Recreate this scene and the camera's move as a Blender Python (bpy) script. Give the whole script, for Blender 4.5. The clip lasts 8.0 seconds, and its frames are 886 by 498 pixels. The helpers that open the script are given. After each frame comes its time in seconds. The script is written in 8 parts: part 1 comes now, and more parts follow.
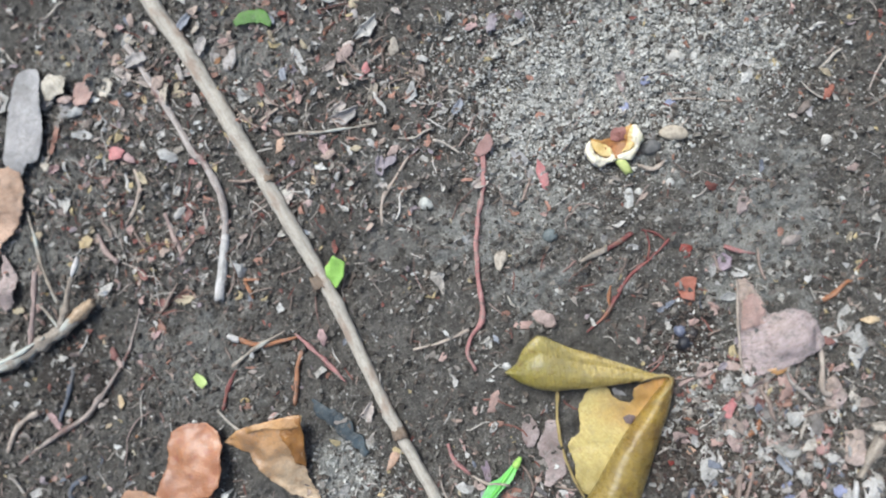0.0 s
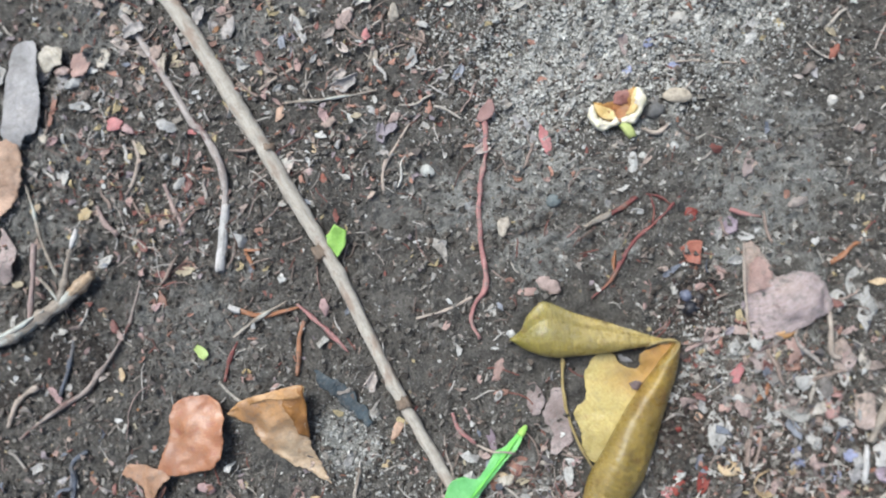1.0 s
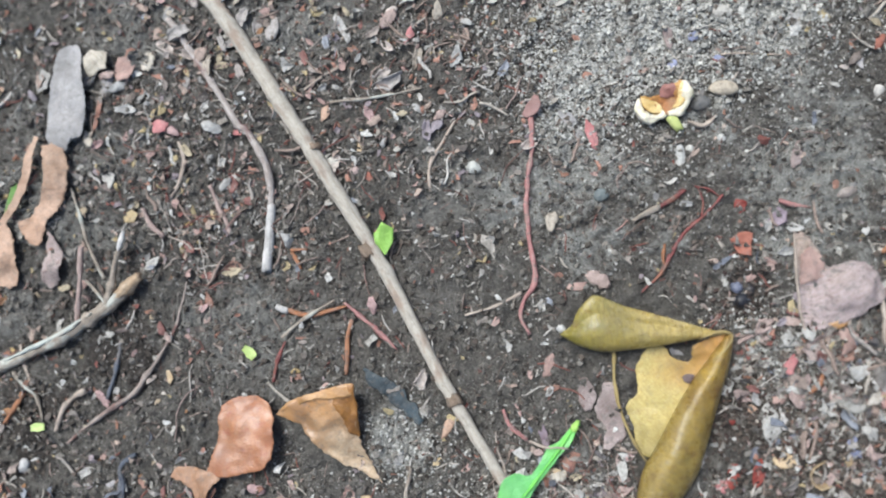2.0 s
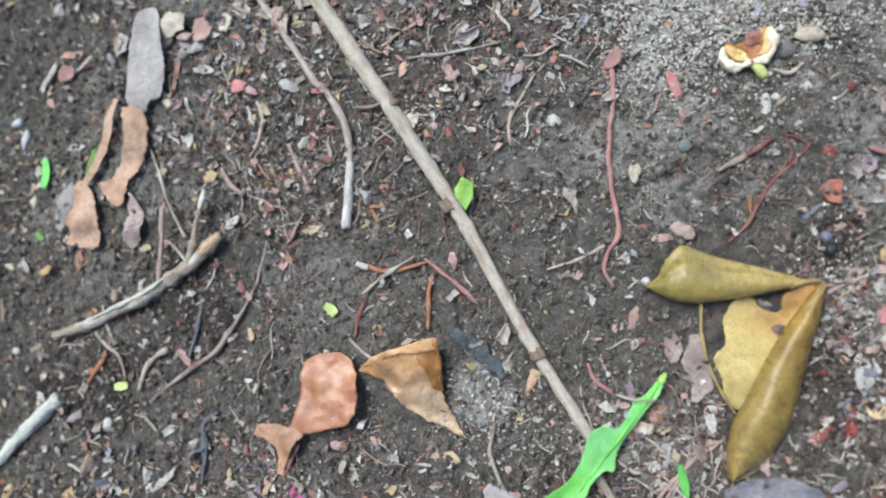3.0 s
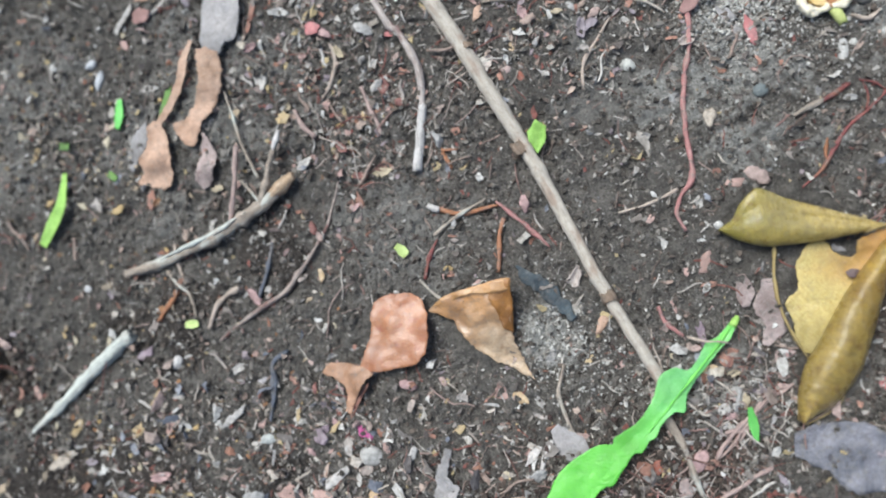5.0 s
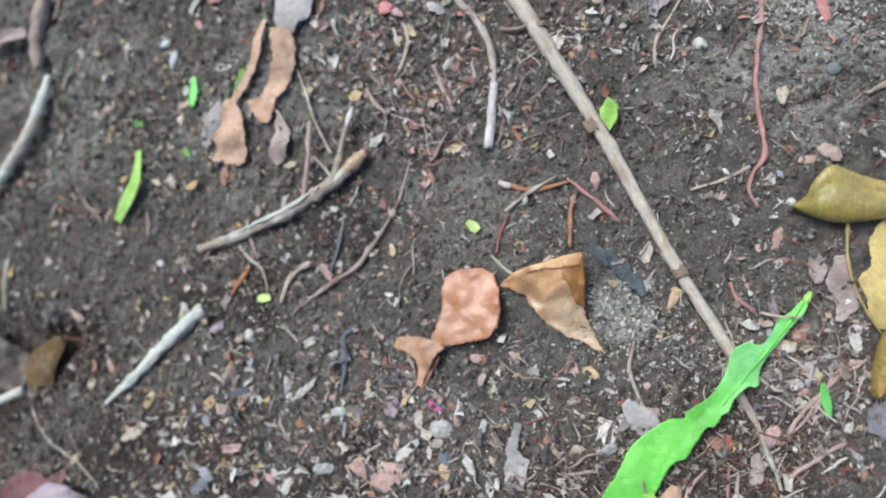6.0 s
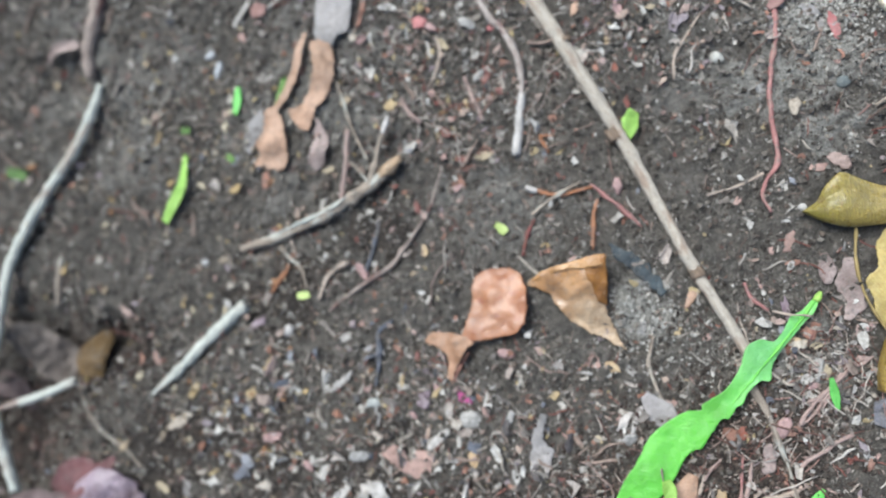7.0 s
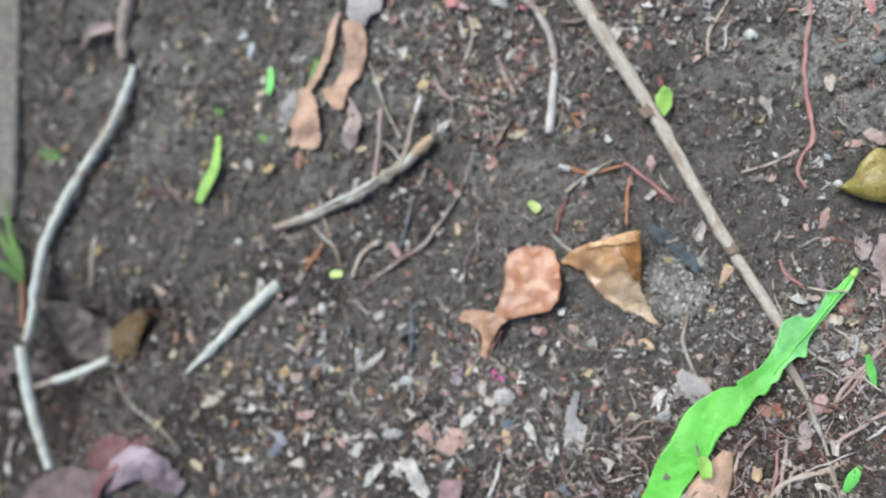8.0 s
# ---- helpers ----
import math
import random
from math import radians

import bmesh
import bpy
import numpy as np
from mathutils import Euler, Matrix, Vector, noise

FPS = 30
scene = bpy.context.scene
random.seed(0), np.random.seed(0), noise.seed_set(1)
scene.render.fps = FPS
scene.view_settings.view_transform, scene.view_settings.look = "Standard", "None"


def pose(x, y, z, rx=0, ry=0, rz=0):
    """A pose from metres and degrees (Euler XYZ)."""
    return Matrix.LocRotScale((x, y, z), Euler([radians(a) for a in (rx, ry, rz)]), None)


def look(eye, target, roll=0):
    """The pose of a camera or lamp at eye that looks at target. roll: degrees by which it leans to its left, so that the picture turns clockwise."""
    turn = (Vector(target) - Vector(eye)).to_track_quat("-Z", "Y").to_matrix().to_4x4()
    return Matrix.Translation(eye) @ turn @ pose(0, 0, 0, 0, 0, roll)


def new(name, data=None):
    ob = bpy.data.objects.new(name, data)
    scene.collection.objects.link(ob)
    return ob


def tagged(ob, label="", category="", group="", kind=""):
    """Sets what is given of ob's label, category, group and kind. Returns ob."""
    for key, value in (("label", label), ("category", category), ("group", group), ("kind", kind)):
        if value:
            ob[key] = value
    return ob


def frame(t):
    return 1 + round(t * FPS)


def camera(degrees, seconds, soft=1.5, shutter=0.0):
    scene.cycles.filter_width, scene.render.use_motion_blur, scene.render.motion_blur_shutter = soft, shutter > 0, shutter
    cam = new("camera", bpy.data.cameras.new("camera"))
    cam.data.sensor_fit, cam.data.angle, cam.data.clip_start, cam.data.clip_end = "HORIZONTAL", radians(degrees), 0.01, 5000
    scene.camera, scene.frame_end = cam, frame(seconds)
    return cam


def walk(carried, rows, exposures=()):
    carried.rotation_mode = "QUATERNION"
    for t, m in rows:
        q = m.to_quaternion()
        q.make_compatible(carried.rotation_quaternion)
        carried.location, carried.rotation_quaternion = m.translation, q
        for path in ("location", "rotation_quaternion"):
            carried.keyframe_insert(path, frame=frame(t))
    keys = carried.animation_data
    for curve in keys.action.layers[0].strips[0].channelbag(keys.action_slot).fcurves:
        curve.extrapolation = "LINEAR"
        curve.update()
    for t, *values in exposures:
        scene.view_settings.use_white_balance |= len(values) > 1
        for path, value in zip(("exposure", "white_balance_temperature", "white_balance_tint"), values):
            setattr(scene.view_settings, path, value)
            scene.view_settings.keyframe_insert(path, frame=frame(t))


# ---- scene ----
from mathutils.geometry import delaunay_2d_cdt

# The camera: a phone held a hand's length over the litter, drifting along it.
cam = camera(60.0, 8.0, soft=2.0)
cam.data.dof.use_dof = True
cam.data.dof.focus_distance = 0.298
cam.data.dof.aperture_fstop = 2.3
PATH = [
    (0.0, 0.0000, 0.0000, 0.3000, 1.48, 5.26, 0.07),
    (0.5, 0.0018, -0.0121, 0.2978, 1.85, 5.41, -0.32),
    (1.0, -0.0005, -0.0132, 0.2964, 1.54, 5.44, -0.51),
    (1.5, -0.0124, -0.0180, 0.2963, 1.93, 5.93, -1.12),
    (1.7, -0.0144, -0.0163, 0.2971, 2.21, 5.46, -1.21),
    (2.8, -0.0364, -0.0356, 0.2980, 2.55, 6.98, -1.87),
    (3.0, -0.0420, -0.0362, 0.2982, 2.37, 7.26, -1.92),
    (3.5, -0.0576, -0.0370, 0.3021, 1.88, 7.77, -2.03),
    (4.0, -0.0639, -0.0427, 0.3040, 2.41, 7.89, -1.80),
    (4.2, -0.0607, -0.0424, 0.3034, 2.26, 8.33, -1.88),
    (5.3, -0.0705, -0.0614, 0.3028, 1.75, 7.99, -0.45),
    (5.5, -0.0749, -0.0637, 0.3038, 1.59, 8.01, -0.26),
    (6.0, -0.0889, -0.0675, 0.3097, 2.45, 8.92, -0.42),
    (6.5, -0.0942, -0.0703, 0.3269, 2.41, 9.19, 0.21),
    (7.0, -0.0954, -0.0687, 0.3302, 2.63, 9.47, -0.12),
    (7.5, -0.0995, -0.0753, 0.3330, 2.78, 9.78, 0.04),
    (8.0, -0.1060, -0.0789, 0.3328, 2.76, 10.08, -0.06),
]
walk(cam, [(t, pose(x, y, z, rx, ry, rz)) for t, x, y, z, rx, ry, rz in PATH], exposures=[(0.0, 0.61, 5880, 4), (8.0, 0.58, 5920, 4)])

# Overcast daylight through a canopy: a wide sky and a weak, broad sun.
SUN_UP, SUN_ROUND = 61.0, 130.0
world = bpy.data.worlds.new("overcast_sky")
scene.world = world
world.use_nodes = True
wn = world.node_tree.nodes
sky = wn.new("ShaderNodeTexSky")
sky.sky_type, sky.sun_disc = "NISHITA", False
sky.sun_elevation, sky.sun_rotation = radians(SUN_UP), radians(90 - SUN_ROUND)
sky.air_density, sky.dust_density, sky.ozone_density = 1.0, 5.0, 1.0
world.node_tree.links.new(sky.outputs[0], wn["Background"].inputs[0])
wn["Background"].inputs[1].default_value = 0.095
lamp = bpy.data.lights.new("sun", "SUN")
lamp.energy, lamp.angle, lamp.color = 2.4, radians(30), (1.0, 0.97, 0.92)
sun = new("sun", lamp)
away = Vector((math.cos(radians(SUN_ROUND)) * math.cos(radians(SUN_UP)), math.sin(radians(SUN_ROUND)) * math.cos(radians(SUN_UP)), math.sin(radians(SUN_UP))))
sun.matrix_world = look(away * 3, (0, 0, 0))

MM = 0.001
rng = np.random.default_rng(7)


# ---------------------------------------------------------------- materials
def shader(name, rough=0.8, spec=0.3):
    m = bpy.data.materials.new(name)
    m.use_nodes = True
    b = m.node_tree.nodes["Principled BSDF"]
    b.inputs["Roughness"].default_value = rough
    b.inputs["Specular IOR Level"].default_value = spec
    return m, m.node_tree.nodes, m.node_tree.links, b


def ramp(nodes, links, source, stops, hard=False):
    r = nodes.new("ShaderNodeValToRGB")
    r.color_ramp.interpolation = "CONSTANT" if hard else "LINEAR"
    e = r.color_ramp.elements
    while len(e) < len(stops):
        e.new(0.5)
    for k, (p, c) in enumerate(stops):
        e[k].position, e[k].color = p, (*c, 1)
    links.new(source, r.inputs[0])
    return r.outputs[0]


def noise_tex(nodes, links, coord, scale, detail=4.0, rough=0.6):
    n = nodes.new("ShaderNodeTexNoise")
    n.inputs["Scale"].default_value, n.inputs["Detail"].default_value, n.inputs["Roughness"].default_value = scale, detail, rough
    links.new(coord, n.inputs["Vector"])
    return n.outputs[0]


def stretched(nodes, links, coord, s):
    p = nodes.new("ShaderNodeMapping")
    p.inputs["Scale"].default_value = s
    links.new(coord, p.inputs["Vector"])
    return p.outputs[0]


def blend(nodes, links, f, a, b, how="MIX"):
    x = nodes.new("ShaderNodeMix")
    x.data_type, x.blend_type = "RGBA", how
    for sock, v in ((x.inputs[0], f), (x.inputs[6], a), (x.inputs[7], b)):
        if hasattr(v, "links"):
            links.new(v, sock)
        else:
            sock.default_value = v if isinstance(v, (int, float)) else (*v, 1)
    return x.outputs[2]


def relief(nodes, links, bsdf, height, distance, strength=0.7):
    b = nodes.new("ShaderNodeBump")
    b.inputs["Distance"].default_value, b.inputs["Strength"].default_value = distance, strength
    links.new(height, b.inputs["Height"])
    links.new(b.outputs[0], bsdf.inputs["Normal"])


def dusty(nodes, links, colour, amount=0.5, coarse=420):
    """Soil dust and specks caught on a surface."""
    oc = nodes.new("ShaderNodeTexCoord").outputs["Object"]
    a = noise_tex(nodes, links, oc, coarse, 4, 0.7)
    d = noise_tex(nodes, links, oc, coarse * 5, 3, 0.7)
    grey = ramp(nodes, links, d, [(0.35, (0.06, 0.053, 0.047)), (0.65, (0.24, 0.225, 0.20))])
    c = blend(nodes, links, ramp(nodes, links, a, [(0.5, (0, 0, 0)), (0.68, (amount,) * 3)]), colour, grey)
    return blend(nodes, links, ramp(nodes, links, d, [(0.64, (0, 0, 0)), (0.7, (amount,) * 3)]), c, grey)


def bark(name, dark, mid, pale, blotch=None, rough=0.85, at=0.5, dust=0.5):
    """Streaky bark along the UV's second axis (metres), with blotches of a second colour."""
    m, n, k, b = shader(name, rough, 0.25)
    uv = n.new("ShaderNodeUVMap").outputs[0]
    streak = noise_tex(n, k, stretched(n, k, uv, (900, 130, 1)), 1.0, 5)
    fine = noise_tex(n, k, stretched(n, k, uv, (2500, 900, 1)), 1.0, 3)
    c = ramp(n, k, streak, [(0.28, dark), (at, mid), (0.72, pale)])
    c = blend(n, k, 0.35, c, ramp(n, k, fine, [(0.3, dark), (0.7, pale)]))
    if blotch:
        patch = noise_tex(n, k, stretched(n, k, uv, (160, 60, 1)), 1.0, 3)
        c = blend(n, k, ramp(n, k, patch, [(0.52, (0, 0, 0)), (0.64, (1, 1, 1))]), c, blotch)
    c = dusty(n, k, c, dust)
    k.new(c, b.inputs["Base Color"])
    relief(n, k, b, streak, 0.0006, 0.8)
    return m


def leafy(name, base, pale, spots, rough=0.45, spec=0.4, vein=0.25, clear=0.0, through_light=0.0, per_island=False, spot_at=0.62, dust=0.45, veins=0.0032, slope=-0.7, along=None, crimp=0.0, depth=0.0007):
    """Leaf tissue: UV x across (metres), y along (metres); side veins, cell relief, spots of decay."""
    m, n, k, b = shader(name, rough, spec)
    uv = n.new("ShaderNodeUVMap").outputs[0]
    oc = n.new("ShaderNodeTexCoord").outputs["Object"]
    large = noise_tex(n, k, oc, 90, 4)
    small = noise_tex(n, k, oc, 900, 4)
    c = ramp(n, k, large, [(0.3, base), (0.7, pale)])
    if along:
        # a second colour towards the far end: (colour, metres at which it has taken over)
        part = n.new("ShaderNodeSeparateXYZ")
        k.new(uv, part.inputs[0])
        go = n.new("ShaderNodeMath")
        go.operation = "MULTIPLY_ADD"
        k.new(part.outputs[1], go.inputs[0])
        go.inputs[1].default_value = 1 / along[1]
        shift = n.new("ShaderNodeMath")
        shift.operation = "SUBTRACT"
        k.new(noise_tex(n, k, oc, 60, 3), shift.inputs[0])
        shift.inputs[1].default_value = 0.5
        k.new(shift.outputs[0], go.inputs[2])
        c = blend(n, k, ramp(n, k, go.outputs[0], [(0.15, (0, 0, 0)), (0.85, (0.9, 0.9, 0.9))]), c, along[0])
    c = blend(n, k, ramp(n, k, small, [(0.3, (0, 0, 0)), (0.75, (0.5, 0.5, 0.5))]), c, spots)
    c = blend(n, k, ramp(n, k, noise_tex(n, k, oc, 260, 5, 0.7), [(spot_at, (0, 0, 0)), (spot_at + 0.1, (0.8, 0.8, 0.8))]), c, spots)
    sep = n.new("ShaderNodeSeparateXYZ")
    k.new(uv, sep.inputs[0])
    ab = n.new("ShaderNodeMath")
    ab.operation = "ABSOLUTE"
    k.new(sep.outputs[0], ab.inputs[0])
    ph = n.new("ShaderNodeMath")
    ph.operation = "MULTIPLY_ADD"
    k.new(ab.outputs[0], ph.inputs[0])
    ph.inputs[1].default_value = slope
    k.new(sep.outputs[1], ph.inputs[2])
    fr = n.new("ShaderNodeMath")
    fr.operation = "MULTIPLY"
    k.new(ph.outputs[0], fr.inputs[0])
    fr.inputs[1].default_value = 2 * math.pi / veins
    si = n.new("ShaderNodeMath")
    si.operation = "SINE"
    k.new(fr.outputs[0], si.inputs[0])
    lines = ramp(n, k, si.outputs[0], [(0.75, (0, 0, 0)), (1.0, (vein, vein, vein))])
    c = blend(n, k, lines, c, pale)
    if per_island:
        geo = n.new("ShaderNodeNewGeometry").outputs["Random Per Island"]
        c = blend(n, k, 0.5, c, ramp(n, k, geo, [(0, (0.35, 0.33, 0.3)), (0.5, (1, 1, 1)), (1, (1.5, 1.4, 1.3))]), "MULTIPLY")
    tone = noise_tex(n, k, oc, 45, 3)
    c = blend(n, k, 0.8, c, ramp(n, k, tone, [(0.3, (0.62, 0.62, 0.6)), (0.5, (1, 1, 1)), (0.7, (1.22, 1.18, 1.15))]), "MULTIPLY")
    if crimp:
        # fine cross-wrinkles, their pale backs and dark troughs painted as light and shade
        wrinkle = noise_tex(n, k, stretched(n, k, uv, (260, 1500, 1)), 1.0, 4, 0.6)
        c = blend(n, k, crimp, c, ramp(n, k, wrinkle, [(0.32, (0.62, 0.58, 0.5)), (0.5, (1, 1, 1)), (0.68, (1.3, 1.3, 1.4))]), "MULTIPLY")
    if dust:
        c = dusty(n, k, c, dust)
    k.new(c, b.inputs["Base Color"])
    add = n.new("ShaderNodeMath")
    add.operation = "ADD"
    k.new(small, add.inputs[0])
    k.new(lines, add.inputs[1])
    high = add.outputs[0]
    if crimp:
        more = n.new("ShaderNodeMath")
        more.operation = "MULTIPLY_ADD"
        k.new(wrinkle, more.inputs[0])
        more.inputs[1].default_value = 2.0 * crimp
        k.new(high, more.inputs[2])
        high = more.outputs[0]
    relief(n, k, b, high, depth, 0.6)
    k.new(ramp(n, k, noise_tex(n, k, oc, 330, 4, 0.7), [(0.3, (rough * 0.75,) * 3), (0.7, (min(1.0, rough * 1.7),) * 3)]), b.inputs["Roughness"])
    b.inputs["Coat Weight"].default_value = clear
    b.inputs["Coat Roughness"].default_value = 0.38
    if through_light:
        b.inputs["Subsurface Weight"].default_value = through_light
        b.inputs["Subsurface Radius"].default_value = (0.0008, 0.001, 0.0003)
        b.inputs["Subsurface Scale"].default_value = 1.0
    return m


def scatter_mat(name, colours, rough=0.85, spec=0.3, grain=1500, by_object=False, depth=0.0003):
    """Many small pieces, each of one palette colour."""
    m, n, k, b = shader(name, rough, spec)
    pick = n.new("ShaderNodeObjectInfo").outputs["Random"] if by_object else n.new("ShaderNodeNewGeometry").outputs["Random Per Island"]
    c = ramp(n, k, pick, [(i / len(colours), col) for i, col in enumerate(colours)], hard=True)
    oc = n.new("ShaderNodeTexCoord").outputs["Object"]
    g = noise_tex(n, k, oc, grain, 4)
    c = blend(n, k, 0.75, c, ramp(n, k, g, [(0.25, (0.35, 0.33, 0.32)), (0.55, (1, 1, 1)), (0.8, (1.35, 1.3, 1.25))]), "MULTIPLY")
    g2 = noise_tex(n, k, oc, grain * 0.22, 3)
    c = blend(n, k, ramp(n, k, g2, [(0.5, (0, 0, 0)), (0.72, (0.6, 0.6, 0.6))]), c, (0.10, 0.085, 0.07))
    k.new(c, b.inputs["Base Color"])
    relief(n, k, b, g, depth, 0.6)
    return m


# damp humus, and shade painted into the soil: plan centre and reach, mm
DAMP_AND_SHADE = [((-22, -142), 60), ((-45, -165), 50), ((100, -84), 46), ((60, -72), 30), ((-345, -108), 44), ((-368, -150), 50), ((-300, -100), 26), ((66, -26), 18), ((-90, -165), 40), ((-240, -140), 62), ((-180, -155), 52), ((-130, -168), 46), ((-285, -150), 50), ((-225, -75), 40), ((-178, -42), 34)]


def soil_material():
    m, n, k, b = shader("damp_soil", 0.92, 0.2)
    oc = n.new("ShaderNodeTexCoord").outputs["Object"]
    big = noise_tex(n, k, oc, 14, 4)
    mid = noise_tex(n, k, oc, 160, 5, 0.65)
    fine = noise_tex(n, k, oc, 850, 5, 0.75)
    c = ramp(n, k, mid, [(0.3, (0.085, 0.076, 0.067)), (0.5, (0.142, 0.129, 0.114)), (0.72, (0.225, 0.208, 0.186))])
    c = blend(n, k, ramp(n, k, fine, [(0.53, (0, 0, 0)), (0.63, (0.7, 0.7, 0.7))]), c, (0.30, 0.283, 0.255))
    c = blend(n, k, ramp(n, k, fine, [(0.34, (0.65, 0.65, 0.65)), (0.44, (0, 0, 0))]), c, (0.035, 0.031, 0.028))
    c = blend(n, k, ramp(n, k, big, [(0.45, (0, 0, 0)), (0.65, (0.35, 0.35, 0.35))]), c, (0.12, 0.112, 0.10))
    # pale dust, in patches of its own outline; the fainter ones also paint light falloff
    uneven = n.new("ShaderNodeMath")
    uneven.operation = "MULTIPLY_ADD"
    k.new(noise_tex(n, k, oc, 38, 4, 0.65), uneven.inputs[0])
    uneven.inputs[1].default_value = 2.2
    half = n.new("ShaderNodeMath")
    half.operation = "SUBTRACT"
    k.new(mid, half.inputs[0])
    half.inputs[1].default_value = 1.1
    k.new(half.outputs[0], uneven.inputs[2])
    for (px, py), size, most in (((37.8, 80.8), 66, 0.85), ((75.5, 81.3), 60, 0.85), ((91.7, 18.7), 66, 0.85), ((4.2, 17.3), 60, 0.85), ((-65.8, -82.1), 26, 0.85), ((-5.1, -100.1), 40, 0.6), ((-311.2, 25.5), 90, 0.4), ((-206.6, 14.2), 90, 0.4), ((-128.7, -35.8), 60, 0.4), ((22.7, 66.7), 60, 0.5), ((-105, 92), 60, 0.45), ((-170, 88), 60, 0.4), ((-40, 20), 46, 0.3), ((92, -45), 50, 0.6)):
        d = n.new("ShaderNodeVectorMath")
        d.operation = "DISTANCE"
        k.new(oc, d.inputs[0])
        d.inputs[1].default_value = (px * MM, py * MM, 0)
        s = n.new("ShaderNodeMath")
        s.operation = "MULTIPLY_ADD"
        k.new(d.outputs["Value"], s.inputs[0])
        s.inputs[1].default_value = -1 / (size * MM)
        k.new(uneven.outputs[0], s.inputs[2])
        c = blend(n, k, ramp(n, k, s.outputs[0], [(0.0, (0, 0, 0)), (0.3, (most,) * 3)]), c, ramp(n, k, fine, [(0.3, (0.20, 0.195, 0.178)), (0.6, (0.46, 0.45, 0.415))]))
    # dark damp humus and painted shade of hollow and litter gaps, in patches likewise
    for (px, py), size in DAMP_AND_SHADE:
        d = n.new("ShaderNodeVectorMath")
        d.operation = "DISTANCE"
        k.new(oc, d.inputs[0])
        d.inputs[1].default_value = (px * MM, py * MM, 0)
        s = n.new("ShaderNodeMath")
        s.operation = "MULTIPLY_ADD"
        k.new(d.outputs["Value"], s.inputs[0])
        s.inputs[1].default_value = -1 / (size * MM)
        k.new(uneven.outputs[0], s.inputs[2])
        c = blend(n, k, ramp(n, k, s.outputs[0], [(-0.3, (0, 0, 0)), (0.1, (0.8,) * 3)]), c, ramp(n, k, fine, [(0.35, (0.030, 0.025, 0.022)), (0.65, (0.095, 0.078, 0.068))]))
    k.new(c, b.inputs["Base Color"])
    add = n.new("ShaderNodeMath")
    add.operation = "ADD"
    k.new(fine, add.inputs[0])
    k.new(mid, add.inputs[1])
    relief(n, k, b, add.outputs[0], 0.0028, 1.0)
    return m


SOIL = soil_material()
STICK_BARK = bark("pale_stick_bark", (0.28, 0.235, 0.19), (0.42, 0.38, 0.32), (0.53, 0.49, 0.43), (0.31, 0.24, 0.19), dust=0.3)
STRAW_BARK = bark("broken_tan_wood", (0.22, 0.14, 0.08), (0.40, 0.29, 0.19), (0.54, 0.43, 0.32))
MOTTLED_BARK = bark("mottled_twig_bark", (0.19, 0.145, 0.125), (0.38, 0.33, 0.30), (0.54, 0.50, 0.47), (0.17, 0.085, 0.075), dust=0.3)
NODE_BARK = bark("dark_node_bark", (0.10, 0.07, 0.05), (0.20, 0.145, 0.105), (0.32, 0.25, 0.19))
BROWN_BARK = bark("brown_twig_bark", (0.12, 0.085, 0.075), (0.29, 0.235, 0.205), (0.44, 0.38, 0.34), (0.16, 0.085, 0.075))
GREY_BARK = bark("weathered_grey_bark", (0.11, 0.085, 0.065), (0.27, 0.22, 0.175), (0.46, 0.41, 0.35), (0.43, 0.43, 0.385), dust=0.4)
LICHEN_BARK = bark("lichen_pale_bark", (0.30, 0.31, 0.275), (0.47, 0.49, 0.445), (0.62, 0.645, 0.60), (0.36, 0.32, 0.275), dust=0.25)
PALE_WOOD = bark("bare_pale_wood", (0.26, 0.235, 0.215), (0.46, 0.44, 0.42), (0.64, 0.62, 0.60), dust=0.35)
RED_ROOT = bark("red_rootlet_skin", (0.17, 0.07, 0.065), (0.35, 0.15, 0.14), (0.50, 0.30, 0.28), (0.33, 0.22, 0.19), 0.6, dust=0.75)
DARK_RED = bark("dark_red_twig_skin", (0.07, 0.02, 0.02), (0.17, 0.045, 0.045), (0.30, 0.12, 0.10), (0.24, 0.12, 0.08), 0.6, dust=0.7)
ORANGE_TWIG = bark("orange_twig_skin", (0.15, 0.065, 0.03), (0.29, 0.12, 0.055), (0.42, 0.22, 0.13), (0.30, 0.17, 0.12), 0.7, dust=0.65)
FIBRE = bark("dry_fibre", (0.22, 0.17, 0.13), (0.38, 0.31, 0.26), (0.52, 0.45, 0.38))
SLATE_TWIG = bark("blue_black_stalk", (0.035, 0.04, 0.05), (0.085, 0.095, 0.12), (0.19, 0.20, 0.24), (0.16, 0.15, 0.15), 0.7, dust=0.7)
PINK_ROOT = bark("pink_brown_rootlet", (0.20, 0.13, 0.115), (0.34, 0.25, 0.225), (0.48, 0.38, 0.34), None, 0.7)

YELLOW_LEAF = leafy("golden_leaf", (0.24, 0.13, 0.008), (0.44, 0.30, 0.045), (0.15, 0.07, 0.008), 0.25, 0.7, 0.15, 0.7, dust=0.2, spot_at=0.55, veins=0.0011, slope=0.2, along=((0.36, 0.26, 0.05), 0.06), crimp=0.8, depth=0.0016)
OLIVE_ROLL = leafy("olive_green_leaf", (0.085, 0.095, 0.006), (0.28, 0.24, 0.03), (0.18, 0.11, 0.016), 0.25, 0.7, 0.15, 0.7, dust=0.2, spot_at=0.56, veins=0.0011, slope=0.2, along=((0.47, 0.35, 0.10), 0.05), crimp=0.8, depth=0.0014)
STALK_LIME = leafy("lime_stalk", (0.46, 0.52, 0.17), (0.58, 0.62, 0.27), (0.38, 0.40, 0.12), 0.5, 0.3, 0.0, dust=0.1)
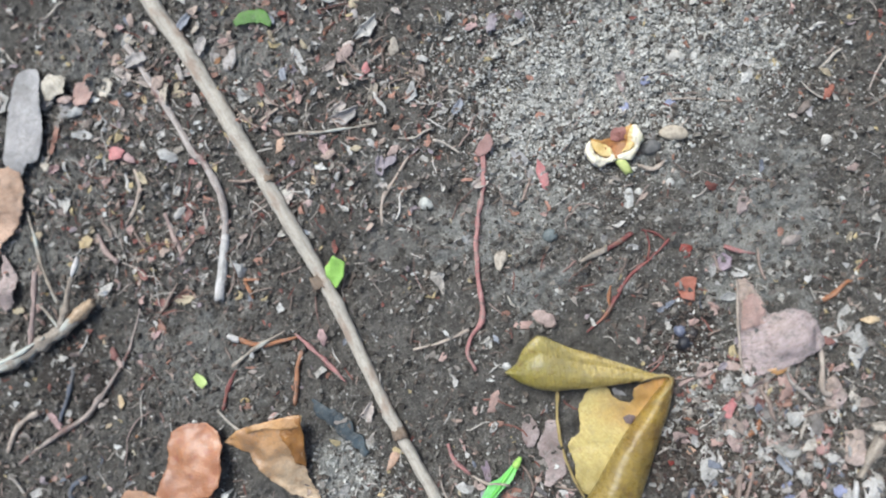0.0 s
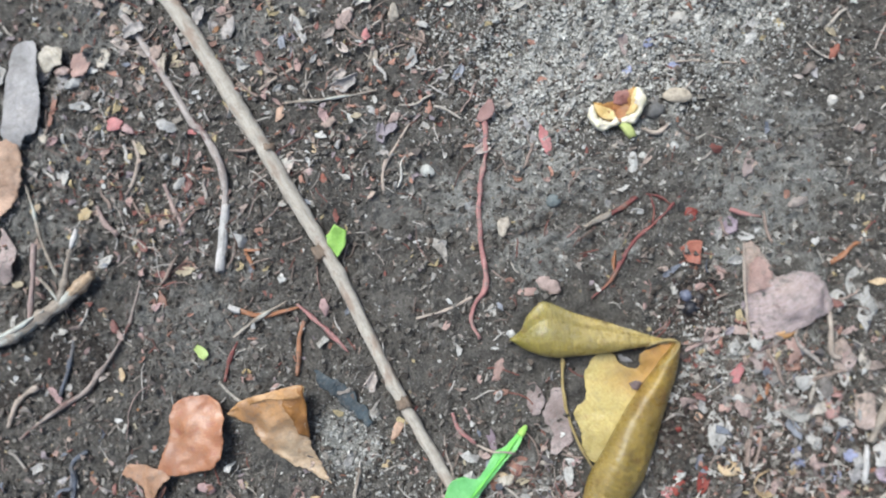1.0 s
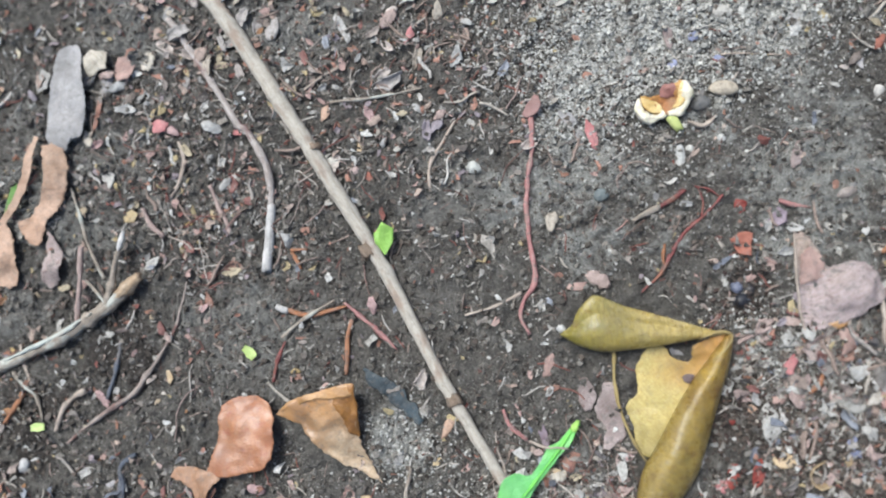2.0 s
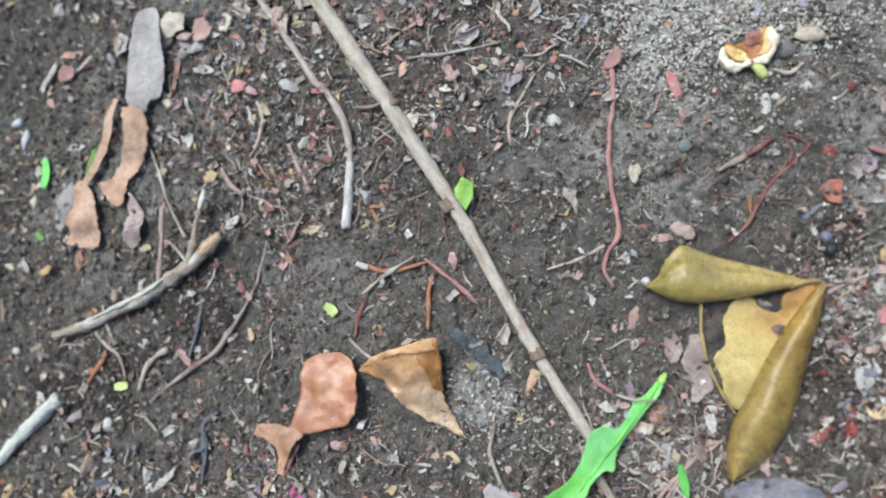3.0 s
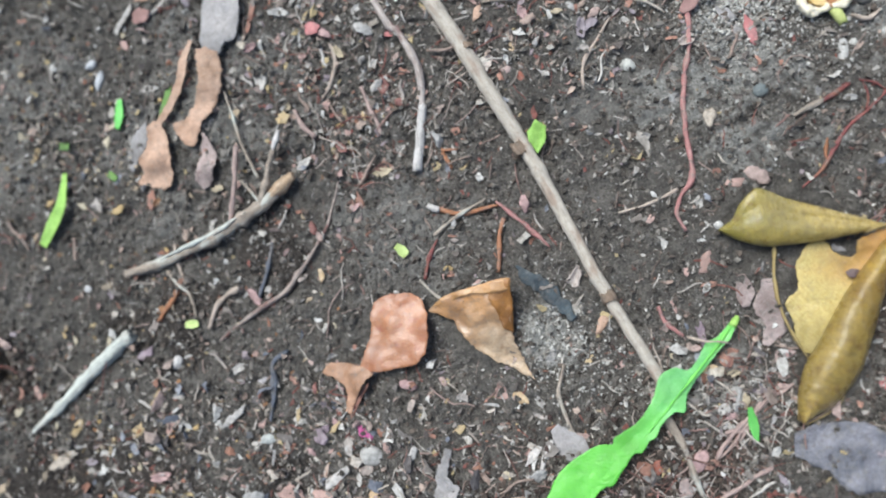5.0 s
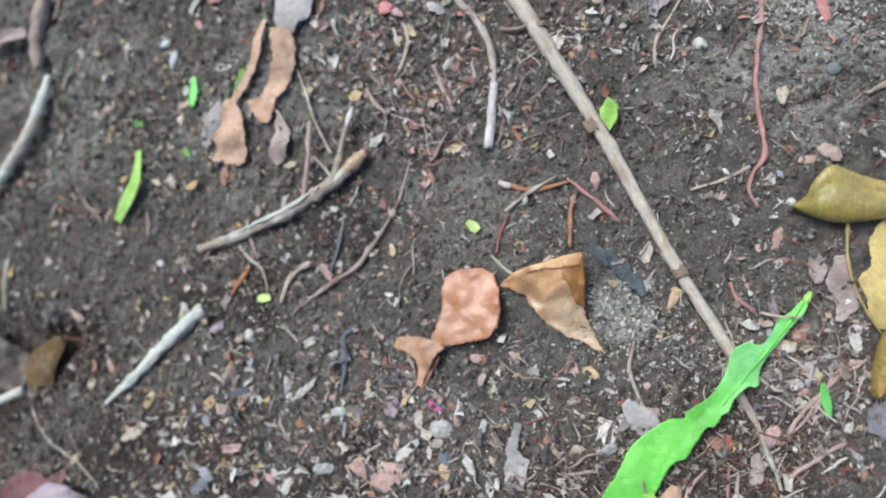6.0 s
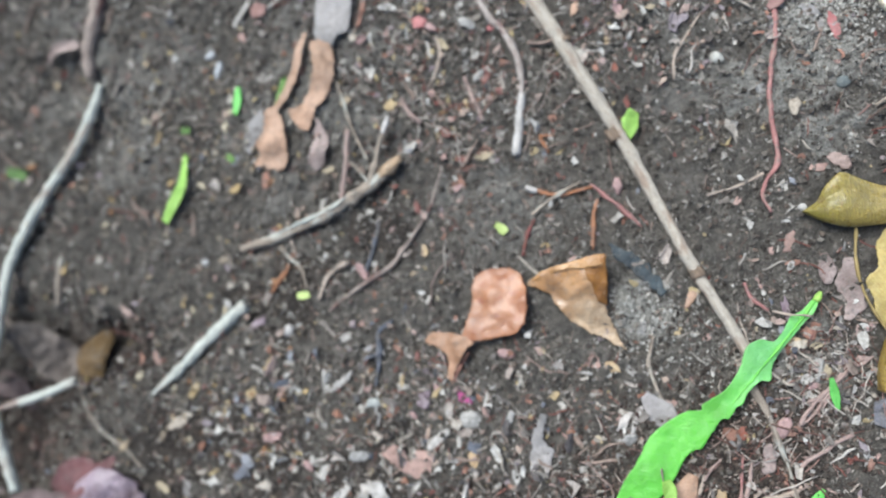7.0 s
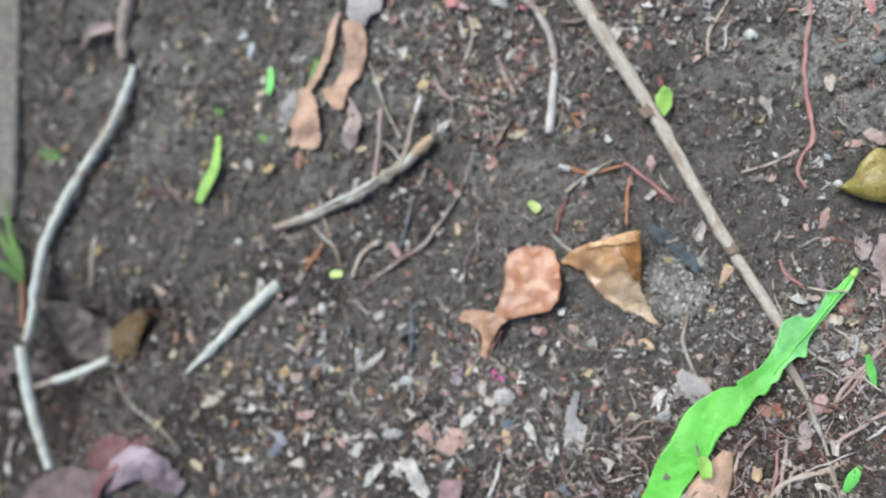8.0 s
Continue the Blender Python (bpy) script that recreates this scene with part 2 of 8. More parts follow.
YELLOW_INNER = leafy("pale_yellow_leaf_underside", (0.30, 0.125, 0.025), (0.42, 0.215, 0.05), (0.28, 0.165, 0.04), 0.42, 0.45, 0.05, 0.2, spot_at=0.6, dust=0.2, veins=0.0019, slope=0.1, along=((0.49, 0.42, 0.155), 0.036), crimp=0.25)
STALK_TAN = leafy("dry_yellow_stalk", (0.30, 0.225, 0.085), (0.42, 0.34, 0.15), (0.24, 0.15, 0.06), 0.45, 0.4, 0.0, dust=0.3)
GREEN_LEAF = leafy("fresh_green_leaf", (0.10, 0.43, 0.06), (0.17, 0.54, 0.10), (0.13, 0.46, 0.11), 0.35, 0.4, 0.12, 0.2, 0.15, spot_at=0.8, dust=0.0)
# paler blue-green near the base paints the sky's sheen into the leaf colour
SHEEN_LEAF = leafy("fresh_green_leaf_painted_sheen", (0.15, 0.47, 0.13), (0.26, 0.57, 0.25), (0.12, 0.43, 0.07), 0.32, 0.45, 0.06, 0.3, 0.15, spot_at=0.72, dust=0.0, veins=0.0045, along=((0.125, 0.47, 0.03), 0.038))
GREEN_RIB = leafy("green_midrib", (0.12, 0.44, 0.06), (0.20, 0.56, 0.10), (0.14, 0.45, 0.08), 0.4, 0.4, 0.0, spot_at=0.8, dust=0.0)
LIME_LEAF = leafy("lime_leaf_piece", (0.24, 0.44, 0.075), (0.36, 0.57, 0.15), (0.20, 0.38, 0.06), 0.45, 0.35, 0.15, 0, 0.1, spot_at=0.8, dust=0.0)
RUST_LEAF = leafy("rust_brown_leaf", (0.29, 0.11, 0.042), (0.42, 0.205, 0.09), (0.28, 0.085, 0.045), 0.36, 0.55, 0.05, 0.6, spot_at=0.56, dust=0.25, crimp=0.1)
PALE_RUST = leafy("pale_rust_leaf", (0.37, 0.205, 0.115), (0.49, 0.31, 0.205), (0.28, 0.13, 0.07), 0.4, 0.45, 0.06, 0.2, spot_at=0.6, dust=0.4, crimp=0.2)
DUSKY_PINK = leafy("dusky_pink_leaf", (0.34, 0.19, 0.175), (0.46, 0.29, 0.265), (0.22, 0.12, 0.10), 0.5, 0.35, 0.06, dust=0.3)
DULL_PINK = leafy("dull_mauve_pink_leaf", (0.24, 0.15, 0.15), (0.34, 0.23, 0.23), (0.15, 0.09, 0.09), 0.5, 0.35, 0.06)
CREAM_DRY = leafy("cream_dry_leaf", (0.42, 0.38, 0.31), (0.58, 0.54, 0.46), (0.30, 0.23, 0.17), 0.55, 0.35, 0.1, dust=0.4, crimp=0.4)
RUST_DIM = leafy("dull_red_brown_leaf", (0.20, 0.09, 0.065), (0.32, 0.17, 0.13), (0.10, 0.05, 0.04), 0.5, 0.4, 0.1)
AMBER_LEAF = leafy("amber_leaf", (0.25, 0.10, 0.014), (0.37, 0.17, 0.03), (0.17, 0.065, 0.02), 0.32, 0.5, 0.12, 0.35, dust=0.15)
STRAW_LEAF = leafy("straw_brown_leaf", (0.42, 0.29, 0.14), (0.58, 0.47, 0.31), (0.34, 0.19, 0.08), 0.38, 0.45, 0.08, 0.3, spot_at=0.6, dust=0.4)
ORANGE_LEAF = leafy("glossy_orange_leaf", (0.42, 0.21, 0.065), (0.56, 0.34, 0.15), (0.30, 0.13, 0.04), 0.3, 0.5, 0.06, 0.5, spot_at=0.7, dust=0.15)
FADED_LEAF = leafy("faded_straw_leaf", (0.34, 0.14, 0.03), (0.47, 0.235, 0.07), (0.30, 0.15, 0.055), 0.28, 0.6, 0.05, 0.9, spot_at=0.6, dust=0.45, along=((0.54, 0.42, 0.28), 0.037), crimp=0.2)
TAN_LEAF = leafy("dry_tan_leaf", (0.38, 0.235, 0.155), (0.53, 0.37, 0.275), (0.24, 0.14, 0.09), 0.5, 0.35, 0.1, dust=0.4)
SILVER_LEAF = leafy("silver_grey_leaf", (0.25, 0.24, 0.24), (0.40, 0.385, 0.385), (0.19, 0.165, 0.15), 0.5, 0.4, 0.12, spot_at=0.7)
MAUVE_LEAF = leafy("mauve_grey_leaf", (0.15, 0.105, 0.12), (0.36, 0.305, 0.37), (0.13, 0.055, 0.055), 0.36, 0.45, 0.1, 0.2)
WINE_LEAF = leafy("dull_wine_leaf", (0.10, 0.038, 0.04), (0.19, 0.085, 0.09), (0.06, 0.03, 0.03), 0.5, 0.35, 0.1)
DULL_MAUVE = leafy("dull_mauve_leaf", (0.10, 0.07, 0.07), (0.19, 0.145, 0.145), (0.07, 0.045, 0.04), 0.6, 0.3, 0.1)
PINK_DRY = leafy("pinkish_dry_leaf", (0.24, 0.18, 0.165), (0.42, 0.355, 0.335), (0.15, 0.095, 0.085), 0.55, 0.35, 0.25, spot_at=0.56, dust=0.7)
SANDED_LEAF = leafy("sandy_pink_dry_leaf", (0.34, 0.265, 0.215), (0.48, 0.39, 0.33), (0.17, 0.11, 0.095), 0.5, 0.35, 0.15, spot_at=0.58, dust=0.75, along=((0.37, 0.305, 0.305), 0.022), crimp=0.5)
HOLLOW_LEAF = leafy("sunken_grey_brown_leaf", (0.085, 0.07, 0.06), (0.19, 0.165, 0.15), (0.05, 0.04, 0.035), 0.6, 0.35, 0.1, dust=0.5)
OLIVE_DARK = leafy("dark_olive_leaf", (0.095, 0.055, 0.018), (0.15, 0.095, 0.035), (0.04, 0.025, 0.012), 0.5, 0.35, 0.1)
TEAL_LEAF = leafy("dark_teal_leaf", (0.018, 0.026, 0.034), (0.06, 0.085, 0.10), (0.05, 0.05, 0.05), 0.5, 0.4, 0.2, dust=0.6, crimp=0.5)
DEEP_GREEN = leafy("deep_green_grass", (0.07, 0.17, 0.035), (0.15, 0.28, 0.07), (0.10, 0.14, 0.04), 0.5, 0.35, 0.1, spot_at=0.75)
SLATE_LEAF = leafy("blue_grey_rotten_leaf", (0.10, 0.105, 0.125), (0.25, 0.25, 0.285), (0.05, 0.045, 0.05), 0.5, 0.4, 0.2, spot_at=0.54, dust=0.75)
RED_BIT = leafy("crimson_leaf_scrap", (0.20, 0.028, 0.018), (0.30, 0.06, 0.04), (0.11, 0.02, 0.02), 0.4, 0.4, 0.05, dust=0.2)
GREY_SCRAP = leafy("dusty_grey_scrap", (0.31, 0.30, 0.28), (0.43, 0.42, 0.395), (0.22, 0.20, 0.18), 0.6, 0.3, 0.15, dust=0.65, crimp=0.4)
PINK_BIT = leafy("pink_leaf_scrap", (0.42, 0.15, 0.15), (0.56, 0.28, 0.27), (0.30, 0.10, 0.10), 0.55, 0.3, 0.05)
CREAM = leafy("cream_petal", (0.72, 0.68, 0.54), (0.84, 0.81, 0.72), (0.60, 0.44, 0.18), 0.5, 0.3, 0.03, 0, 0.1, spot_at=0.8, dust=0.1)
PALE_LIME = leafy("pale_lime_piece", (0.42, 0.54, 0.17), (0.56, 0.67, 0.30), (0.34, 0.42, 0.12), 0.5, 0.3, 0.08, dust=0.1)
BLUE_BIT = leafy("blue_grey_scrap", (0.20, 0.22, 0.34), (0.34, 0.36, 0.50), (0.15, 0.15, 0.2), 0.6, 0.3, 0.0)
MAGENTA_BIT = leafy("magenta_petal_scrap", (0.36, 0.06, 0.20), (0.55, 0.16, 0.36), (0.3, 0.05, 0.12), 0.6, 0.3, 0.0)
PALE_SCRAP = leafy("bleached_scrap", (0.40, 0.385, 0.365), (0.54, 0.525, 0.505), (0.30, 0.265, 0.23), 0.65, 0.3, 0.12, dust=0.6, crimp=0.4)
OCHRE_LEAF = leafy("ochre_scrap", (0.36, 0.27, 0.13), (0.49, 0.41, 0.26), (0.27, 0.16, 0.07), 0.55, 0.3, 0.08)
RUST_RED = leafy("rust_red_scrap", (0.28, 0.09, 0.06), (0.40, 0.17, 0.12), (0.17, 0.06, 0.04), 0.5, 0.35, 0.05)
SALMON = leafy("salmon_dry_scrap", (0.33, 0.21, 0.18), (0.47, 0.335, 0.295), (0.22, 0.135, 0.11), 0.55, 0.3, 0.08)
DULL_RUST = leafy("dull_rust_scrap", (0.25, 0.125, 0.09), (0.37, 0.21, 0.16), (0.16, 0.07, 0.045), 0.5, 0.35, 0.06)
BURNT = leafy("burnt_orange_flesh", (0.20, 0.06, 0.018), (0.36, 0.15, 0.04), (0.09, 0.03, 0.015), 0.4, 0.4, 0.05, 0.2, spot_at=0.55, dust=0.1, along=((0.56, 0.32, 0.08), 0.009))
FLESH = leafy("pale_yellow_flesh", (0.62, 0.42, 0.12), (0.78, 0.66, 0.36), (0.42, 0.19, 0.04), 0.4, 0.4, 0.04, 0.2, spot_at=0.64, dust=0.05)
WINE_FLAP = leafy("wine_brown_skin", (0.22, 0.075, 0.06), (0.36, 0.17, 0.14), (0.12, 0.04, 0.03), 0.4, 0.4, 0.05, 0.15, dust=0.2)


# ---------------------------------------------------------------- ground height
TABLE = rng.random((256, 256))


def lattice(x, y):
    xi, yi = np.floor(x), np.floor(y)
    fx, fy = x - xi, y - yi
    fx, fy = fx * fx * (3 - 2 * fx), fy * fy * (3 - 2 * fy)
    a, b = xi.astype(int) % 256, yi.astype(int) % 256
    c, d = (a + 1) % 256, (b + 1) % 256
    return (TABLE[a, b] * (1 - fx) + TABLE[c, b] * fx) * (1 - fy) + (TABLE[a, d] * (1 - fx) + TABLE[c, d] * fx) * fy - 0.5


def dent(x, y, cx, cy, r, depth):
    return -depth * np.exp(-((x - cx) ** 2 + (y - cy) ** 2) / (r * r))


def swell(x, y):
    """The lie of the land, metres."""
    x, y = np.asarray(x, float), np.asarray(y, float)
    z = 0.0045 * lattice(x / 0.055 + 3, y / 0.055) + 0.0022 * lattice(x / 0.021, y / 0.021 + 9)
    z = z + dent(x, y, *HOLLOW, 0.021, 0.019) + dent(x, y, *HOLLOW_TOP, 0.014, 0.009) + dent(x, y, *BURROW, 0.008, 0.016) + dent(x, y, *PIT, 0.026, 0.020)
    return z


def ground_z(x, y):
    x, y = np.asarray(x, float), np.asarray(y, float)
    z = swell(x, y) + 0.0022 * lattice(x / 0.0075 + 5, y / 0.0075)
    near = np.clip(1.5 - np.hypot(x + 0.12, y + 0.03) / 0.5, 0, 1)
    return z + near * (0.0024 * lattice(x / 0.0036, y / 0.0036) + 0.0018 * lattice(x / 0.0019, y / 0.0019))


PIT = np.array((-363.7, -141.7)) * MM
BURROW = np.array((-308.0, -91.8)) * MM
HOLLOW = np.array((-340.7, -103.7)) * MM
HOLLOW_TOP = np.array((-334.8, 29.4)) * MM


def mesh_of(name, verts, faces, material, uv=None, smooth=True):
    me = bpy.data.meshes.new(name)
    me.from_pydata([tuple(v) for v in np.asarray(verts).tolist()], [], [tuple(f) for f in (faces.tolist() if isinstance(faces, np.ndarray) else faces)])
    if uv is not None:
        loops = np.empty(len(me.loops), np.int32)
        me.loops.foreach_get("vertex_index", loops)
        me.uv_layers.new(name="UVMap").data.foreach_set("uv", np.asarray(uv, np.float32)[loops].ravel())
    me.polygons.foreach_set("use_smooth", np.full(len(me.polygons), smooth))
    me.materials.append(material)
    me.update()
    return me


def grid_faces(n, m, wrap=False, base=0, flip=False):
    i, j = np.meshgrid(np.arange(n - 1), np.arange(m if wrap else m - 1), indexing="ij")
    a, b = base + i * m + j, base + i * m + (j + 1) % m
    c, d = b + m, a + m
    f = np.stack([a, d, c, b] if flip else [a, b, c, d], -1).reshape(-1, 4)
    return f


def make_ground():
    def axis(lo, hi, step):
        core = np.arange(lo, hi + step / 2, step)
        out = step * 1.35 ** np.arange(1, 36)
        far = np.cumsum(out)
        return np.concatenate([lo - far[::-1], core, hi + far])
    xs, ys = axis(-0.41, 0.17, 0.0009), axis(-0.20, 0.14, 0.0009)
    X, Y = np.meshgrid(xs, ys, indexing="ij")
    verts = np.stack([X, Y, ground_z(X, Y)], -1).reshape(-1, 3)
    ob = new("ground", mesh_of("ground", verts, grid_faces(len(xs), len(ys), flip=False)[:, ::-1], SOIL))
    return tagged(ob, "dark damp crumbly soil with pale dust patches and painted shade", "ground", kind="structure")


make_ground()


# ---------------------------------------------------------------- builders
def smooth_line(ctrl, n):
    """A Catmull-Rom line through the control points, evenly split by length."""
    c = np.asarray(ctrl, float)
    c = np.vstack([2 * c[0] - c[1], c, 2 * c[-1] - c[-2]])
    out = []
    for k in range(1, len(c) - 2):
        for u in np.linspace(0, 1, 16, endpoint=False):
            p0, p1, p2, p3 = c[k - 1:k + 3]
            out.append(0.5 * (2 * p1 + (p2 - p0) * u + (2 * p0 - 5 * p1 + 4 * p2 - p3) * u * u + (3 * p1 - p0 - 3 * p2 + p3) * u ** 3))
    out.append(c[-2])
    out = np.array(out)
    s = np.concatenate([[0], np.cumsum(np.linalg.norm(np.diff(out, axis=0), axis=1))])
    t = np.linspace(0, s[-1], n)
    return np.stack([np.interp(t, s, out[:, a]) for a in range(out.shape[1])], 1), t


def profile(values, n):
    return np.interp(np.linspace(0, 1, n), np.linspace(0, 1, len(values)), values)


def tube_data(line, radii, sides=10, knots=(), rough=0.12, seed=0):
    """Tube along a 3D line; knots: (place 0..1, swelling) rings; ends broken off unevenly."""
    r = np.random.default_rng(seed)
    n = len(line)
    tan = np.gradient(line, axis=0)
    tan /= np.linalg.norm(tan, axis=1)[:, None] + 1e-12
    side = np.cross(tan, (0, 0, 1.0))
    side /= np.linalg.norm(side, axis=1)[:, None] + 1e-12
    up = np.cross(side, tan)
    s = np.concatenate([[0], np.cumsum(np.linalg.norm(np.diff(line, axis=0), axis=1))])
    u = np.linspace(0, 1, n)
    rad = np.array(radii, float)
    for at, swelling in knots:
        rad = rad * (1 + swelling * np.exp(-((u - at) * s[-1] / 0.0014) ** 2))
    a = np.arange(sides) / sides * 2 * math.pi
    lump = 1 + rough * (r.random((n, sides)) - 0.5) + rough * 2.0 * lattice(s[:, None] / 0.0035 + seed * 1.7, a[None] * 0.9 + 0 * s[:, None]) + rough * 1.5 * np.repeat(lattice(s / 0.004 + seed, np.zeros(n))[:, None], sides, 1)
    ring = line[:, None] + rad[:, None, None] * lump[..., None] * (np.cos(a)[None, :, None] * side[:, None] + np.sin(a)[None, :, None] * up[:, None])
    ring[0] += tan[0] * (r.random(sides) - 0.5)[:, None] * rad[0] * 0.9
    ring[-1] += tan[-1] * (r.random(sides) - 0.5)[:, None] * rad[-1] * 0.9
    verts = np.vstack([ring.reshape(-1, 3), line[0] + tan[0] * rad[0] * 0.35, line[-1] - tan[-1] * rad[-1] * 0.2])
    faces = grid_faces(n, sides, wrap=True).tolist()
    k = n * sides
    faces += [(k, (j + 1) % sides, j) for j in range(sides)]
    faces += [(k + 1, (n - 1) * sides + j, (n - 1) * sides + (j + 1) % sides) for j in range(sides)]
    uv = np.vstack([np.stack([np.repeat((np.abs(a / math.pi - 1) * rad.mean() * 3)[None], n, 0), np.repeat(s[:, None] + seed * 0.37, sides, 1)], -1).reshape(-1, 2), [[0, 0], [0, s[-1]]]])
    return verts, faces, uv


def lay(points, lift):
    """Millimetre plan points to metres on the ground; lift: height of the line over it, mm (one value or a list)."""
    p = np.asarray(points, float) * MM
    lift = np.broadcast_to(profile(np.atleast_1d(np.asarray(lift, float)), len(p)), len(p)) * MM
    return np.column_stack([p, swell(p[:, 0], p[:, 1]) + lift])


COUNT = [0]


def tube(name, points, widths, material, lift=None, sides=10, knots=(), rough=0.12, parent=None, label="", category="", group="", step=1.6, bridging=False):
    """A twig, stem or root along plan points (mm); widths in mm from end to end; bridging: it does not sink into hollows."""
    COUNT[0] += 1
    ctrl = lay(points, (np.mean(widths) * 0.36 + 0.4) if lift is None else lift)
    if bridging:
        ctrl[:, 2] -= np.minimum(swell(ctrl[:, 0], ctrl[:, 1]), 0)
    length = np.linalg.norm(np.diff(ctrl, axis=0), axis=1).sum()
    n = max(6, int(length / (step * MM)))
    line, along = smooth_line(ctrl, n)
    thin = np.mean(widths) < 2.5
    sway = min(np.mean(widths), 3.0) * (0.3 if thin and length > 0.012 else 0.14) * MM
    rough = max(rough, 0.32) if thin else rough
    line[:, 0] += sway * lattice(along / 0.006 + COUNT[0], along * 0)
    line[:, 1] += sway * lattice(along / 0.006 + COUNT[0], along * 0 + 5.5)
    v, f, uv = tube_data(line, profile(widths, n) * MM / 2, sides, knots, rough, COUNT[0])
    o = new(name, mesh_of(name, v, f, material, uv))
    if parent is not None:
        o.parent = parent
        if label:
            tagged(o, label)
        return o
    return tagged(o, label, category or "twig", group)


def thing(name, label, category, group=""):
    return tagged(new(name), label, category, group)


def shell(P, thick, uv):
    """A sheet of points (n, m, 3) given a thickness."""
    n, m, _ = P.shape
    nor = np.cross(np.gradient(P, axis=0), np.gradient(P, axis=1))
    nor /= np.linalg.norm(nor, axis=2)[..., None] + 1e-12
    v = np.vstack([(P + nor * thick / 2).reshape(-1, 3), (P - nor * thick / 2).reshape(-1, 3)])
    k = n * m
    f = np.vstack([grid_faces(n, m), grid_faces(n, m, base=k, flip=True)]).tolist()
    edge = [i * m for i in range(n)] + [(n - 1) * m + j for j in range(1, m)] + [i * m + m - 1 for i in range(n - 2, -1, -1)] + [j for j in range(m - 2, 0, -1)]
    f += [(edge[i - 1], edge[i], edge[i] + k, edge[i - 1] + k) for i in range(len(edge))]
    return v, f, np.vstack([uv.reshape(-1, 2)] * 2)


def blade(name, points, left, right, material, lift=1.5, cup=0.0, wave=0.6, ragged=0.0, thick=0.3, parent=None, label="", category="leaf", group="", rows=None, cols=11, fold=0.0):
    """A leaf along its midrib (plan points, mm), with half-widths to either side (mm) from base to tip; cup: rise of the rims
    as a share of the half-width; fold: dip of the midrib likewise; wave: uneven height, mm; ragged: bitten rim, mm."""
    COUNT[0] += 1
    q = COUNT[0] * 7.3
    ctrl = lay(points, lift)
    length = np.linalg.norm(np.diff(ctrl, axis=0), axis=1).sum()
    n = rows or int(np.clip(length / (0.9 * MM), 10, 90))
    line, s = smooth_line(ctrl, n)
    tan = np.gradient(line[:, :2], axis=0)
    tan /= np.linalg.norm(tan, axis=1)[:, None] + 1e-12
    across = np.stack([-tan[:, 1], tan[:, 0], np.zeros(n)], 1)
    c = np.linspace(-1, 1, cols)
    tl, _ = smooth_line(np.stack([np.linspace(0, 1, len(left)), left], 1), n) if len(left) > 2 else (np.stack([np.linspace(0, 1, n), profile(left, n)], 1), 0)
    tr, _ = smooth_line(np.stack([np.linspace(0, 1, len(right)), right], 1), n) if len(right) > 2 else (np.stack([np.linspace(0, 1, n), profile(right, n)], 1), 0)
    uu = np.linspace(0, 1, n)
    hl = np.interp(uu, tl[:, 0], tl[:, 1]) * MM
    hr = np.interp(uu, tr[:, 0], tr[:, 1]) * MM
    if ragged:
        hl = hl + ragged * MM * (lattice(s / 0.0016 + q, s * 0) * 1.2 + lattice(s / 0.005 + q, s * 0 + 3))
        hr = hr + ragged * MM * (lattice(s / 0.0016 + q, s * 0 + 7) * 1.2 + lattice(s / 0.005 + q, s * 0 + 5))
    hl, hr = np.maximum(hl, 0.00008), np.maximum(hr, 0.00008)
    w = np.where(c[None] < 0, hr[:, None] * c[None], hl[:, None] * c[None])
    P = line[:, None] + w[..., None] * across[:, None]
    P[..., 2] += cup * np.abs(w) * np.abs(c)[None] + fold * np.abs(w) + wave * MM * (lattice(P[..., 0] / 0.008 + q, P[..., 1] / 0.008) + 0.4 * lattice(P[..., 0] / 0.0025 + q, P[..., 1] / 0.0025))
    P[..., 2] = np.maximum(P[..., 2], swell(P[..., 0], P[..., 1]) + 0.0002)
    uv = np.stack([w, np.repeat(s[:, None], cols, 1)], -1)
    o = new(name, mesh_of(name, *shell(P, thick * MM, uv)[:2], material, shell(P, thick * MM, uv)[2]))
    if parent is not None:
        o.parent = parent
        if label:
            tagged(o, label)
        return o
    return tagged(o, label, category, group)


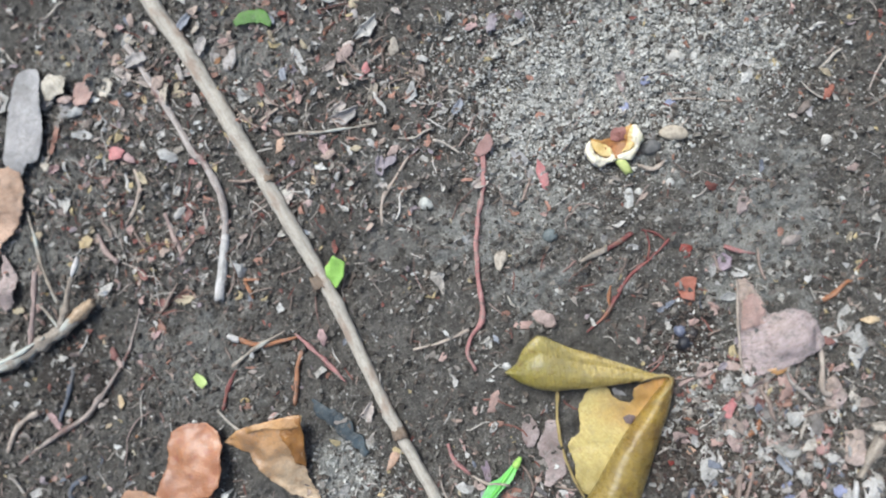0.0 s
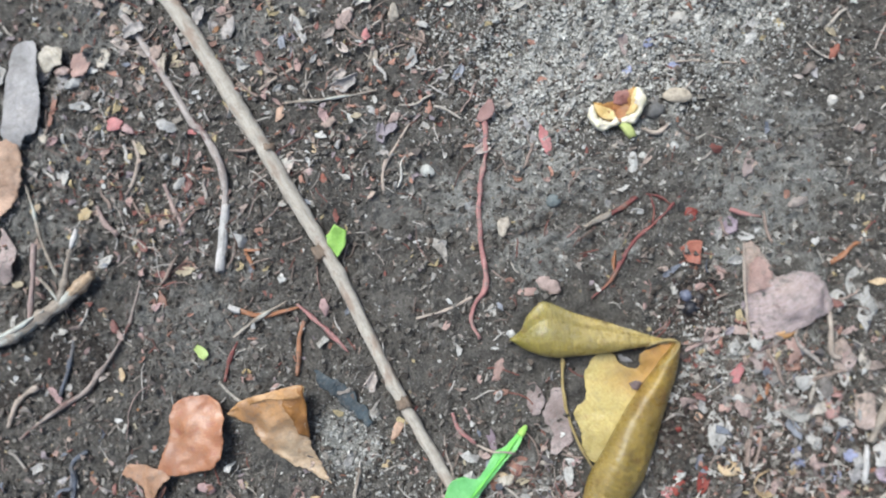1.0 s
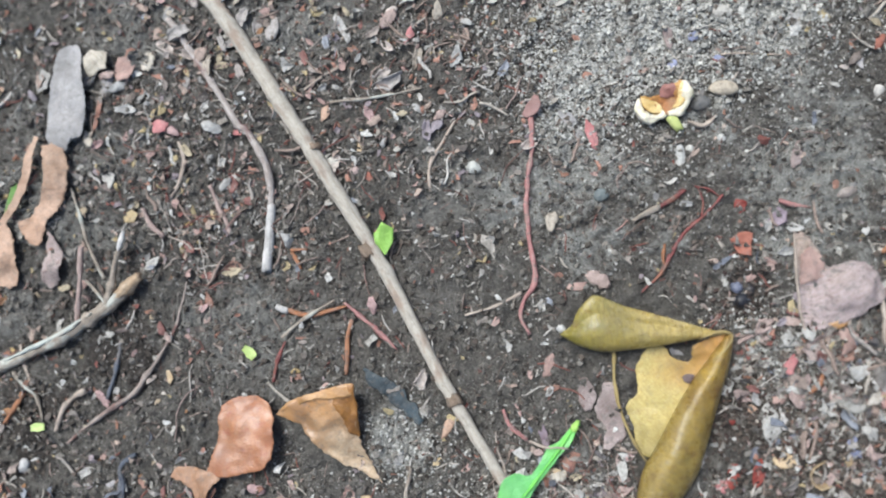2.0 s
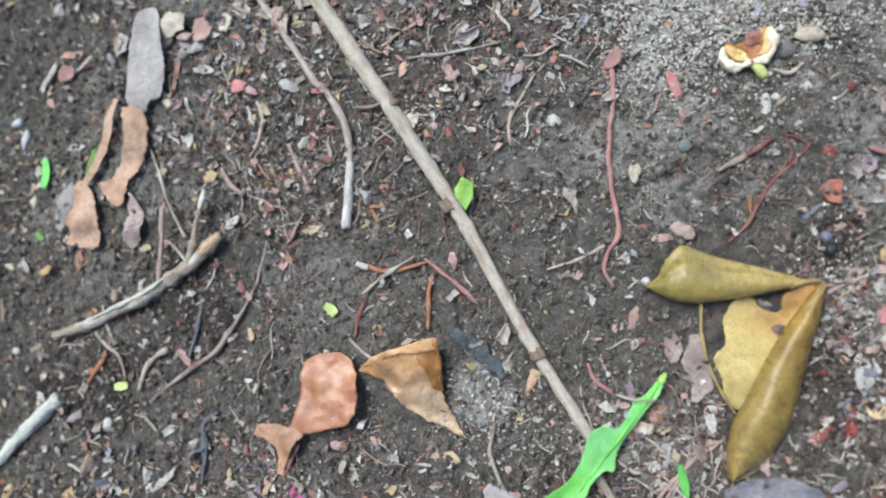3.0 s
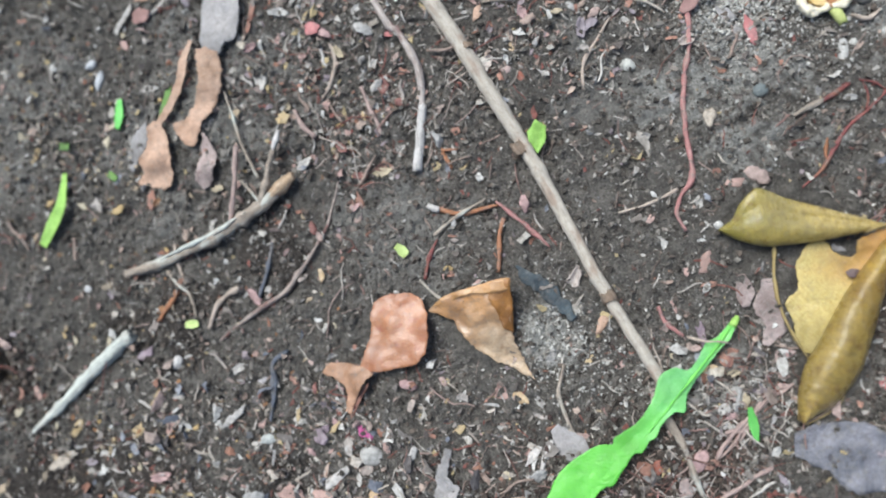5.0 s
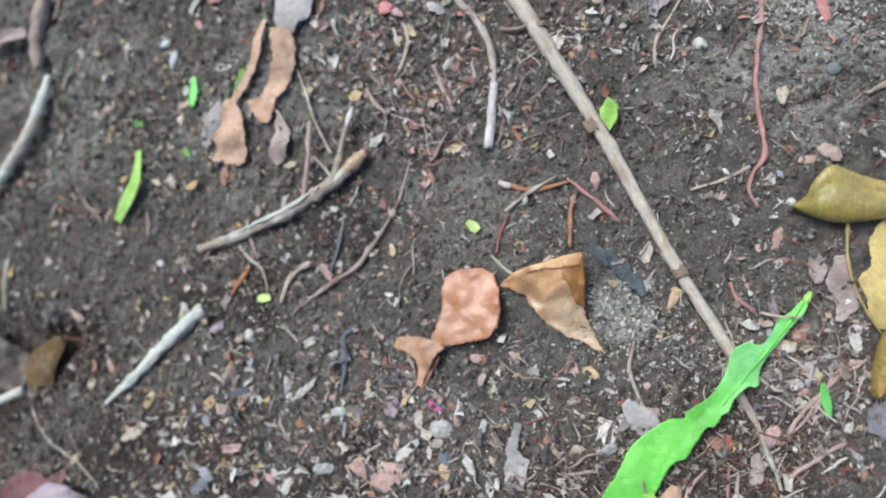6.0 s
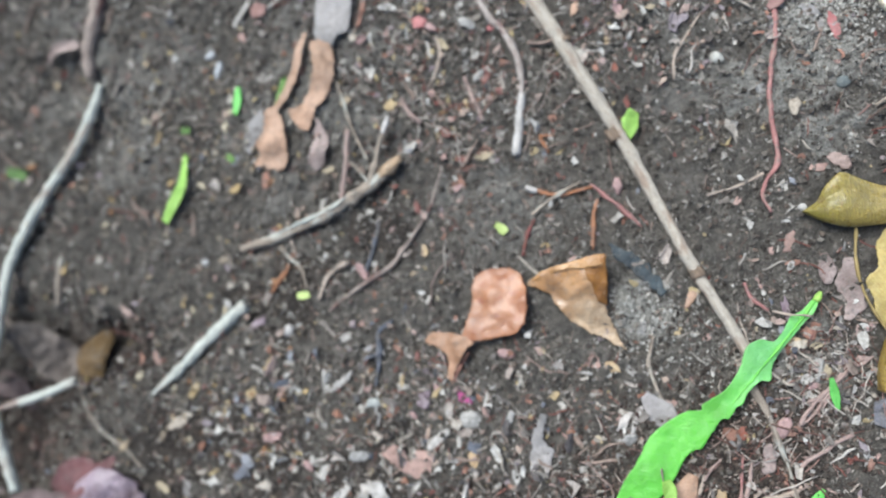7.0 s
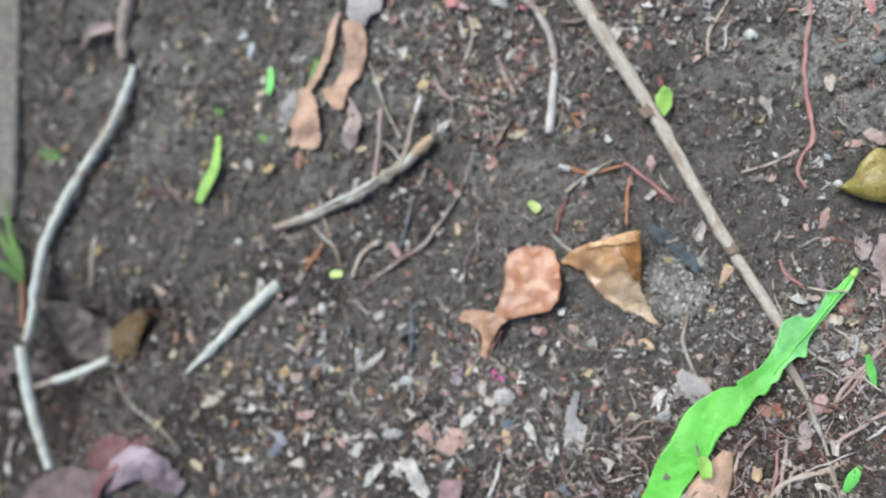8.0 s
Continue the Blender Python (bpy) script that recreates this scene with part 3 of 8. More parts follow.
def sheet(name, one, other, lift_one, lift_other, material, parent, heart, sag=1.0, start=(0, 0), wave=0.8, ragged=(0, 0), thick=0.35, rows=110, cols=25, label=""):
    """A leaf spread between two rims (plan points, mm), each with its own heights (mm); sag: how late it rises to the second rim;
    start: how far down it begins, from the first rim to the second; heart: plan point (mm) from which its colour runs out."""
    COUNT[0] += 1
    q = COUNT[0] * 5.7
    a, sa = smooth_line(lay(one, lift_one), rows * 4)
    b, sb = smooth_line(lay(other, lift_other), rows * 4)
    c = np.linspace(0, 1, cols)
    v0 = profile(start, cols)
    at = np.clip((v0[None] + (1 - v0)[None] * np.linspace(0, 1, rows)[:, None]) * (rows * 4 - 1), 0, rows * 4 - 1).astype(int)
    fa, fb = a[at], b[at]
    P = fa + (fb - fa) * c[None, :, None]
    P[..., 2] = fa[..., 2] + (fb[..., 2] - fa[..., 2]) * c[None] ** sag
    span = np.linalg.norm((fb - fa)[..., :2], axis=2)[..., None] + 1e-9
    way = (fb - fa) / span
    push = ragged[0] * (lattice(sa[at] / 0.0014 + q, sa[at] * 0) + lattice(sa[at] / 0.004 + q, sa[at] * 0 + 3)) * (1 - c[None]) ** 4 - ragged[1] * (lattice(sb[at] / 0.0014 + q, sb[at] * 0 + 7) + lattice(sb[at] / 0.004 + q, sb[at] * 0 + 5)) * c[None] ** 4
    P[..., :2] += push[..., None] * MM * way[..., :2]
    P[..., 2] += wave * MM * (lattice(P[..., 0] / 0.008 + q, P[..., 1] / 0.008) + 0.4 * lattice(P[..., 0] / 0.0025 + q, P[..., 1] / 0.0025))
    P[..., 2] = np.maximum(P[..., 2], swell(P[..., 0], P[..., 1]) + 0.0002)
    far = np.hypot(P[..., 0] - heart[0] * MM, P[..., 1] - heart[1] * MM)
    v, f, u = shell(P, thick * MM, np.stack([(c[None] - 0.5) * span[..., 0], far], -1))
    o = new(name, mesh_of(name, v, f, material, u))
    o.parent = parent
    if label:
        tagged(o, label)
    return o


def closed_line(points, step):
    """A smooth closed line through plan points (mm)."""
    c = np.asarray(points, float)
    line, s = smooth_line(np.vstack([c, c[:1]]), max(24, int(np.linalg.norm(np.diff(np.vstack([c, c[:1]]), axis=0), axis=1).sum() / step)))
    return line[:-1], s[:-1]


def patch(name, outline, heights, material, parent=None, heart=(0, 0), axis=0.0, ragged=0.4, wave=0.8, thick=0.3, grain=0.9, torn=False, label="", category="leaf"):
    """A lying piece of leaf of any outline (plan points, mm). heights: (x, y, height over the soil), mm, between which it bends;
    heart: the plan point from which its colour runs out; axis: which way its veins run, degrees; ragged: torn rim, mm; torn: straight torn sides with corners, not a smooth rim."""
    COUNT[0] += 1
    q = COUNT[0] * 4.1
    if torn:
        c = np.vstack([np.asarray(outline, float), outline[:1]])
        run = np.concatenate([[0], np.cumsum(np.linalg.norm(np.diff(c, axis=0), axis=1))])
        s = np.linspace(0, run[-1], max(24, int(run[-1] / 0.5)), endpoint=False)
        rim = np.stack([np.interp(s, run, c[:, 0]), np.interp(s, run, c[:, 1])], 1)
    else:
        rim, s = closed_line(outline, 0.55)
    mid = rim.mean(0)
    out = np.gradient(np.vstack([rim[-1:], rim, rim[:1]]), axis=0)[1:-1][:, ::-1] * (1, -1)
    out /= np.linalg.norm(out, axis=1)[:, None] + 1e-9
    rim = rim + out * (ragged * (lattice(s / 1.3 + q, s * 0) + 0.9 * lattice(s / 4.0 + q, s * 0 + 3)))[:, None]
    gx, gy = np.meshgrid(np.arange(rim[:, 0].min(), rim[:, 0].max(), grain), np.arange(rim[:, 1].min(), rim[:, 1].max(), grain * 0.87), indexing="ij")
    gx = gx + (np.arange(gx.shape[1])[None] % 2) * grain * 0.5
    g = np.stack([gx.ravel(), gy.ravel()], 1)
    x1, y1 = rim[:, 0], rim[:, 1]
    x2, y2 = np.roll(x1, -1), np.roll(y1, -1)
    crossing = ((y1[None] > g[:, 1:]) != (y2[None] > g[:, 1:])) & (g[:, :1] < (x2 - x1)[None] * (g[:, 1:] - y1[None]) / (y2 - y1 + 1e-12)[None] + x1[None])
    inside = crossing.sum(1) % 2 == 1
    clear = np.sqrt(((g[:, None] - rim[None]) ** 2).sum(2).min(1)) > grain * 0.45
    pts = np.vstack([rim, g[inside & clear]])
    n = len(rim)
    v2, _, tri, *_ = delaunay_2d_cdt([Vector(a) for a in pts.tolist()], [(k, (k + 1) % n) for k in range(n)], [], 1, 1e-6)
    xy = np.array([tuple(a) for a in v2])
    hp = np.asarray(heights, float)
    w = 1 / (((xy[:, None] - hp[None, :, :2]) ** 2).sum(2) + 2.0) ** 1.5
    z = (w * hp[None, :, 2]).sum(1) / w.sum(1)
    X, Y = xy[:, 0], xy[:, 1]
    z = z + wave * (lattice(X / 8 + q, Y / 8) + 0.45 * lattice(X / 2.6 + q, Y / 2.6) + 0.15 * lattice(X / 1.1 + q, Y / 1.1))
    base = swell(X * MM, Y * MM)
    top = np.column_stack([xy * MM, base + np.maximum(z, 0.2) * MM])
    low = top - (0, 0, thick * MM)
    m = len(xy)
    tri = [tuple(t) if (xy[t[1]] - xy[t[0]])[0] * (xy[t[2]] - xy[t[0]])[1] - (xy[t[1]] - xy[t[0]])[1] * (xy[t[2]] - xy[t[0]])[0] > 0 else tuple(t)[::-1] for t in tri]
    sides = {}
    for t in tri:
        for a, b in zip(t, t[1:] + t[:1]):
            sides[(a, b)] = 1
    edge = [(a, b) for a, b in sides if (b, a) not in sides]
    faces = tri + [tuple(k + m for k in t[::-1]) for t in tri] + [(b, a, a + m, b + m) for a, b in edge]
    ca, sa = math.cos(radians(axis)), math.sin(radians(axis))
    uv = np.column_stack([(-(X - mid[0]) * sa + (Y - mid[1]) * ca) * MM, np.hypot(X - heart[0], Y - heart[1]) * MM])
    o = new(name, mesh_of(name, np.vstack([top, low]), faces, material, np.vstack([uv, uv])))
    if parent is not None:
        o.parent = parent
        return tagged(o, label)
    return tagged(o, label, category)


def folded(name, front, back, section, base, high, material, parent, label="", thick=0.35, rows=120, cols=52, wave=0.5, crease=0.0):
    """A leaf curled between two plan lines (mm): section gives its cut (0 the front line, 1 the back line; height 0 to 1),
    base and high the height (mm) of its foot and its crown over the soil along its length; crease: fine cross-wrinkles, mm."""
    COUNT[0] += 1
    q = COUNT[0] * 2.7
    a, s = smooth_line(np.asarray(front, float) * MM, rows)
    b, _ = smooth_line(np.asarray(back, float) * MM, rows)
    cut, c = smooth_line(section, cols)
    low, tall = profile(base, rows) * MM, profile(high, rows) * MM
    tall = np.convolve(np.pad(tall, 6, mode="edge"), np.ones(13) / 13, "valid")
    P = np.zeros((rows, cols, 3))
    P[..., :2] = a[:, None] + cut[None, :, :1] * (b - a)[:, None]
    C = c[None] + 0 * s[:, None]
    S = s[:, None] + 0 * c[None]
    P[..., 2] = swell(*((a + b) / 2).T)[:, None] + low[:, None] + (tall - low)[:, None] * cut[None, :, 1]
    P[..., 2] += wave * MM * (lattice(S / 0.011 + q, C * 3) + 0.4 * lattice(S / 0.004 + q, C * 7)) + crease * MM * (lattice(S / 0.0011 + q, C * 2.5 + 4 * S / 0.02) + 0.6 * lattice(S / 0.0005 + q, C * 4))
    wide = np.linalg.norm(b - a, axis=1)[:, None]
    v, f, u = shell(P, thick * MM, np.stack([wide * c[None], S], -1))
    o = new(name, mesh_of(name, v, f, material, u))
    o.parent = parent
    return tagged(o, label)

# ---------------------------------------------------------------- sticks and twigs
stick = thing("fallen_stick", "long straight pale brown stick lying on bare soil", "stick")
stick_stem = tube("stem", [(-156.5, 123.0), (-146.9, 108.4)] + [(-127.8, 81.3), (-98.1, 33.7), (-71.8, -10.9), (-48.8, -56.0), (-27.7, -92.4), (-22.2, -101.7)], [6.4, 6.6, 6.7, 6.6, 6.2, 5.7, 5.3, 5.0, 4.8, 4.4], STICK_BARK, sides=18, knots=((0.62, 0.14), (0.8, 0.12), (0.3, 0.08)), rough=0.06, parent=stick, step=0.9)
for at in ([(-78.5, -2.7), (-75.5, -7.8)], [(-45.3, -62.4), (-43.3, -66.3)], [(-98.0, 36.0), (-96.7, 33.9)]):
    tube("node", at, [5.3, 5.9, 5.3], NODE_BARK, lift=2.9, sides=16, rough=0.12, parent=stick_stem, label="dark ring-like node", step=0.5)
tube("broken_tip", [(-27.6, -100.3), (-24.0, -110.5), (-18.8, -118.8), (-14.7, -129.5), (-10.6, -141.1), (-7.8, -152.0), (-4.3, -163.5)], [3.4, 3.2, 2.7, 2.2, 1.9, 1.6, 1.4], GREY_BARK, sides=12, parent=stick, rough=0.3, knots=((0.3, 0.25), (0.6, 0.2)))

bent = thing("bent_twig", "thin brown twig with a stripped white end", "twig")
tube("stem", [(-157.0, 90.8), (-140.8, 66.4), (-128.8, 46.7)] + [(-124.7, 43.5), (-117.2, 28.1), (-115.8, 12.9)], [2.6, 2.9, 2.8, 3.0, 2.8], MOTTLED_BARK, parent=bent, knots=((0.5, 0.2), (0.75, 0.2)))
tube("stripped_end", [(-115.9, 13.8), (-116.8, 4.3), (-117.5, -4.9), (-118.4, -13.1)], [3.0, 3.9, 3.9, 3.6], PALE_WOOD, parent=bent, label="stripped white wood")

fork = thing("forked_branch", "weathered grey forked branch with broken side shoots", "branch")
tube("stem", [(-243.0, -52.2), (-231.0, -49.4), (-216.0, -43.6), (-204.0, -38.4), (-193.0, -32.4), (-182.0, -24.8), (-174.0, -18.6)], [3.4, 4.2, 4.4, 5.0, 4.6, 5.2, 4.0], GREY_BARK, parent=fork, sides=16, lift=[2, 3, 4], rough=0.24, knots=((0.74, 0.3), (0.55, 0.2)), step=1.2)
tube("broken_end", [(-181.0, -23.8), (-175.0, -19.0), (-168.4, -13.2)], [3.4, 5.4, 3.2], STRAW_BARK, parent=fork, lift=[4, 4.5, 5], rough=0.3, step=1.0, label="broken tan wood end")
tube("side_shoot", [(-182.6, -25.4), (-180.4, -18.8), (-177.6, -8.6), (-173.6, 3.6)], [3.0, 2.4, 2.2, 1.8], GREY_BARK, parent=fork, lift=[4, 6, 7], rough=0.35, knots=((0.3, 0.3), (0.7, 0.3)), step=0.7)
tube("stripped_tip", [(-175.8, -3.0), (-174.6, 0.4), (-173.2, 4.4)], [1.8, 2.4, 1.6], PALE_WOOD, parent=fork, lift=[6.8, 7.2, 7.4], step=0.6, label="stripped white shoot tip")
tube("side_shoot", [(-195.6, -33.6), (-194.0, -24.0), (-192.2, -14.0), (-191.0, -1.4)], [2.0, 2.2, 2.2, 1.7], PINK_ROOT, parent=fork, lift=[4, 5, 6])
tube("side_shoot", [(-182.6, -14.6), (-187.0, -6.0), (-190.6, 1.6), (-194.4, 12.0), (-198.8, 23.1)], [1.3, 1.4, 1.2, 1.2, 0.8], GREY_BARK, parent=fork, lift=[5, 3, 1.5])
tube("side_shoot", [(-190.6, -14.8), (-186.0, -19.4), (-182.4, -24.2)], [1.0, 1.5, 1.7], GREY_BARK, parent=fork, lift=[4, 4.5, 5])
tube("bark_ridge", [(-226.0, -46.4), (-212.0, -40.6), (-200.0, -35.0), (-188.0, -27.6)], [0.8, 1.6, 1.8, 1.0], LICHEN_BARK, parent=fork, lift=[4.2, 5.2, 5.7, 5.8], rough=0.25, step=1.2, label="pale weathered upper ridge")

far_branch = thing("lichen_branch", "crooked pale lichen-grey branch over a hollow", "branch")
tube("stem", [(-313.6, 26.0), (-316.6, 16.0), (-325.4, -4.0), (-339.6, -25.0), (-350.6, -44.0), (-358.0, -60.6), (-361.4, -79.0), (-362.6, -92.0), (-366.0, -105.0)], [3.6, 4.2, 4.8, 4.6, 5.0, 4.6, 4.6, 4.4, 4.0], LICHEN_BARK, parent=far_branch, sides=14, lift=[3, 4, 5, 6, 6], rough=0.16, knots=((0.12, 0.2), (0.62, 0.2)), step=1.6, bridging=True)
tube("lower_stem", [(-368.4, -107.0), (-366.4, -121.0), (-362.0, -138.0), (-357.0, -154.0), (-353.6, -165.0)], [5.0, 5.2, 5.4, 5.2, 4.6], LICHEN_BARK, parent=far_branch, sides=14, lift=[6, 5, 3], rough=0.14, step=1.6, bridging=True)
tube("side_shoot", [(-364.0, -127.6), (-357.0, -125.0), (-349.0, -122.6)], [1.8, 2.2, 2.4], BROWN_BARK, parent=far_branch, lift=[4, 6], bridging=True)
tube("side_shoot", [(-350.0, -123.2), (-338.5, -119.6), (-321.4, -112.6)], [3.6, 4.2, 3.6], LICHEN_BARK, parent=far_branch, lift=[7, 6], bridging=True)

broken = thing("brown_branch_end", "short red-brown broken branch end with curled bark", "branch")
tube("stem", [(-314.3, 74.8), (-316.3, 57.9), (-320.9, 42.5), (-321.3, 30.2)], [6.5, 6.8, 6.4, 5.6], BROWN_BARK, parent=broken, sides=12, rough=0.2)
blade("bark_flake", [(-343.7, 38.2), (-337.2, 43.5), (-324.7, 45.4)], [0.8, 2.8, 2.2], [0.8, 2.4, 2.2], PINK_DRY, lift=[3, 5, 4], cup=0.5, parent=broken, label="pale curled bark flake")

tube("pale_stick", [(-285.6, -118.8), (-277.8, -111.5), (-266.6, -101.0), (-255.2, -90.5), (-240.6, -77.1)], [2.0, 3.8, 4.8, 5.2, 5.4], LICHEN_BARK, sides=16, rough=0.2, knots=((0.25, 0.2), (0.8, 0.15)), step=1.3, label="short pale greenish-grey stick on damp soil", category="stick")
tube("pale_splinter", [(-332.3, -55.5), (-333.6, -66.2), (-337.0, -78.5)], [2.2, 3.2, 2.6], GREY_BARK, label="small pale grey splinter of wood", category="splinter")
tube("thin_twig", [(-201.6, -80.2), (-192.0, -72.7), (-180.6, -65.2), (-173.0, -59.8), (-163.4, -46.4), (-156.0, -34.4), (-152.7, -24.1), (-150.4, -15.5)], [0.9, 1.6, 2.0, 2.1, 1.5, 1.3, 1.0, 0.7], BROWN_BARK, knots=((0.5, 0.3), (0.25, 0.3)), rough=0.3, label="thin brown crooked twig", category="twig")
tube("thin_twig", [(-206.3, -75.6), (-203.1, -67.1), (-199.0, -62.6), (-192.9, -58.6)], [1.6, 2.0, 2.2, 2.4], FIBRE, lift=1.6, label="short curved pale twig", category="twig")
tube("thin_twig", [(-224.6, -51.1), (-218.7, -58.1), (-214.1, -61.9), (-212.0, -70.6)], [1.8, 1.5, 1.4, 1.2], GREY_BARK, label="thin grey curved twig", category="twig")
tube("thin_twig", [(-178.8, -38.3), (-181.2, -49.8), (-184.9, -62.9)], [1.4, 2.0, 1.4], SLATE_TWIG, lift=0.3, label="half-buried grey-violet twig on soil", category="twig")
tube("thin_twig", [(-221.4, -40.2), (-219.6, -49.1), (-216.1, -56.8)], [1.2, 1.5, 1.6], FIBRE, label="thin pale bent stalk", category="twig")
tube("blue_black_stalk", [(-172.5, -84.2), (-179.0, -89.6), (-178.6, -100.0), (-180.6, -113.1)], [1.6, 2.6, 2.0, 1.2], SLATE_TWIG, rough=0.5, label="blue-black bent stalk on leaf crumbs", category="stalk")

tube("pale_rootlet", [(-332.7, -112.2), (-321.4, -124.5), (-312.5, -135.4), (-300.6, -143.4), (-290.2, -153.5)], [0.9, 1.2, 1.1, 1.2, 0.8], GREY_BARK, rough=0.35, label="pale crooked rootlet over damp soil", category="rootlet")
tube("pale_rootlet", [(-300.3, -107.2), (-311.7, -111.7), (-327.3, -116.9)], [0.8, 1.1, 1.0], BROWN_BARK, label="thin brown rootlet beside a hollow", category="rootlet")

root = thing("red_rootlet", "long thin red rootlet across the soil", "rootlet")
tube("strand", [(-11.7, 45.0), (-12.1, 31.3), (-14.0, 18.2), (-14.4, 5.1), (-13.3, -8.0), (-12.2, -19.3), (-16.8, -27.3), (-18.0, -33.3), (-14.7, -39.4)], [2.3, 2.0, 1.9, 1.9, 1.8, 1.7, 2.1, 1.9, 1.2], RED_ROOT, parent=root, rough=0.3)
blade("scale", [(-9.8, 52.3), (-10.6, 48.5), (-14.5, 44.3)], [0.8, 3.0, 1.0], [0.8, 2.6, 1.0], DUSKY_PINK, lift=[3.0, 3.4, 2.0], parent=root, label="dry pinkish scale at the root's end")
tube("thin_twig", [(-39.5, -32.0), (-33.7, -30.3), (-27.3, -28.6), (-17.1, -23.4)], [1.0, 1.1, 1.2, 1.5], FIBRE, label="straight pale straw-like twig", category="twig")
redtwig = thing("dark_red_twig", "crooked dark red twig", "twig")
tube("stem", [(63.3, 16.8), (58.4, 11.0), (51.6, 3.9), (45.2, -1.2), (39.3, -9.5), (35.1, -17.4), (27.9, -24.5)], [0.7, 0.9, 1.2, 1.2, 1.4, 1.2, 0.6], DARK_RED, parent=redtwig, rough=0.4, knots=((0.4, 0.25), (0.65, 0.25)))
tube("shoot", [(36.9, -6.3), (36.0, -11.9), (36.8, -15.3)], [0.8, 1.2, 0.8], ORANGE_TWIG, parent=redtwig)
tube("shoot", [(50.6, 3.6), (51.4, 9.4), (49.8, 14.6)], [1.0, 0.9, 0.5], DARK_RED, parent=redtwig)
tube("shoot", [(57.8, 10.4), (54.0, 13.6), (48.6, 15.0)], [0.9, 1.0, 0.5], DARK_RED, parent=redtwig)
stub = thing("twig_stub", "short twig half stripped to pale wood", "twig")
tube("stripped_end", [(25.3, 2.4), (30.1, 5.2), (35.3, 7.6)], [1.2, 2.2, 2.2], GREY_BARK, parent=stub)
tube("stem", [(34.9, 7.4), (39.6, 10.0), (44.9, 13.7)], [1.8, 1.5, 1.3], DARK_RED, parent=stub, rough=0.5)
orange = thing("orange_twig", "thin branching orange twig on soil", "twig")
tube("stem", [(-109.8, -28.5), (-103.4, -30.4), (-96.3, -29.8), (-86.1, -27.5)], [1.5, 1.8, 1.6, 1.3], ORANGE_TWIG, parent=orange)
tube("pale_tip", [(-114.6, -26.8), (-111.7, -27.9), (-109.3, -28.7)], [1.6, 2.4, 2.0], PALE_WOOD, parent=orange)
tube("side_shoot", [(-83.9, -32.5), (-85.9, -40.4), (-86.0, -46.9), (-86.6, -54.1)], [1.3, 1.8, 1.7, 1.2], ORANGE_TWIG, parent=orange, rough=0.45)
tube("side_shoot", [(-87.0, -26.1), (-81.1, -31.1), (-75.4, -35.8), (-66.2, -44.7)], [1.1, 1.5, 1.8, 1.2], RED_ROOT, parent=orange, rough=0.45)
tube("thin_twig", [(-111.8, -39.2), (-107.0, -35.2), (-99.8, -30.2), (-90.8, -25.0)], [1.2, 1.5, 1.6, 1.3], GREY_BARK, lift=2.2, label="thin grey twig across an orange one", category="twig")
tube("dark_red_twig", [(-115.5, -56.2), (-113.5, -47.2), (-110.6, -40.7)], [1.2, 1.6, 1.2], DARK_RED, lift=0.4, label="short dark red twig", category="twig")
tube("orange_chip", [(-108.2, -5.3), (-104.4, -12.2)], [1.6, 1.2], ORANGE_TWIG, label="tiny orange twig chip", category="twig")
tube("orange_chip", [(-108.6, -4.8), (-101.9, -4.4)], [1.6, 1.0], ORANGE_TWIG, label="tiny orange twig chip", category="twig")
tube("orange_chip", [(79.3, 8.9), (84.0, 7.1), (91.2, 5.7)], [1.8, 2.0, 0.8], RED_ROOT, label="small orange twig with forked end", category="twig")
tube("orange_chip", [(-228.0, -72.0), (-222.6, -64.4), (-220.0, -59.8)], [1.8, 2.4, 2.0], ORANGE_TWIG, label="short rust-orange twig on soil", category="twig")
tube("dry_stalk", [(-51.6, 16.8), (-51.8, 25.1), (-48.0, 33.8), (-41.0, 44.4)], [1.4, 1.5, 1.5, 1.2], FIBRE, label="curved dry pale stalk", category="stalk")
tube("dry_stalk", [(-90.9, 53.3), (-76.3, 54.3), (-62.9, 56.0), (-53.6, 57.6)], [1.0, 1.4, 1.4, 1.0], GREY_BARK, label="straight thin grey stalk", category="stalk")
tube("dry_stalk", [(47.7, 40.0), (52.4, 38.2), (56.2, 40.4), (58.7, 44.1)], [1.2, 1.6, 1.7, 1.2], FIBRE, label="small hooked pale stalk", category="stalk")
tube("dry_stalk", [(100.4, -38.8), (102.7, -31.7), (107.9, -27.3), (111.9, -27.8), (113.4, -36.0), (113.0, -44.5), (117.0, -46.6)], [1.2, 1.6, 1.8, 1.8, 1.9, 2.0, 2.0], FIBRE, lift=[1.5, 4, 4, 1.5], label="looped pale dry stalk", category="stalk")
tube("dry_stalk", [(60.4, 65.2), (68.8, 65.3), (83.6, 64.5)], [0.8, 1.0, 0.8], FIBRE, label="thin straight pale straw", category="stalk")
tube("dry_stalk", [(-100.9, 58.9), (-95.1, 63.1), (-86.5, 67.5)], [1.4, 1.7, 1.2], FIBRE, label="short pale stalk on soil", category="stalk")
tube("pink_rootlet", [(-140.9, 22.6), (-137.4, 14.3), (-134.8, 8.5), (-133.0, 2.2)], [1.8, 2.2, 2.0, 1.4], PINK_ROOT, label="short pink-brown rootlet on soil", category="rootlet")
tube("pink_rootlet", [(-168.5, 14.0), (-164.5, 6.3), (-159.6, 1.8)], [1.8, 2.2, 1.8], PINK_ROOT, label="short pink-brown rootlet on soil", category="rootlet")
tube("dry_stalk", [(-152.9, 40.5), (-151.3, 32.4), (-153.0, 25.5), (-157.0, 18.1)], [1.6, 1.6, 1.4, 1.2], FIBRE, label="curved pale stalk on soil", category="stalk")
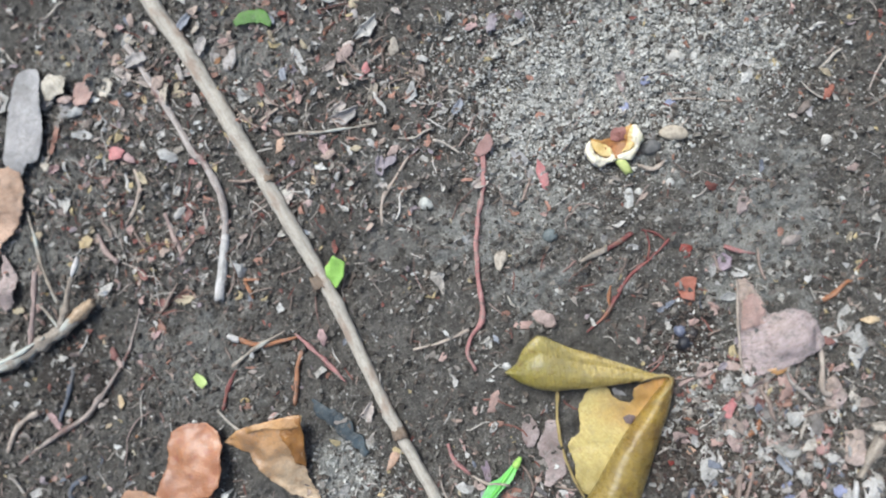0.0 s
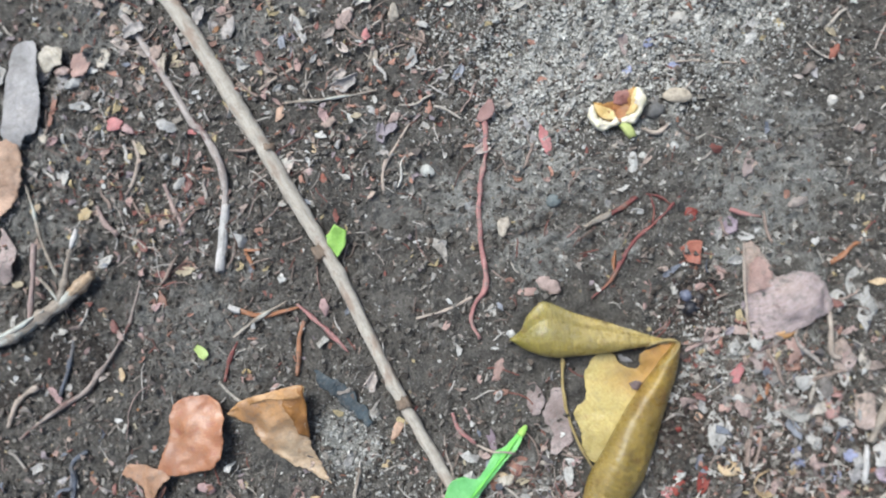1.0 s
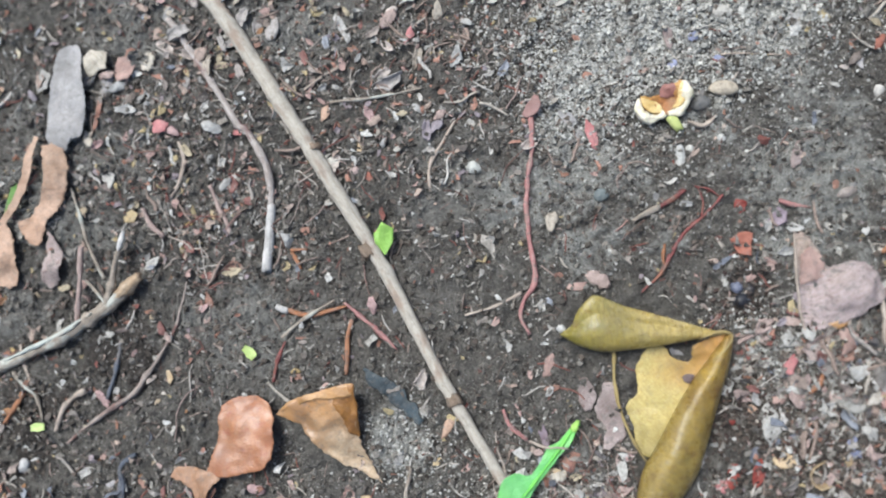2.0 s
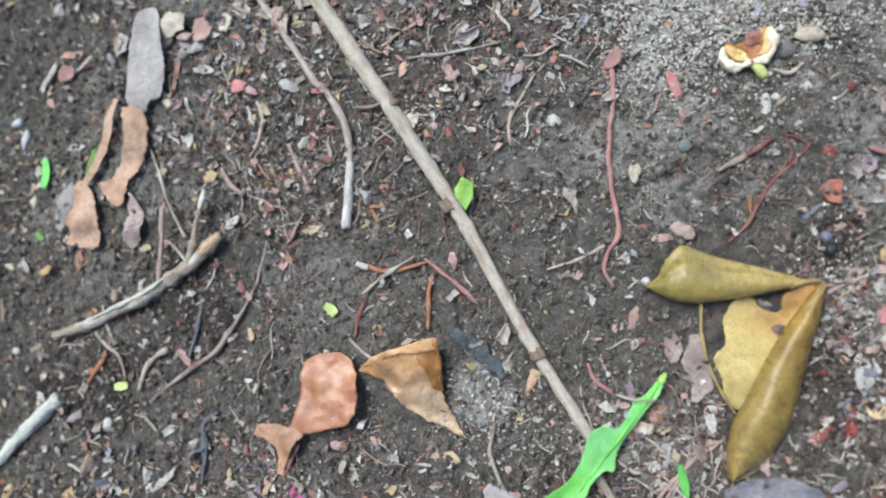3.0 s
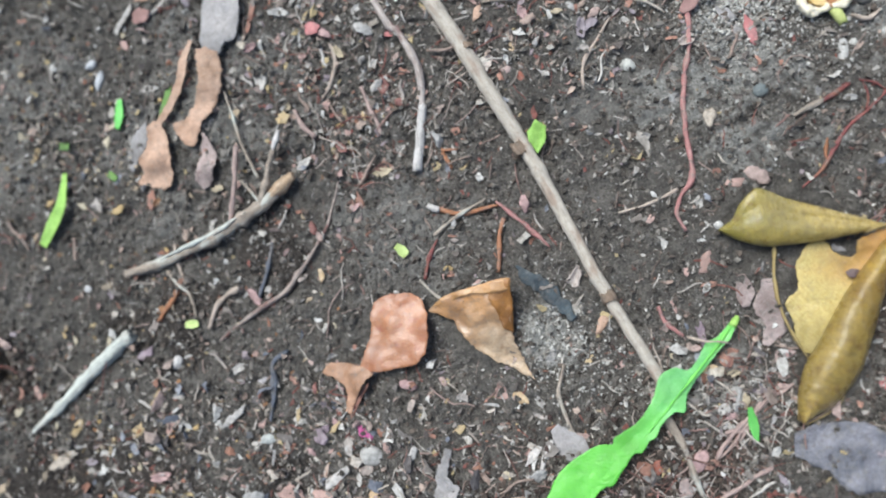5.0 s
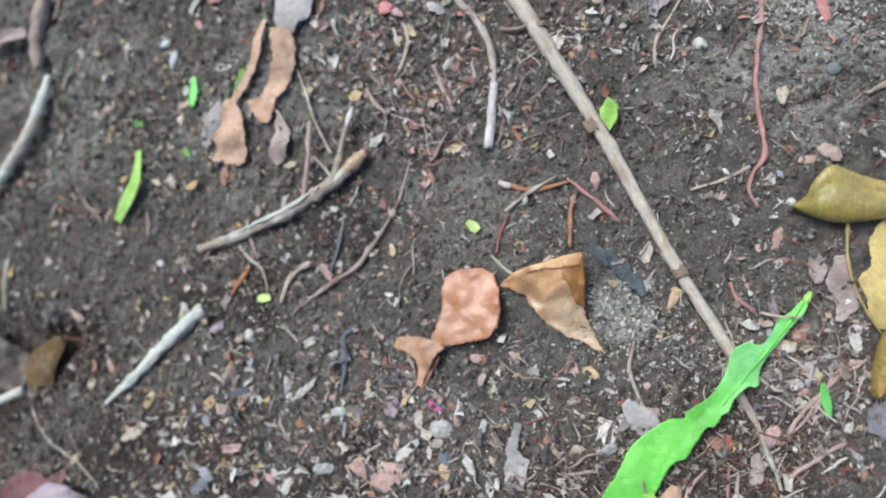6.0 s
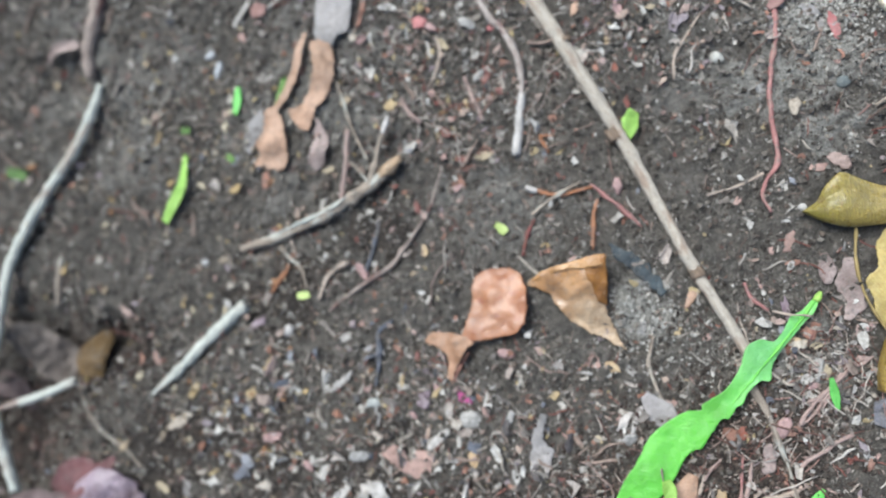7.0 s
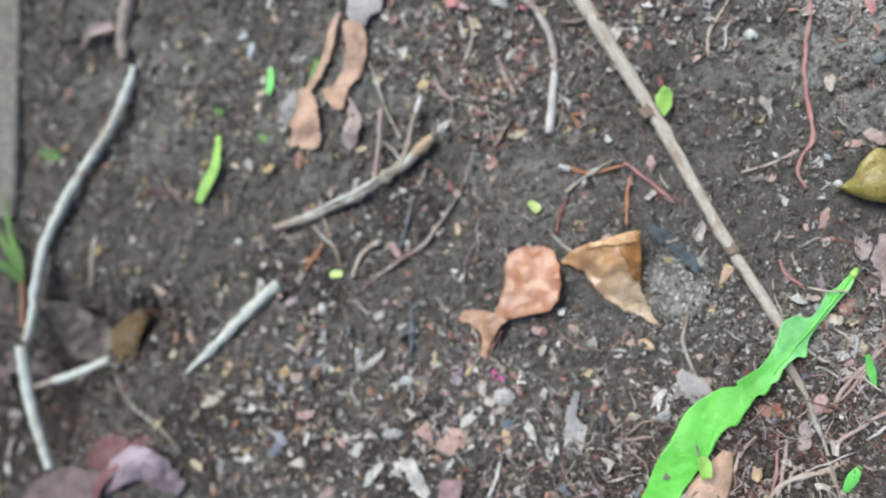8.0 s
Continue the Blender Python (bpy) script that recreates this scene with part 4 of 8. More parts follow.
tube("pink_rootlet", [(-25.8, -68.4), (-23.0, -74.4), (-17.0, -79.6)], [1.2, 1.6, 1.4], RED_ROOT, label="short red rootlet on soil", category="rootlet")
tube("pink_rootlet", [(24.1, -96.6), (18.0, -100.8), (11.8, -104.5), (7.4, -111.8), (3.0, -119.1)], [0.9, 1.3, 1.4, 1.2, 0.9], PINK_ROOT, label="pink-brown rootlet among pale leaf crumbs", category="rootlet")
tube("pink_rootlet", [(57.8, -48.3), (65.1, -42.7), (74.9, -38.5)], [1.4, 1.8, 1.6], PINK_ROOT, label="short pink-brown rootlet on soil", category="rootlet")
tube("dry_stalk", [(-61.6, -90.3), (-63.8, -100.8), (-61.3, -110.1), (-56.6, -121.5)], [1.4, 1.9, 1.8, 1.2], GREY_BARK, label="grey-brown bent stalk on soil", category="stalk")
tube("dry_stalk", [(-71.6, -132.4), (-69.2, -125.2), (-66.8, -119.4)], [1.6, 2.6, 2.0], PALE_WOOD, label="short pale wood splinter", category="stalk")
tube("dry_stalk", [(-41.7, -141.0), (-45.9, -148.8), (-47.8, -157.3), (-53.7, -164.7)], [1.0, 1.4, 1.4, 1.2], FIBRE, label="thin pale hanging rootlet", category="rootlet")
tube("dry_stalk", [(-31.8, -164.4), (-25.1, -158.1), (-14.7, -154.6), (-5.5, -150.6)], [1.6, 2.0, 1.8, 1.4], FIBRE, label="pale rootlet on dark soil", category="rootlet")
tube("pink_rootlet", [(-24.0, -141.1), (-25.2, -150.2), (-28.4, -163.9)], [1.2, 1.6, 1.4], PINK_ROOT, label="thin red-brown rootlet on soil", category="rootlet")
tube("pink_rootlet", [(13.4, -100.0), (5.1, -113.5), (-1.3, -122.5), (-10.0, -129.4)], [1.0, 1.3, 1.1, 0.8], PINK_ROOT, label="pink-brown rootlet on soil", category="rootlet")
tube("dry_stalk", [(-145.2, -169.5), (-141.5, -160.5), (-140.0, -153.3)], [1.4, 2.2, 1.6], PALE_WOOD, label="pale straw stalk on soil", category="stalk")

# ---------------------------------------------------------------- leaves
curl = thing("curled_leaf", "large olive-yellow leaf curled into two rolls", "leaf")
folded("upper_roll", [(-3.2, -39.8), (4.0, -43.8), (13.0, -46.0), (23.0, -45.4), (35.0, -43.9), (47.0, -41.6), (57.0, -39.9)], [(-3.2, -39.4), (1.0, -36.0), (3.2, -31.0), (7.0, -26.4), (10.4, -25.2), (20.0, -29.2), (31.0, -32.4), (42.0, -35.8), (51.0, -38.6), (57.6, -39.5)],
       [(0.55, 0.0), (0.2, 0.06), (0.03, 0.25), (0.0, 0.5), (0.1, 0.82), (0.27, 0.99), (0.45, 0.99), (0.6, 0.92), (0.68, 0.87), (0.73, 0.89), (0.86, 0.9), (1.0, 0.84)], [1.0, 1.0, 1.0, 1.5, 3.5, 7.0], [3.5, 9.5, 12.0, 11.5, 10.5, 10.0, 9.8, 9.8], OLIVE_ROLL, curl, wave=0.7, crease=0.22)
lower_roll = folded("lower_roll", [(56.6, -40.3), (51.6, -48.0), (46.0, -56.0), (39.2, -66.0), (31.2, -80.0), (25.6, -90.0), (23.0, -101.0), (23.2, -110.4)], [(59.8, -40.8), (58.4, -52.0), (55.2, -63.0), (51.4, -75.0), (48.2, -85.0), (45.0, -93.0), (37.0, -104.0), (25.0, -111.2)],
                    [(0.75, 0.12), (0.35, 0.1), (0.06, 0.26), (0.0, 0.52), (0.1, 0.83), (0.29, 1.0), (0.5, 0.95), (0.72, 0.76), (0.9, 0.45), (1.0, 0.12), (0.9, 0.0)], [5.0, 2.5, 1.2, 1.0, 0.8, 0.8, 0.8], [9.8, 10.5, 11.5, 12.0, 12.5, 12.5, 12.0, 8.5], YELLOW_LEAF, curl, wave=0.8, crease=0.34)
for k in range(2):
    tube("rim", [(25.2 + k * 1.1, -111.6 - k * 0.5), (31.0 + k, -108.6 - k * 0.7), (37.2 + k * 0.6, -104.2 - k * 1.1), (40.6, -100.4 - k)], [0.4, 0.6, 0.6, 0.3], (NODE_BARK, STALK_TAN)[k], lift=[4.6 - k * 1.6, 4.2 - k * 1.4, 3.2 - k, 2.4 - k], parent=lower_roll, sides=7, rough=0.2, step=0.6, label="thin layered rim of the roll")
patch("open_blade", [(30.0, -44.6), (35.0, -44.6), (38.2, -48.6), (42.0, -50.8), (45.0, -49.8), (44.6, -46.0), (47.0, -43.6), (57.6, -41.2), (54.5, -56.0), (47.0, -69.0), (38.0, -83.0), (29.4, -86.2), (24.4, -83.2), (23.0, -74.2), (20.8, -68.2), (21.4, -65.6), (25.0, -61.8), (25.0, -52.0)],
      [(30, -45, 2.0), (25, -55, 1.8), (21, -67, 1.2), (24, -82, 1.0), (29, -86, 1.0), (42, -51, 2.6), (46, -45, 5.5), (57, -41.5, 8.6), (54, -54, 6.0), (47, -67, 4.0), (36, -70, 2.2), (33, -58, 2.2)], YELLOW_INNER, curl, heart=(56, -42), axis=-60, ragged=0.5, wave=0.9, label="paler torn open blade")
tube("lip", [(46.5, -42.0), (50.2, -40.2), (54.4, -39.2), (57.9, -40.2), (57.6, -43.2), (54.6, -46.8), (51.4, -49.6)], [0.4, 0.7, 0.9, 1.0, 0.9, 0.7, 0.4], STALK_TAN, lift=[9.0, 10.2, 10.8, 10.8, 10.6, 10.4, 10.2], parent=lower_roll, sides=8, rough=0.1, step=0.6, label="thin pale rim of the rolled leaf")
tube("stalk", [(16.6, -45.5), (16.6, -54.0), (17.4, -63.0), (19.2, -71.4), (23.0, -80.0), (27.6, -88.0)], [1.3, 1.3, 1.2, 1.2, 1.1, 0.9], STALK_TAN, lift=[4, 3, 2.2, 2.0, 2.2, 3], parent=curl, sides=8)

green = thing("green_leaf", "bright fresh green leaf with bitten edges", "leaf")
green_blade = sheet("blade", [(0.4, -72.9), (-4.9, -79.3), (-9.1, -81.6), (-12.0, -86.4), (-15.3, -91.1), (-18.1, -91.5), (-21.1, -90.7), (-26.0, -93.1), (-27.6, -96.3), (-28.9, -101.3), (-31.0, -105.6), (-35.1, -111.2), (-43.2, -116.6), (-44.5, -119.3), (-50.5, -120.1)] + [(-59.4, -125.9), (-64.3, -130.5), (-70.1, -141.4), (-75.8, -150.6), (-81.4, -165.0), (-87.9, -181.2)], [(3.0, -73.1), (-0.9, -80.6), (-4.0, -83.7), (-9.4, -90.2), (-14.1, -96.5), (-16.8, -101.6), (-17.8, -107.0), (-21.7, -107.3), (-26.2, -111.8), (-28.1, -116.4), (-31.1, -118.2), (-33.5, -122.4), (-37.0, -123.3)] + [(-44.0, -133.9), (-47.3, -135.3), (-51.7, -139.9), (-55.8, -148.0), (-61.0, -155.5), (-67.0, -164.7), (-72.8, -180.0)], [4.5, 5.5, 6.5, 7, 7, 6.5, 6, 4], [4.5, 5.5, 6.5, 7, 7, 6.5, 6, 4], SHEEN_LEAF, green, (-18.2, -94.1), wave=1.1, ragged=(0.35, 0.35), rows=150, cols=21)
tube("midrib", [(1.5, -73.1), (-5.0, -82.0), (-13.7, -93.3), (-22.7, -104.3), (-29.9, -113.7), (-37.0, -122.8), (-44.3, -131.7)], [1.6, 1.3, 1.1, 0.9, 0.8, 0.7, 0.5], GREEN_RIB, lift=[4.5, 5.5, 6.5, 6.8, 6.8, 6.7, 6.4], parent=green_blade, sides=8, step=0.8, label="slightly paler green midrib")
tube("cut_end", [(2.6, -71.9), (1.7, -73.4), (0.4, -75.7)], [1.8, 2.4, 2.2], LIME_LEAF, lift=[4.4, 4.8, 5], parent=green_blade, sides=10, label="yellowish cut stalk end")

tube("thin_twig", [(-15.9, -79.6), (-10.0, -80.9), (-5.8, -80.9), (-1.3, -81.7)], [0.7, 1.0, 1.0, 0.8], FIBRE, lift=[3, 8, 8, 7], label="thin dry rootlet across a green leaf", category="rootlet")
tube("thin_twig", [(-60.5, -142.7), (-59.4, -149.3), (-58.2, -155.8)], [0.7, 0.9, 0.8], BROWN_BARK, lift=[8, 8, 7], label="thin brown thread on a green leaf", category="rootlet")

rust = thing("rust_leaf", "glossy rust-brown dead leaf on the soil", "leaf")
patch("blade", [(-136.2, -65.0), (-131.0, -62.2), (-121.0, -61.8), (-116.2, -64.8), (-114.0, -70.0), (-113.4, -78.0), (-114.4, -85.0), (-118.4, -89.2), (-132.0, -92.2), (-142.4, -93.4), (-139.8, -85.0), (-137.4, -77.0), (-137.6, -69.4)],
      [(-136, -65, 2.5), (-125, -62, 2.5), (-115, -66, 4.0), (-113, -76, 8.0), (-117, -86, 7.6), (-132, -90.5, 6.6), (-141, -93, 5.0), (-136, -77, 3.0), (-127, -74, 5.6), (-124, -82, 6.2), (-122, -68, 4.6)], RUST_LEAF, rust, heart=(-120, -90), axis=62, ragged=0.5, wave=0.8, torn=True)
patch("torn_tail", [(-134.6, -91.2), (-143.0, -90.2), (-149.0, -89.2), (-156.6, -90.0), (-158.0, -93.8), (-153.0, -95.8), (-149.2, -98.2), (-147.4, -102.4), (-149.2, -109.0), (-146.2, -110.4), (-143.4, -103.0), (-139.4, -96.4)],
      [(-135, -91.5, 5.0), (-150, -90, 2.4), (-158, -92, 1.6), (-150, -97, 2.6), (-147, -103, 3.4), (-148, -110, 1.8), (-141, -99, 7.0), (-144, -94, 5.4)], PALE_RUST, rust, heart=(-150, -92), axis=40, ragged=0.6, wave=0.8, torn=True, label="paler torn tail")
blade("rolled_tip", [(-138.6, -97.4), (-142.4, -103.0), (-145.2, -108.0), (-147.4, -112.0)], [0.5, 0.8, 0.9, 0.4], [0.6, 1.1, 1.2, 0.4], RUST_DIM, lift=[4.0, 3.0, 1.6, 0.8], cup=0.5, wave=0.5, ragged=0.3, parent=rust, label="dark curled tip")
amber = thing("folded_leaf", "folded amber and straw-brown dead leaf", "leaf")
patch("straw_blade", [(-114.0, -68.8), (-107.0, -63.6), (-97.0, -60.4), (-88.0, -58.0), (-82.2, -57.4), (-81.2, -67.0), (-81.0, -77.0), (-79.0, -84.0), (-76.2, -91.0), (-73.0, -96.0), (-79.0, -92.4), (-88.0, -89.2), (-95.0, -85.0), (-100.2, -79.0), (-104.0, -73.0), (-110.0, -70.4)],
      [(-114, -69, 2.4), (-105, -63.5, 5.6), (-95, -60, 7.5), (-83, -58, 9.0), (-81, -70, 7.0), (-80, -80, 3.4), (-75, -94, 0.7), (-84, -90, 0.8), (-95, -85, 1.2), (-102, -75, 2.2), (-96, -70, 5.6), (-90, -77, 3.8), (-88, -66, 7.6)], FADED_LEAF, amber, heart=(-100, -57), axis=-60, ragged=0.9, wave=1.1, torn=True)
patch("upper_fold", [(-113.0, -67.8), (-106.8, -63.0), (-97.0, -59.8), (-88.0, -57.2), (-81.6, -56.4), (-82.4, -60.6), (-88.0, -62.0), (-97.0, -62.4), (-105.0, -65.0)],
      [(-113, -68, 3.0), (-100, -60.5, 7.2), (-84, -57, 10.0), (-84, -60, 9.8), (-97, -62.4, 7.8), (-106, -65, 5.6)], ORANGE_LEAF, amber, heart=(-82, -57), axis=15, ragged=0.3, wave=0.5)
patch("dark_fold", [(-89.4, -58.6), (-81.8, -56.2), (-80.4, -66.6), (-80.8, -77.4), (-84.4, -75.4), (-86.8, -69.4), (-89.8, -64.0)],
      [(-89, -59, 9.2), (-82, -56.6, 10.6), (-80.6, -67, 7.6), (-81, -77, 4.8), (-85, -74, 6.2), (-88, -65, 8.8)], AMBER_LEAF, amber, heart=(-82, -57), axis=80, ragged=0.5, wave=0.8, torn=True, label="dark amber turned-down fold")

patch("silver_leaf", [(-208.0, 62.0), (-206.4, 74.0), (-202.6, 80.4), (-195.4, 81.0), (-192.2, 68.0), (-190.4, 55.0), (-192.6, 44.0), (-197.0, 42.6), (-199.6, 38.0), (-204.6, 33.0), (-208.4, 47.0)], [(-206, 60, 2.5), (-200, 79, 3.0), (-193, 62, 5.5), (-193, 50, 5.0), (-199, 42, 4.4), (-205, 35, 1.5), (-200, 58, 6.0), (-207, 48, 2.5)], SILVER_LEAF, None, heart=(-200, 78), axis=80, ragged=0.7, wave=1.2, label="silver-grey dead leaf lying on litter", category="leaf")
torn = thing("torn_tan_leaf", "torn dry tan leaf in strips", "leaf")
blade("strip", [(-212.6, 44.5), (-215.0, 36.0), (-217.2, 26.0), (-222.0, 16.0), (-227.0, 8.5)], [1, 1.7, 1.9, 1.9, 1], [1, 1.6, 1.8, 1.6, 1], TAN_LEAF, lift=[3, 4, 3.4, 3], parent=torn, ragged=0.5)
patch("flap", [(-210.0, 40.0), (-203.0, 43.0), (-199.4, 35.0), (-198.6, 25.0), (-203.0, 13.4), (-206.6, 8.6), (-208.8, 1.6), (-212.0, 0.0), (-216.0, 4.0), (-220.0, 9.6), (-212.4, 12.6), (-208.4, 25.0)],
      [(-206, 42, 2.5), (-200, 34, 3.0), (-204, 28, 5.0), (-201, 18, 3.2), (-207, 12, 5.2), (-218, 9, 3.5), (-212, 3, 4.6), (-208, 20, 4.0)], TAN_LEAF, torn, heart=(-205, 40), axis=75, ragged=0.9, wave=1.6)
patch("grey_end", [(-207.2, 6.0), (-203.0, 0.4), (-201.2, -6.0), (-203.0, -13.0), (-207.0, -18.0), (-211.0, -13.0), (-207.0, -4.6)],
      [(-206, 5, 3.6), (-202, -4, 2.2), (-205, -8, 4.0), (-207, -17, 1.6)], PINK_DRY, torn, heart=(-207, 6), axis=80, ragged=0.9, wave=1.3, label="greyer torn end")
patch("tan_leaf", [(-226.0, 11.0), (-221.4, 2.0), (-220.4, -11.0), (-223.4, -16.6), (-230.0, -16.2), (-237.0, -14.0), (-233.6, -10.0), (-235.0, -5.0), (-231.6, 1.0), (-230.4, 9.6)],
      [(-228, 10, 3.4), (-221, 0, 3.0), (-221, -12, 2.2), (-230, -16, 1.6), (-236, -13, 1.2), (-227, -6, 5.4), (-231, 2, 3.0)], TAN_LEAF, None, heart=(-226, 10), axis=80, ragged=0.8, wave=1.3, label="small tan curled leaf", category="leaf")
patch("grey_leaf_scrap", [(-233.0, 12.0), (-231.6, 4.0), (-236.0, -5.0), (-239.6, -9.0), (-241.0, -3.0), (-238.0, 6.0)], [(-233, 11, 1.6), (-239, -8, 1.0), (-236, 2, 2.2)], SILVER_LEAF, None, heart=(-233, 12), axis=70, ragged=0.8, wave=1.0, label="grey leaf scrap under a tan leaf", category="leaf")

blade("orange_leaf", [(-314.0, 94.4), (-303.5, 88.6), (-292.9, 85.4), (-281.0, 89.2)], [3, 7, 7, 1], [3, 7, 7, 1], TAN_LEAF, lift=[4, 5, 4], label="orange-tan dead leaf on soil", category="leaf")

drydead = thing("split_dry_leaf", "pinkish-grey dry leaf split along its rib", "leaf")
dry_blade = patch("blade", [(84.0, -4.4), (86.6, -3.2), (90.0, -7.0), (93.2, -12.0), (95.4, -17.0), (101.0, -14.8), (108.0, -15.8), (113.0, -22.8), (114.2, -27.6), (109.0, -31.2), (105.0, -34.0), (100.0, -37.0), (95.0, -38.4), (89.2, -40.2), (86.2, -40.2), (84.2, -33.8), (83.4, -21.0)],
      [(84, -4, 1.8), (87, -5, 2.6), (93, -13, 2.2), (95, -19, 2.0), (101, -15.5, 4.5), (108, -17, 6.0), (113, -25, 4.5), (106, -25, 8.6), (99, -27, 7.0), (101, -36, 3.2), (92, -39, 2.0), (85, -36, 1.6), (84, -20, 2.2), (90, -24, 1.8)], SANDED_LEAF, drydead, heart=(86.3, -8.1), axis=-30, ragged=0.7, wave=1.2)
tube("rib", [(83.8, -3.4), (83.4, -12.0), (83.4, -21.6), (84.2, -32.9), (86.2, -41.0)], [0.8, 1.1, 1.1, 0.8], FIBRE, lift=[3, 4, 3.5, 2], parent=dry_blade, sides=8)
patch("amber_rim", [(90.0, -39.4), (95.0, -37.0), (101.0, -35.4), (99.6, -38.0), (95.0, -40.0), (90.4, -41.2)], [(90, -40, 1.6), (96, -37, 3.6), (100, -36, 3.4), (95, -40, 1.0)], ORANGE_LEAF, dry_blade, heart=(95, -38), ragged=0.3, wave=0.5, label="amber turned-under rim")
patch("loose_half", [(85.6, -12.0), (89.4, -9.0), (93.6, -15.0), (94.2, -19.4), (89.4, -21.6), (85.0, -22.6)], [(86, -12, 3.4), (92, -14, 3.4), (94, -19, 2.0), (86, -22, 2.4), (89, -16, 4.2)], SALMON, drydead, heart=(86, -10), axis=-60, ragged=0.6, wave=0.8, label="small pale salmon torn half")

blade("slate_leaf", [(22.1, -119.0), (35.8, -118.9), (47.2, -121.8), (60.0, -128.6)], [4, 8, 10, 6], [5, 12, 16, 8], SLATE_LEAF, lift=2.2, ragged=1.3, wave=2.6, label="blue-grey rotting leaf on soil", category="leaf", cols=17)
blade("slate_leaf", [(-79.6, -51.8), (-73.5, -57.4), (-65.6, -63.4), (-56.7, -72.3)], [1.5, 3.5, 3.0, 1], [1, 3, 2.5, 1], TEAL_LEAF, lift=1.1, ragged=1.5, wave=2.4, label="narrow dark blue-grey leaf scrap", category="leaf")
mauve = thing("mauve_leaf", "glossy mauve-grey curled leaf", "leaf")
blade("upper_lobe", [(-333.5, -164.6), (-321.6, -157.4), (-310.3, -155.8), (-304.1, -147.8)], [4, 9, 7, 1], [4, 6, 4, 1], WINE_LEAF, lift=[3, 4, 2], wave=1.4, parent=mauve)
blade("round_lobe", [(-326.7, -174.0), (-315.7, -163.7), (-303.9, -159.4), (-288.2, -173.7)], [3, 6.5, 6.5, 3], [3, 8, 10, 3], MAUVE_LEAF, lift=[3, 7, 7, 2], cup=-0.3, wave=2.6, ragged=1.2, parent=mauve, cols=17)
blade("red_rim", [(-327.8, -178.5), (-324.0, -169.2), (-315.2, -161.6)], [1.5, 3, 1.5], [1, 2, 1], WINE_LEAF, lift=[5, 7.5, 7], parent=mauve)
blade("mauve_leaf", [(-368.9, -186.0), (-355.3, -176.5), (-339.4, -171.4), (-324.1, -166.6)], [4, 8, 8, 2], [6, 16, 14, 4], DULL_MAUVE, lift=[2, 4, 5, 4], wave=1.6, ragged=1.0, label="flat dull mauve-brown dead leaf", category="leaf", cols=17)
blade("rust_leaf", [(-390.4, -121.3), (-378.9, -115.7), (-366.5, -118.6), (-357.2, -129.7)], [3, 6, 6, 2], [3, 6, 6, 2], DULL_MAUVE, lift=[0, 2, 2], label="dull mauve-brown leaf beneath a branch", category="leaf")
hollow_leaf = thing("brown_curl", "dark olive-brown curled leaf in a hollow", "leaf")
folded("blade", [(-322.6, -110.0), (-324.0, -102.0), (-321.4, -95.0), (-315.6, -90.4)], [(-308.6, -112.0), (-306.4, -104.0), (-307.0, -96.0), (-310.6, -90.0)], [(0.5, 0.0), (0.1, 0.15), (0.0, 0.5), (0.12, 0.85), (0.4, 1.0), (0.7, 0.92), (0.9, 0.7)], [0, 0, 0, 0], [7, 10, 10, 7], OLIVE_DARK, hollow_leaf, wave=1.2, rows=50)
tube("stub", [(-321.0, -114.0), (-319.0, -110.4), (-317.0, -107.0)], [1.8, 3.0, 2.2], STALK_TAN, lift=[4, 5, 6], parent=hollow_leaf, label="dull yellow stalk stub")
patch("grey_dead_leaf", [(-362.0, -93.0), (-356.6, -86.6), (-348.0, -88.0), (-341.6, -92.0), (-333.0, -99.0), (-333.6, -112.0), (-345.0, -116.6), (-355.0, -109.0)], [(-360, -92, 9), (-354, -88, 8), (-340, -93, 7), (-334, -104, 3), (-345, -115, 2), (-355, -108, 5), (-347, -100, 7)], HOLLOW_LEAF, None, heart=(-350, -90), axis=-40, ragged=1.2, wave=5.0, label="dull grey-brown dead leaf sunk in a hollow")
blade("tan_leaf", [(-47.1, -146.1), (-51.3, -155.2), (-56.3, -164.3), (-63.0, -173.8)], [2, 6, 8, 4], [2, 6, 8, 4], TAN_LEAF, lift=[2, 3, 3, 2], cup=-0.2, label="tan leaf under a green leaf", category="leaf")
blade("grey_dead_leaf", [(-66.3, -114.8), (-60.8, -120.4), (-55.4, -127.1), (-52.9, -132.7)], [2, 5, 5, 2], [2, 5, 4, 2], SILVER_LEAF, lift=1.4, ragged=0.8, label="pale grey leaf scrap", category="leaf")
blade("grey_dead_leaf", [(14.0, -58.2), (14.6, -66.7), (16.0, -75.1), (13.9, -83.4)], [2, 4, 4, 1], [2, 5, 4, 2], PINK_DRY, lift=1.4, ragged=1.2, label="torn pale brown leaf scrap", category="leaf")
blade("grey_dead_leaf", [(5.3, -56.3), (6.3, -62.3), (7.2, -68.7)], [1, 3.5, 1], [1, 3.5, 1.5], PINK_DRY, lift=1.2, ragged=0.8, label="torn pale brown leaf scrap", category="leaf")

# green blades and the leaf cuttings
def cutting(a, b, half, material, label, lift=1.5, name="leaf_cutting"):
    blade(name, [a, ((a[0] + b[0]) / 2 + half * 0.15, (a[1] + b[1]) / 2), b], [half * 0.7, half, half * 0.7], [half * 0.7, half, half * 0.8], material, lift=lift, cup=0.2, wave=0.6, ragged=0.4, label=label, category="leaf piece", rows=12)

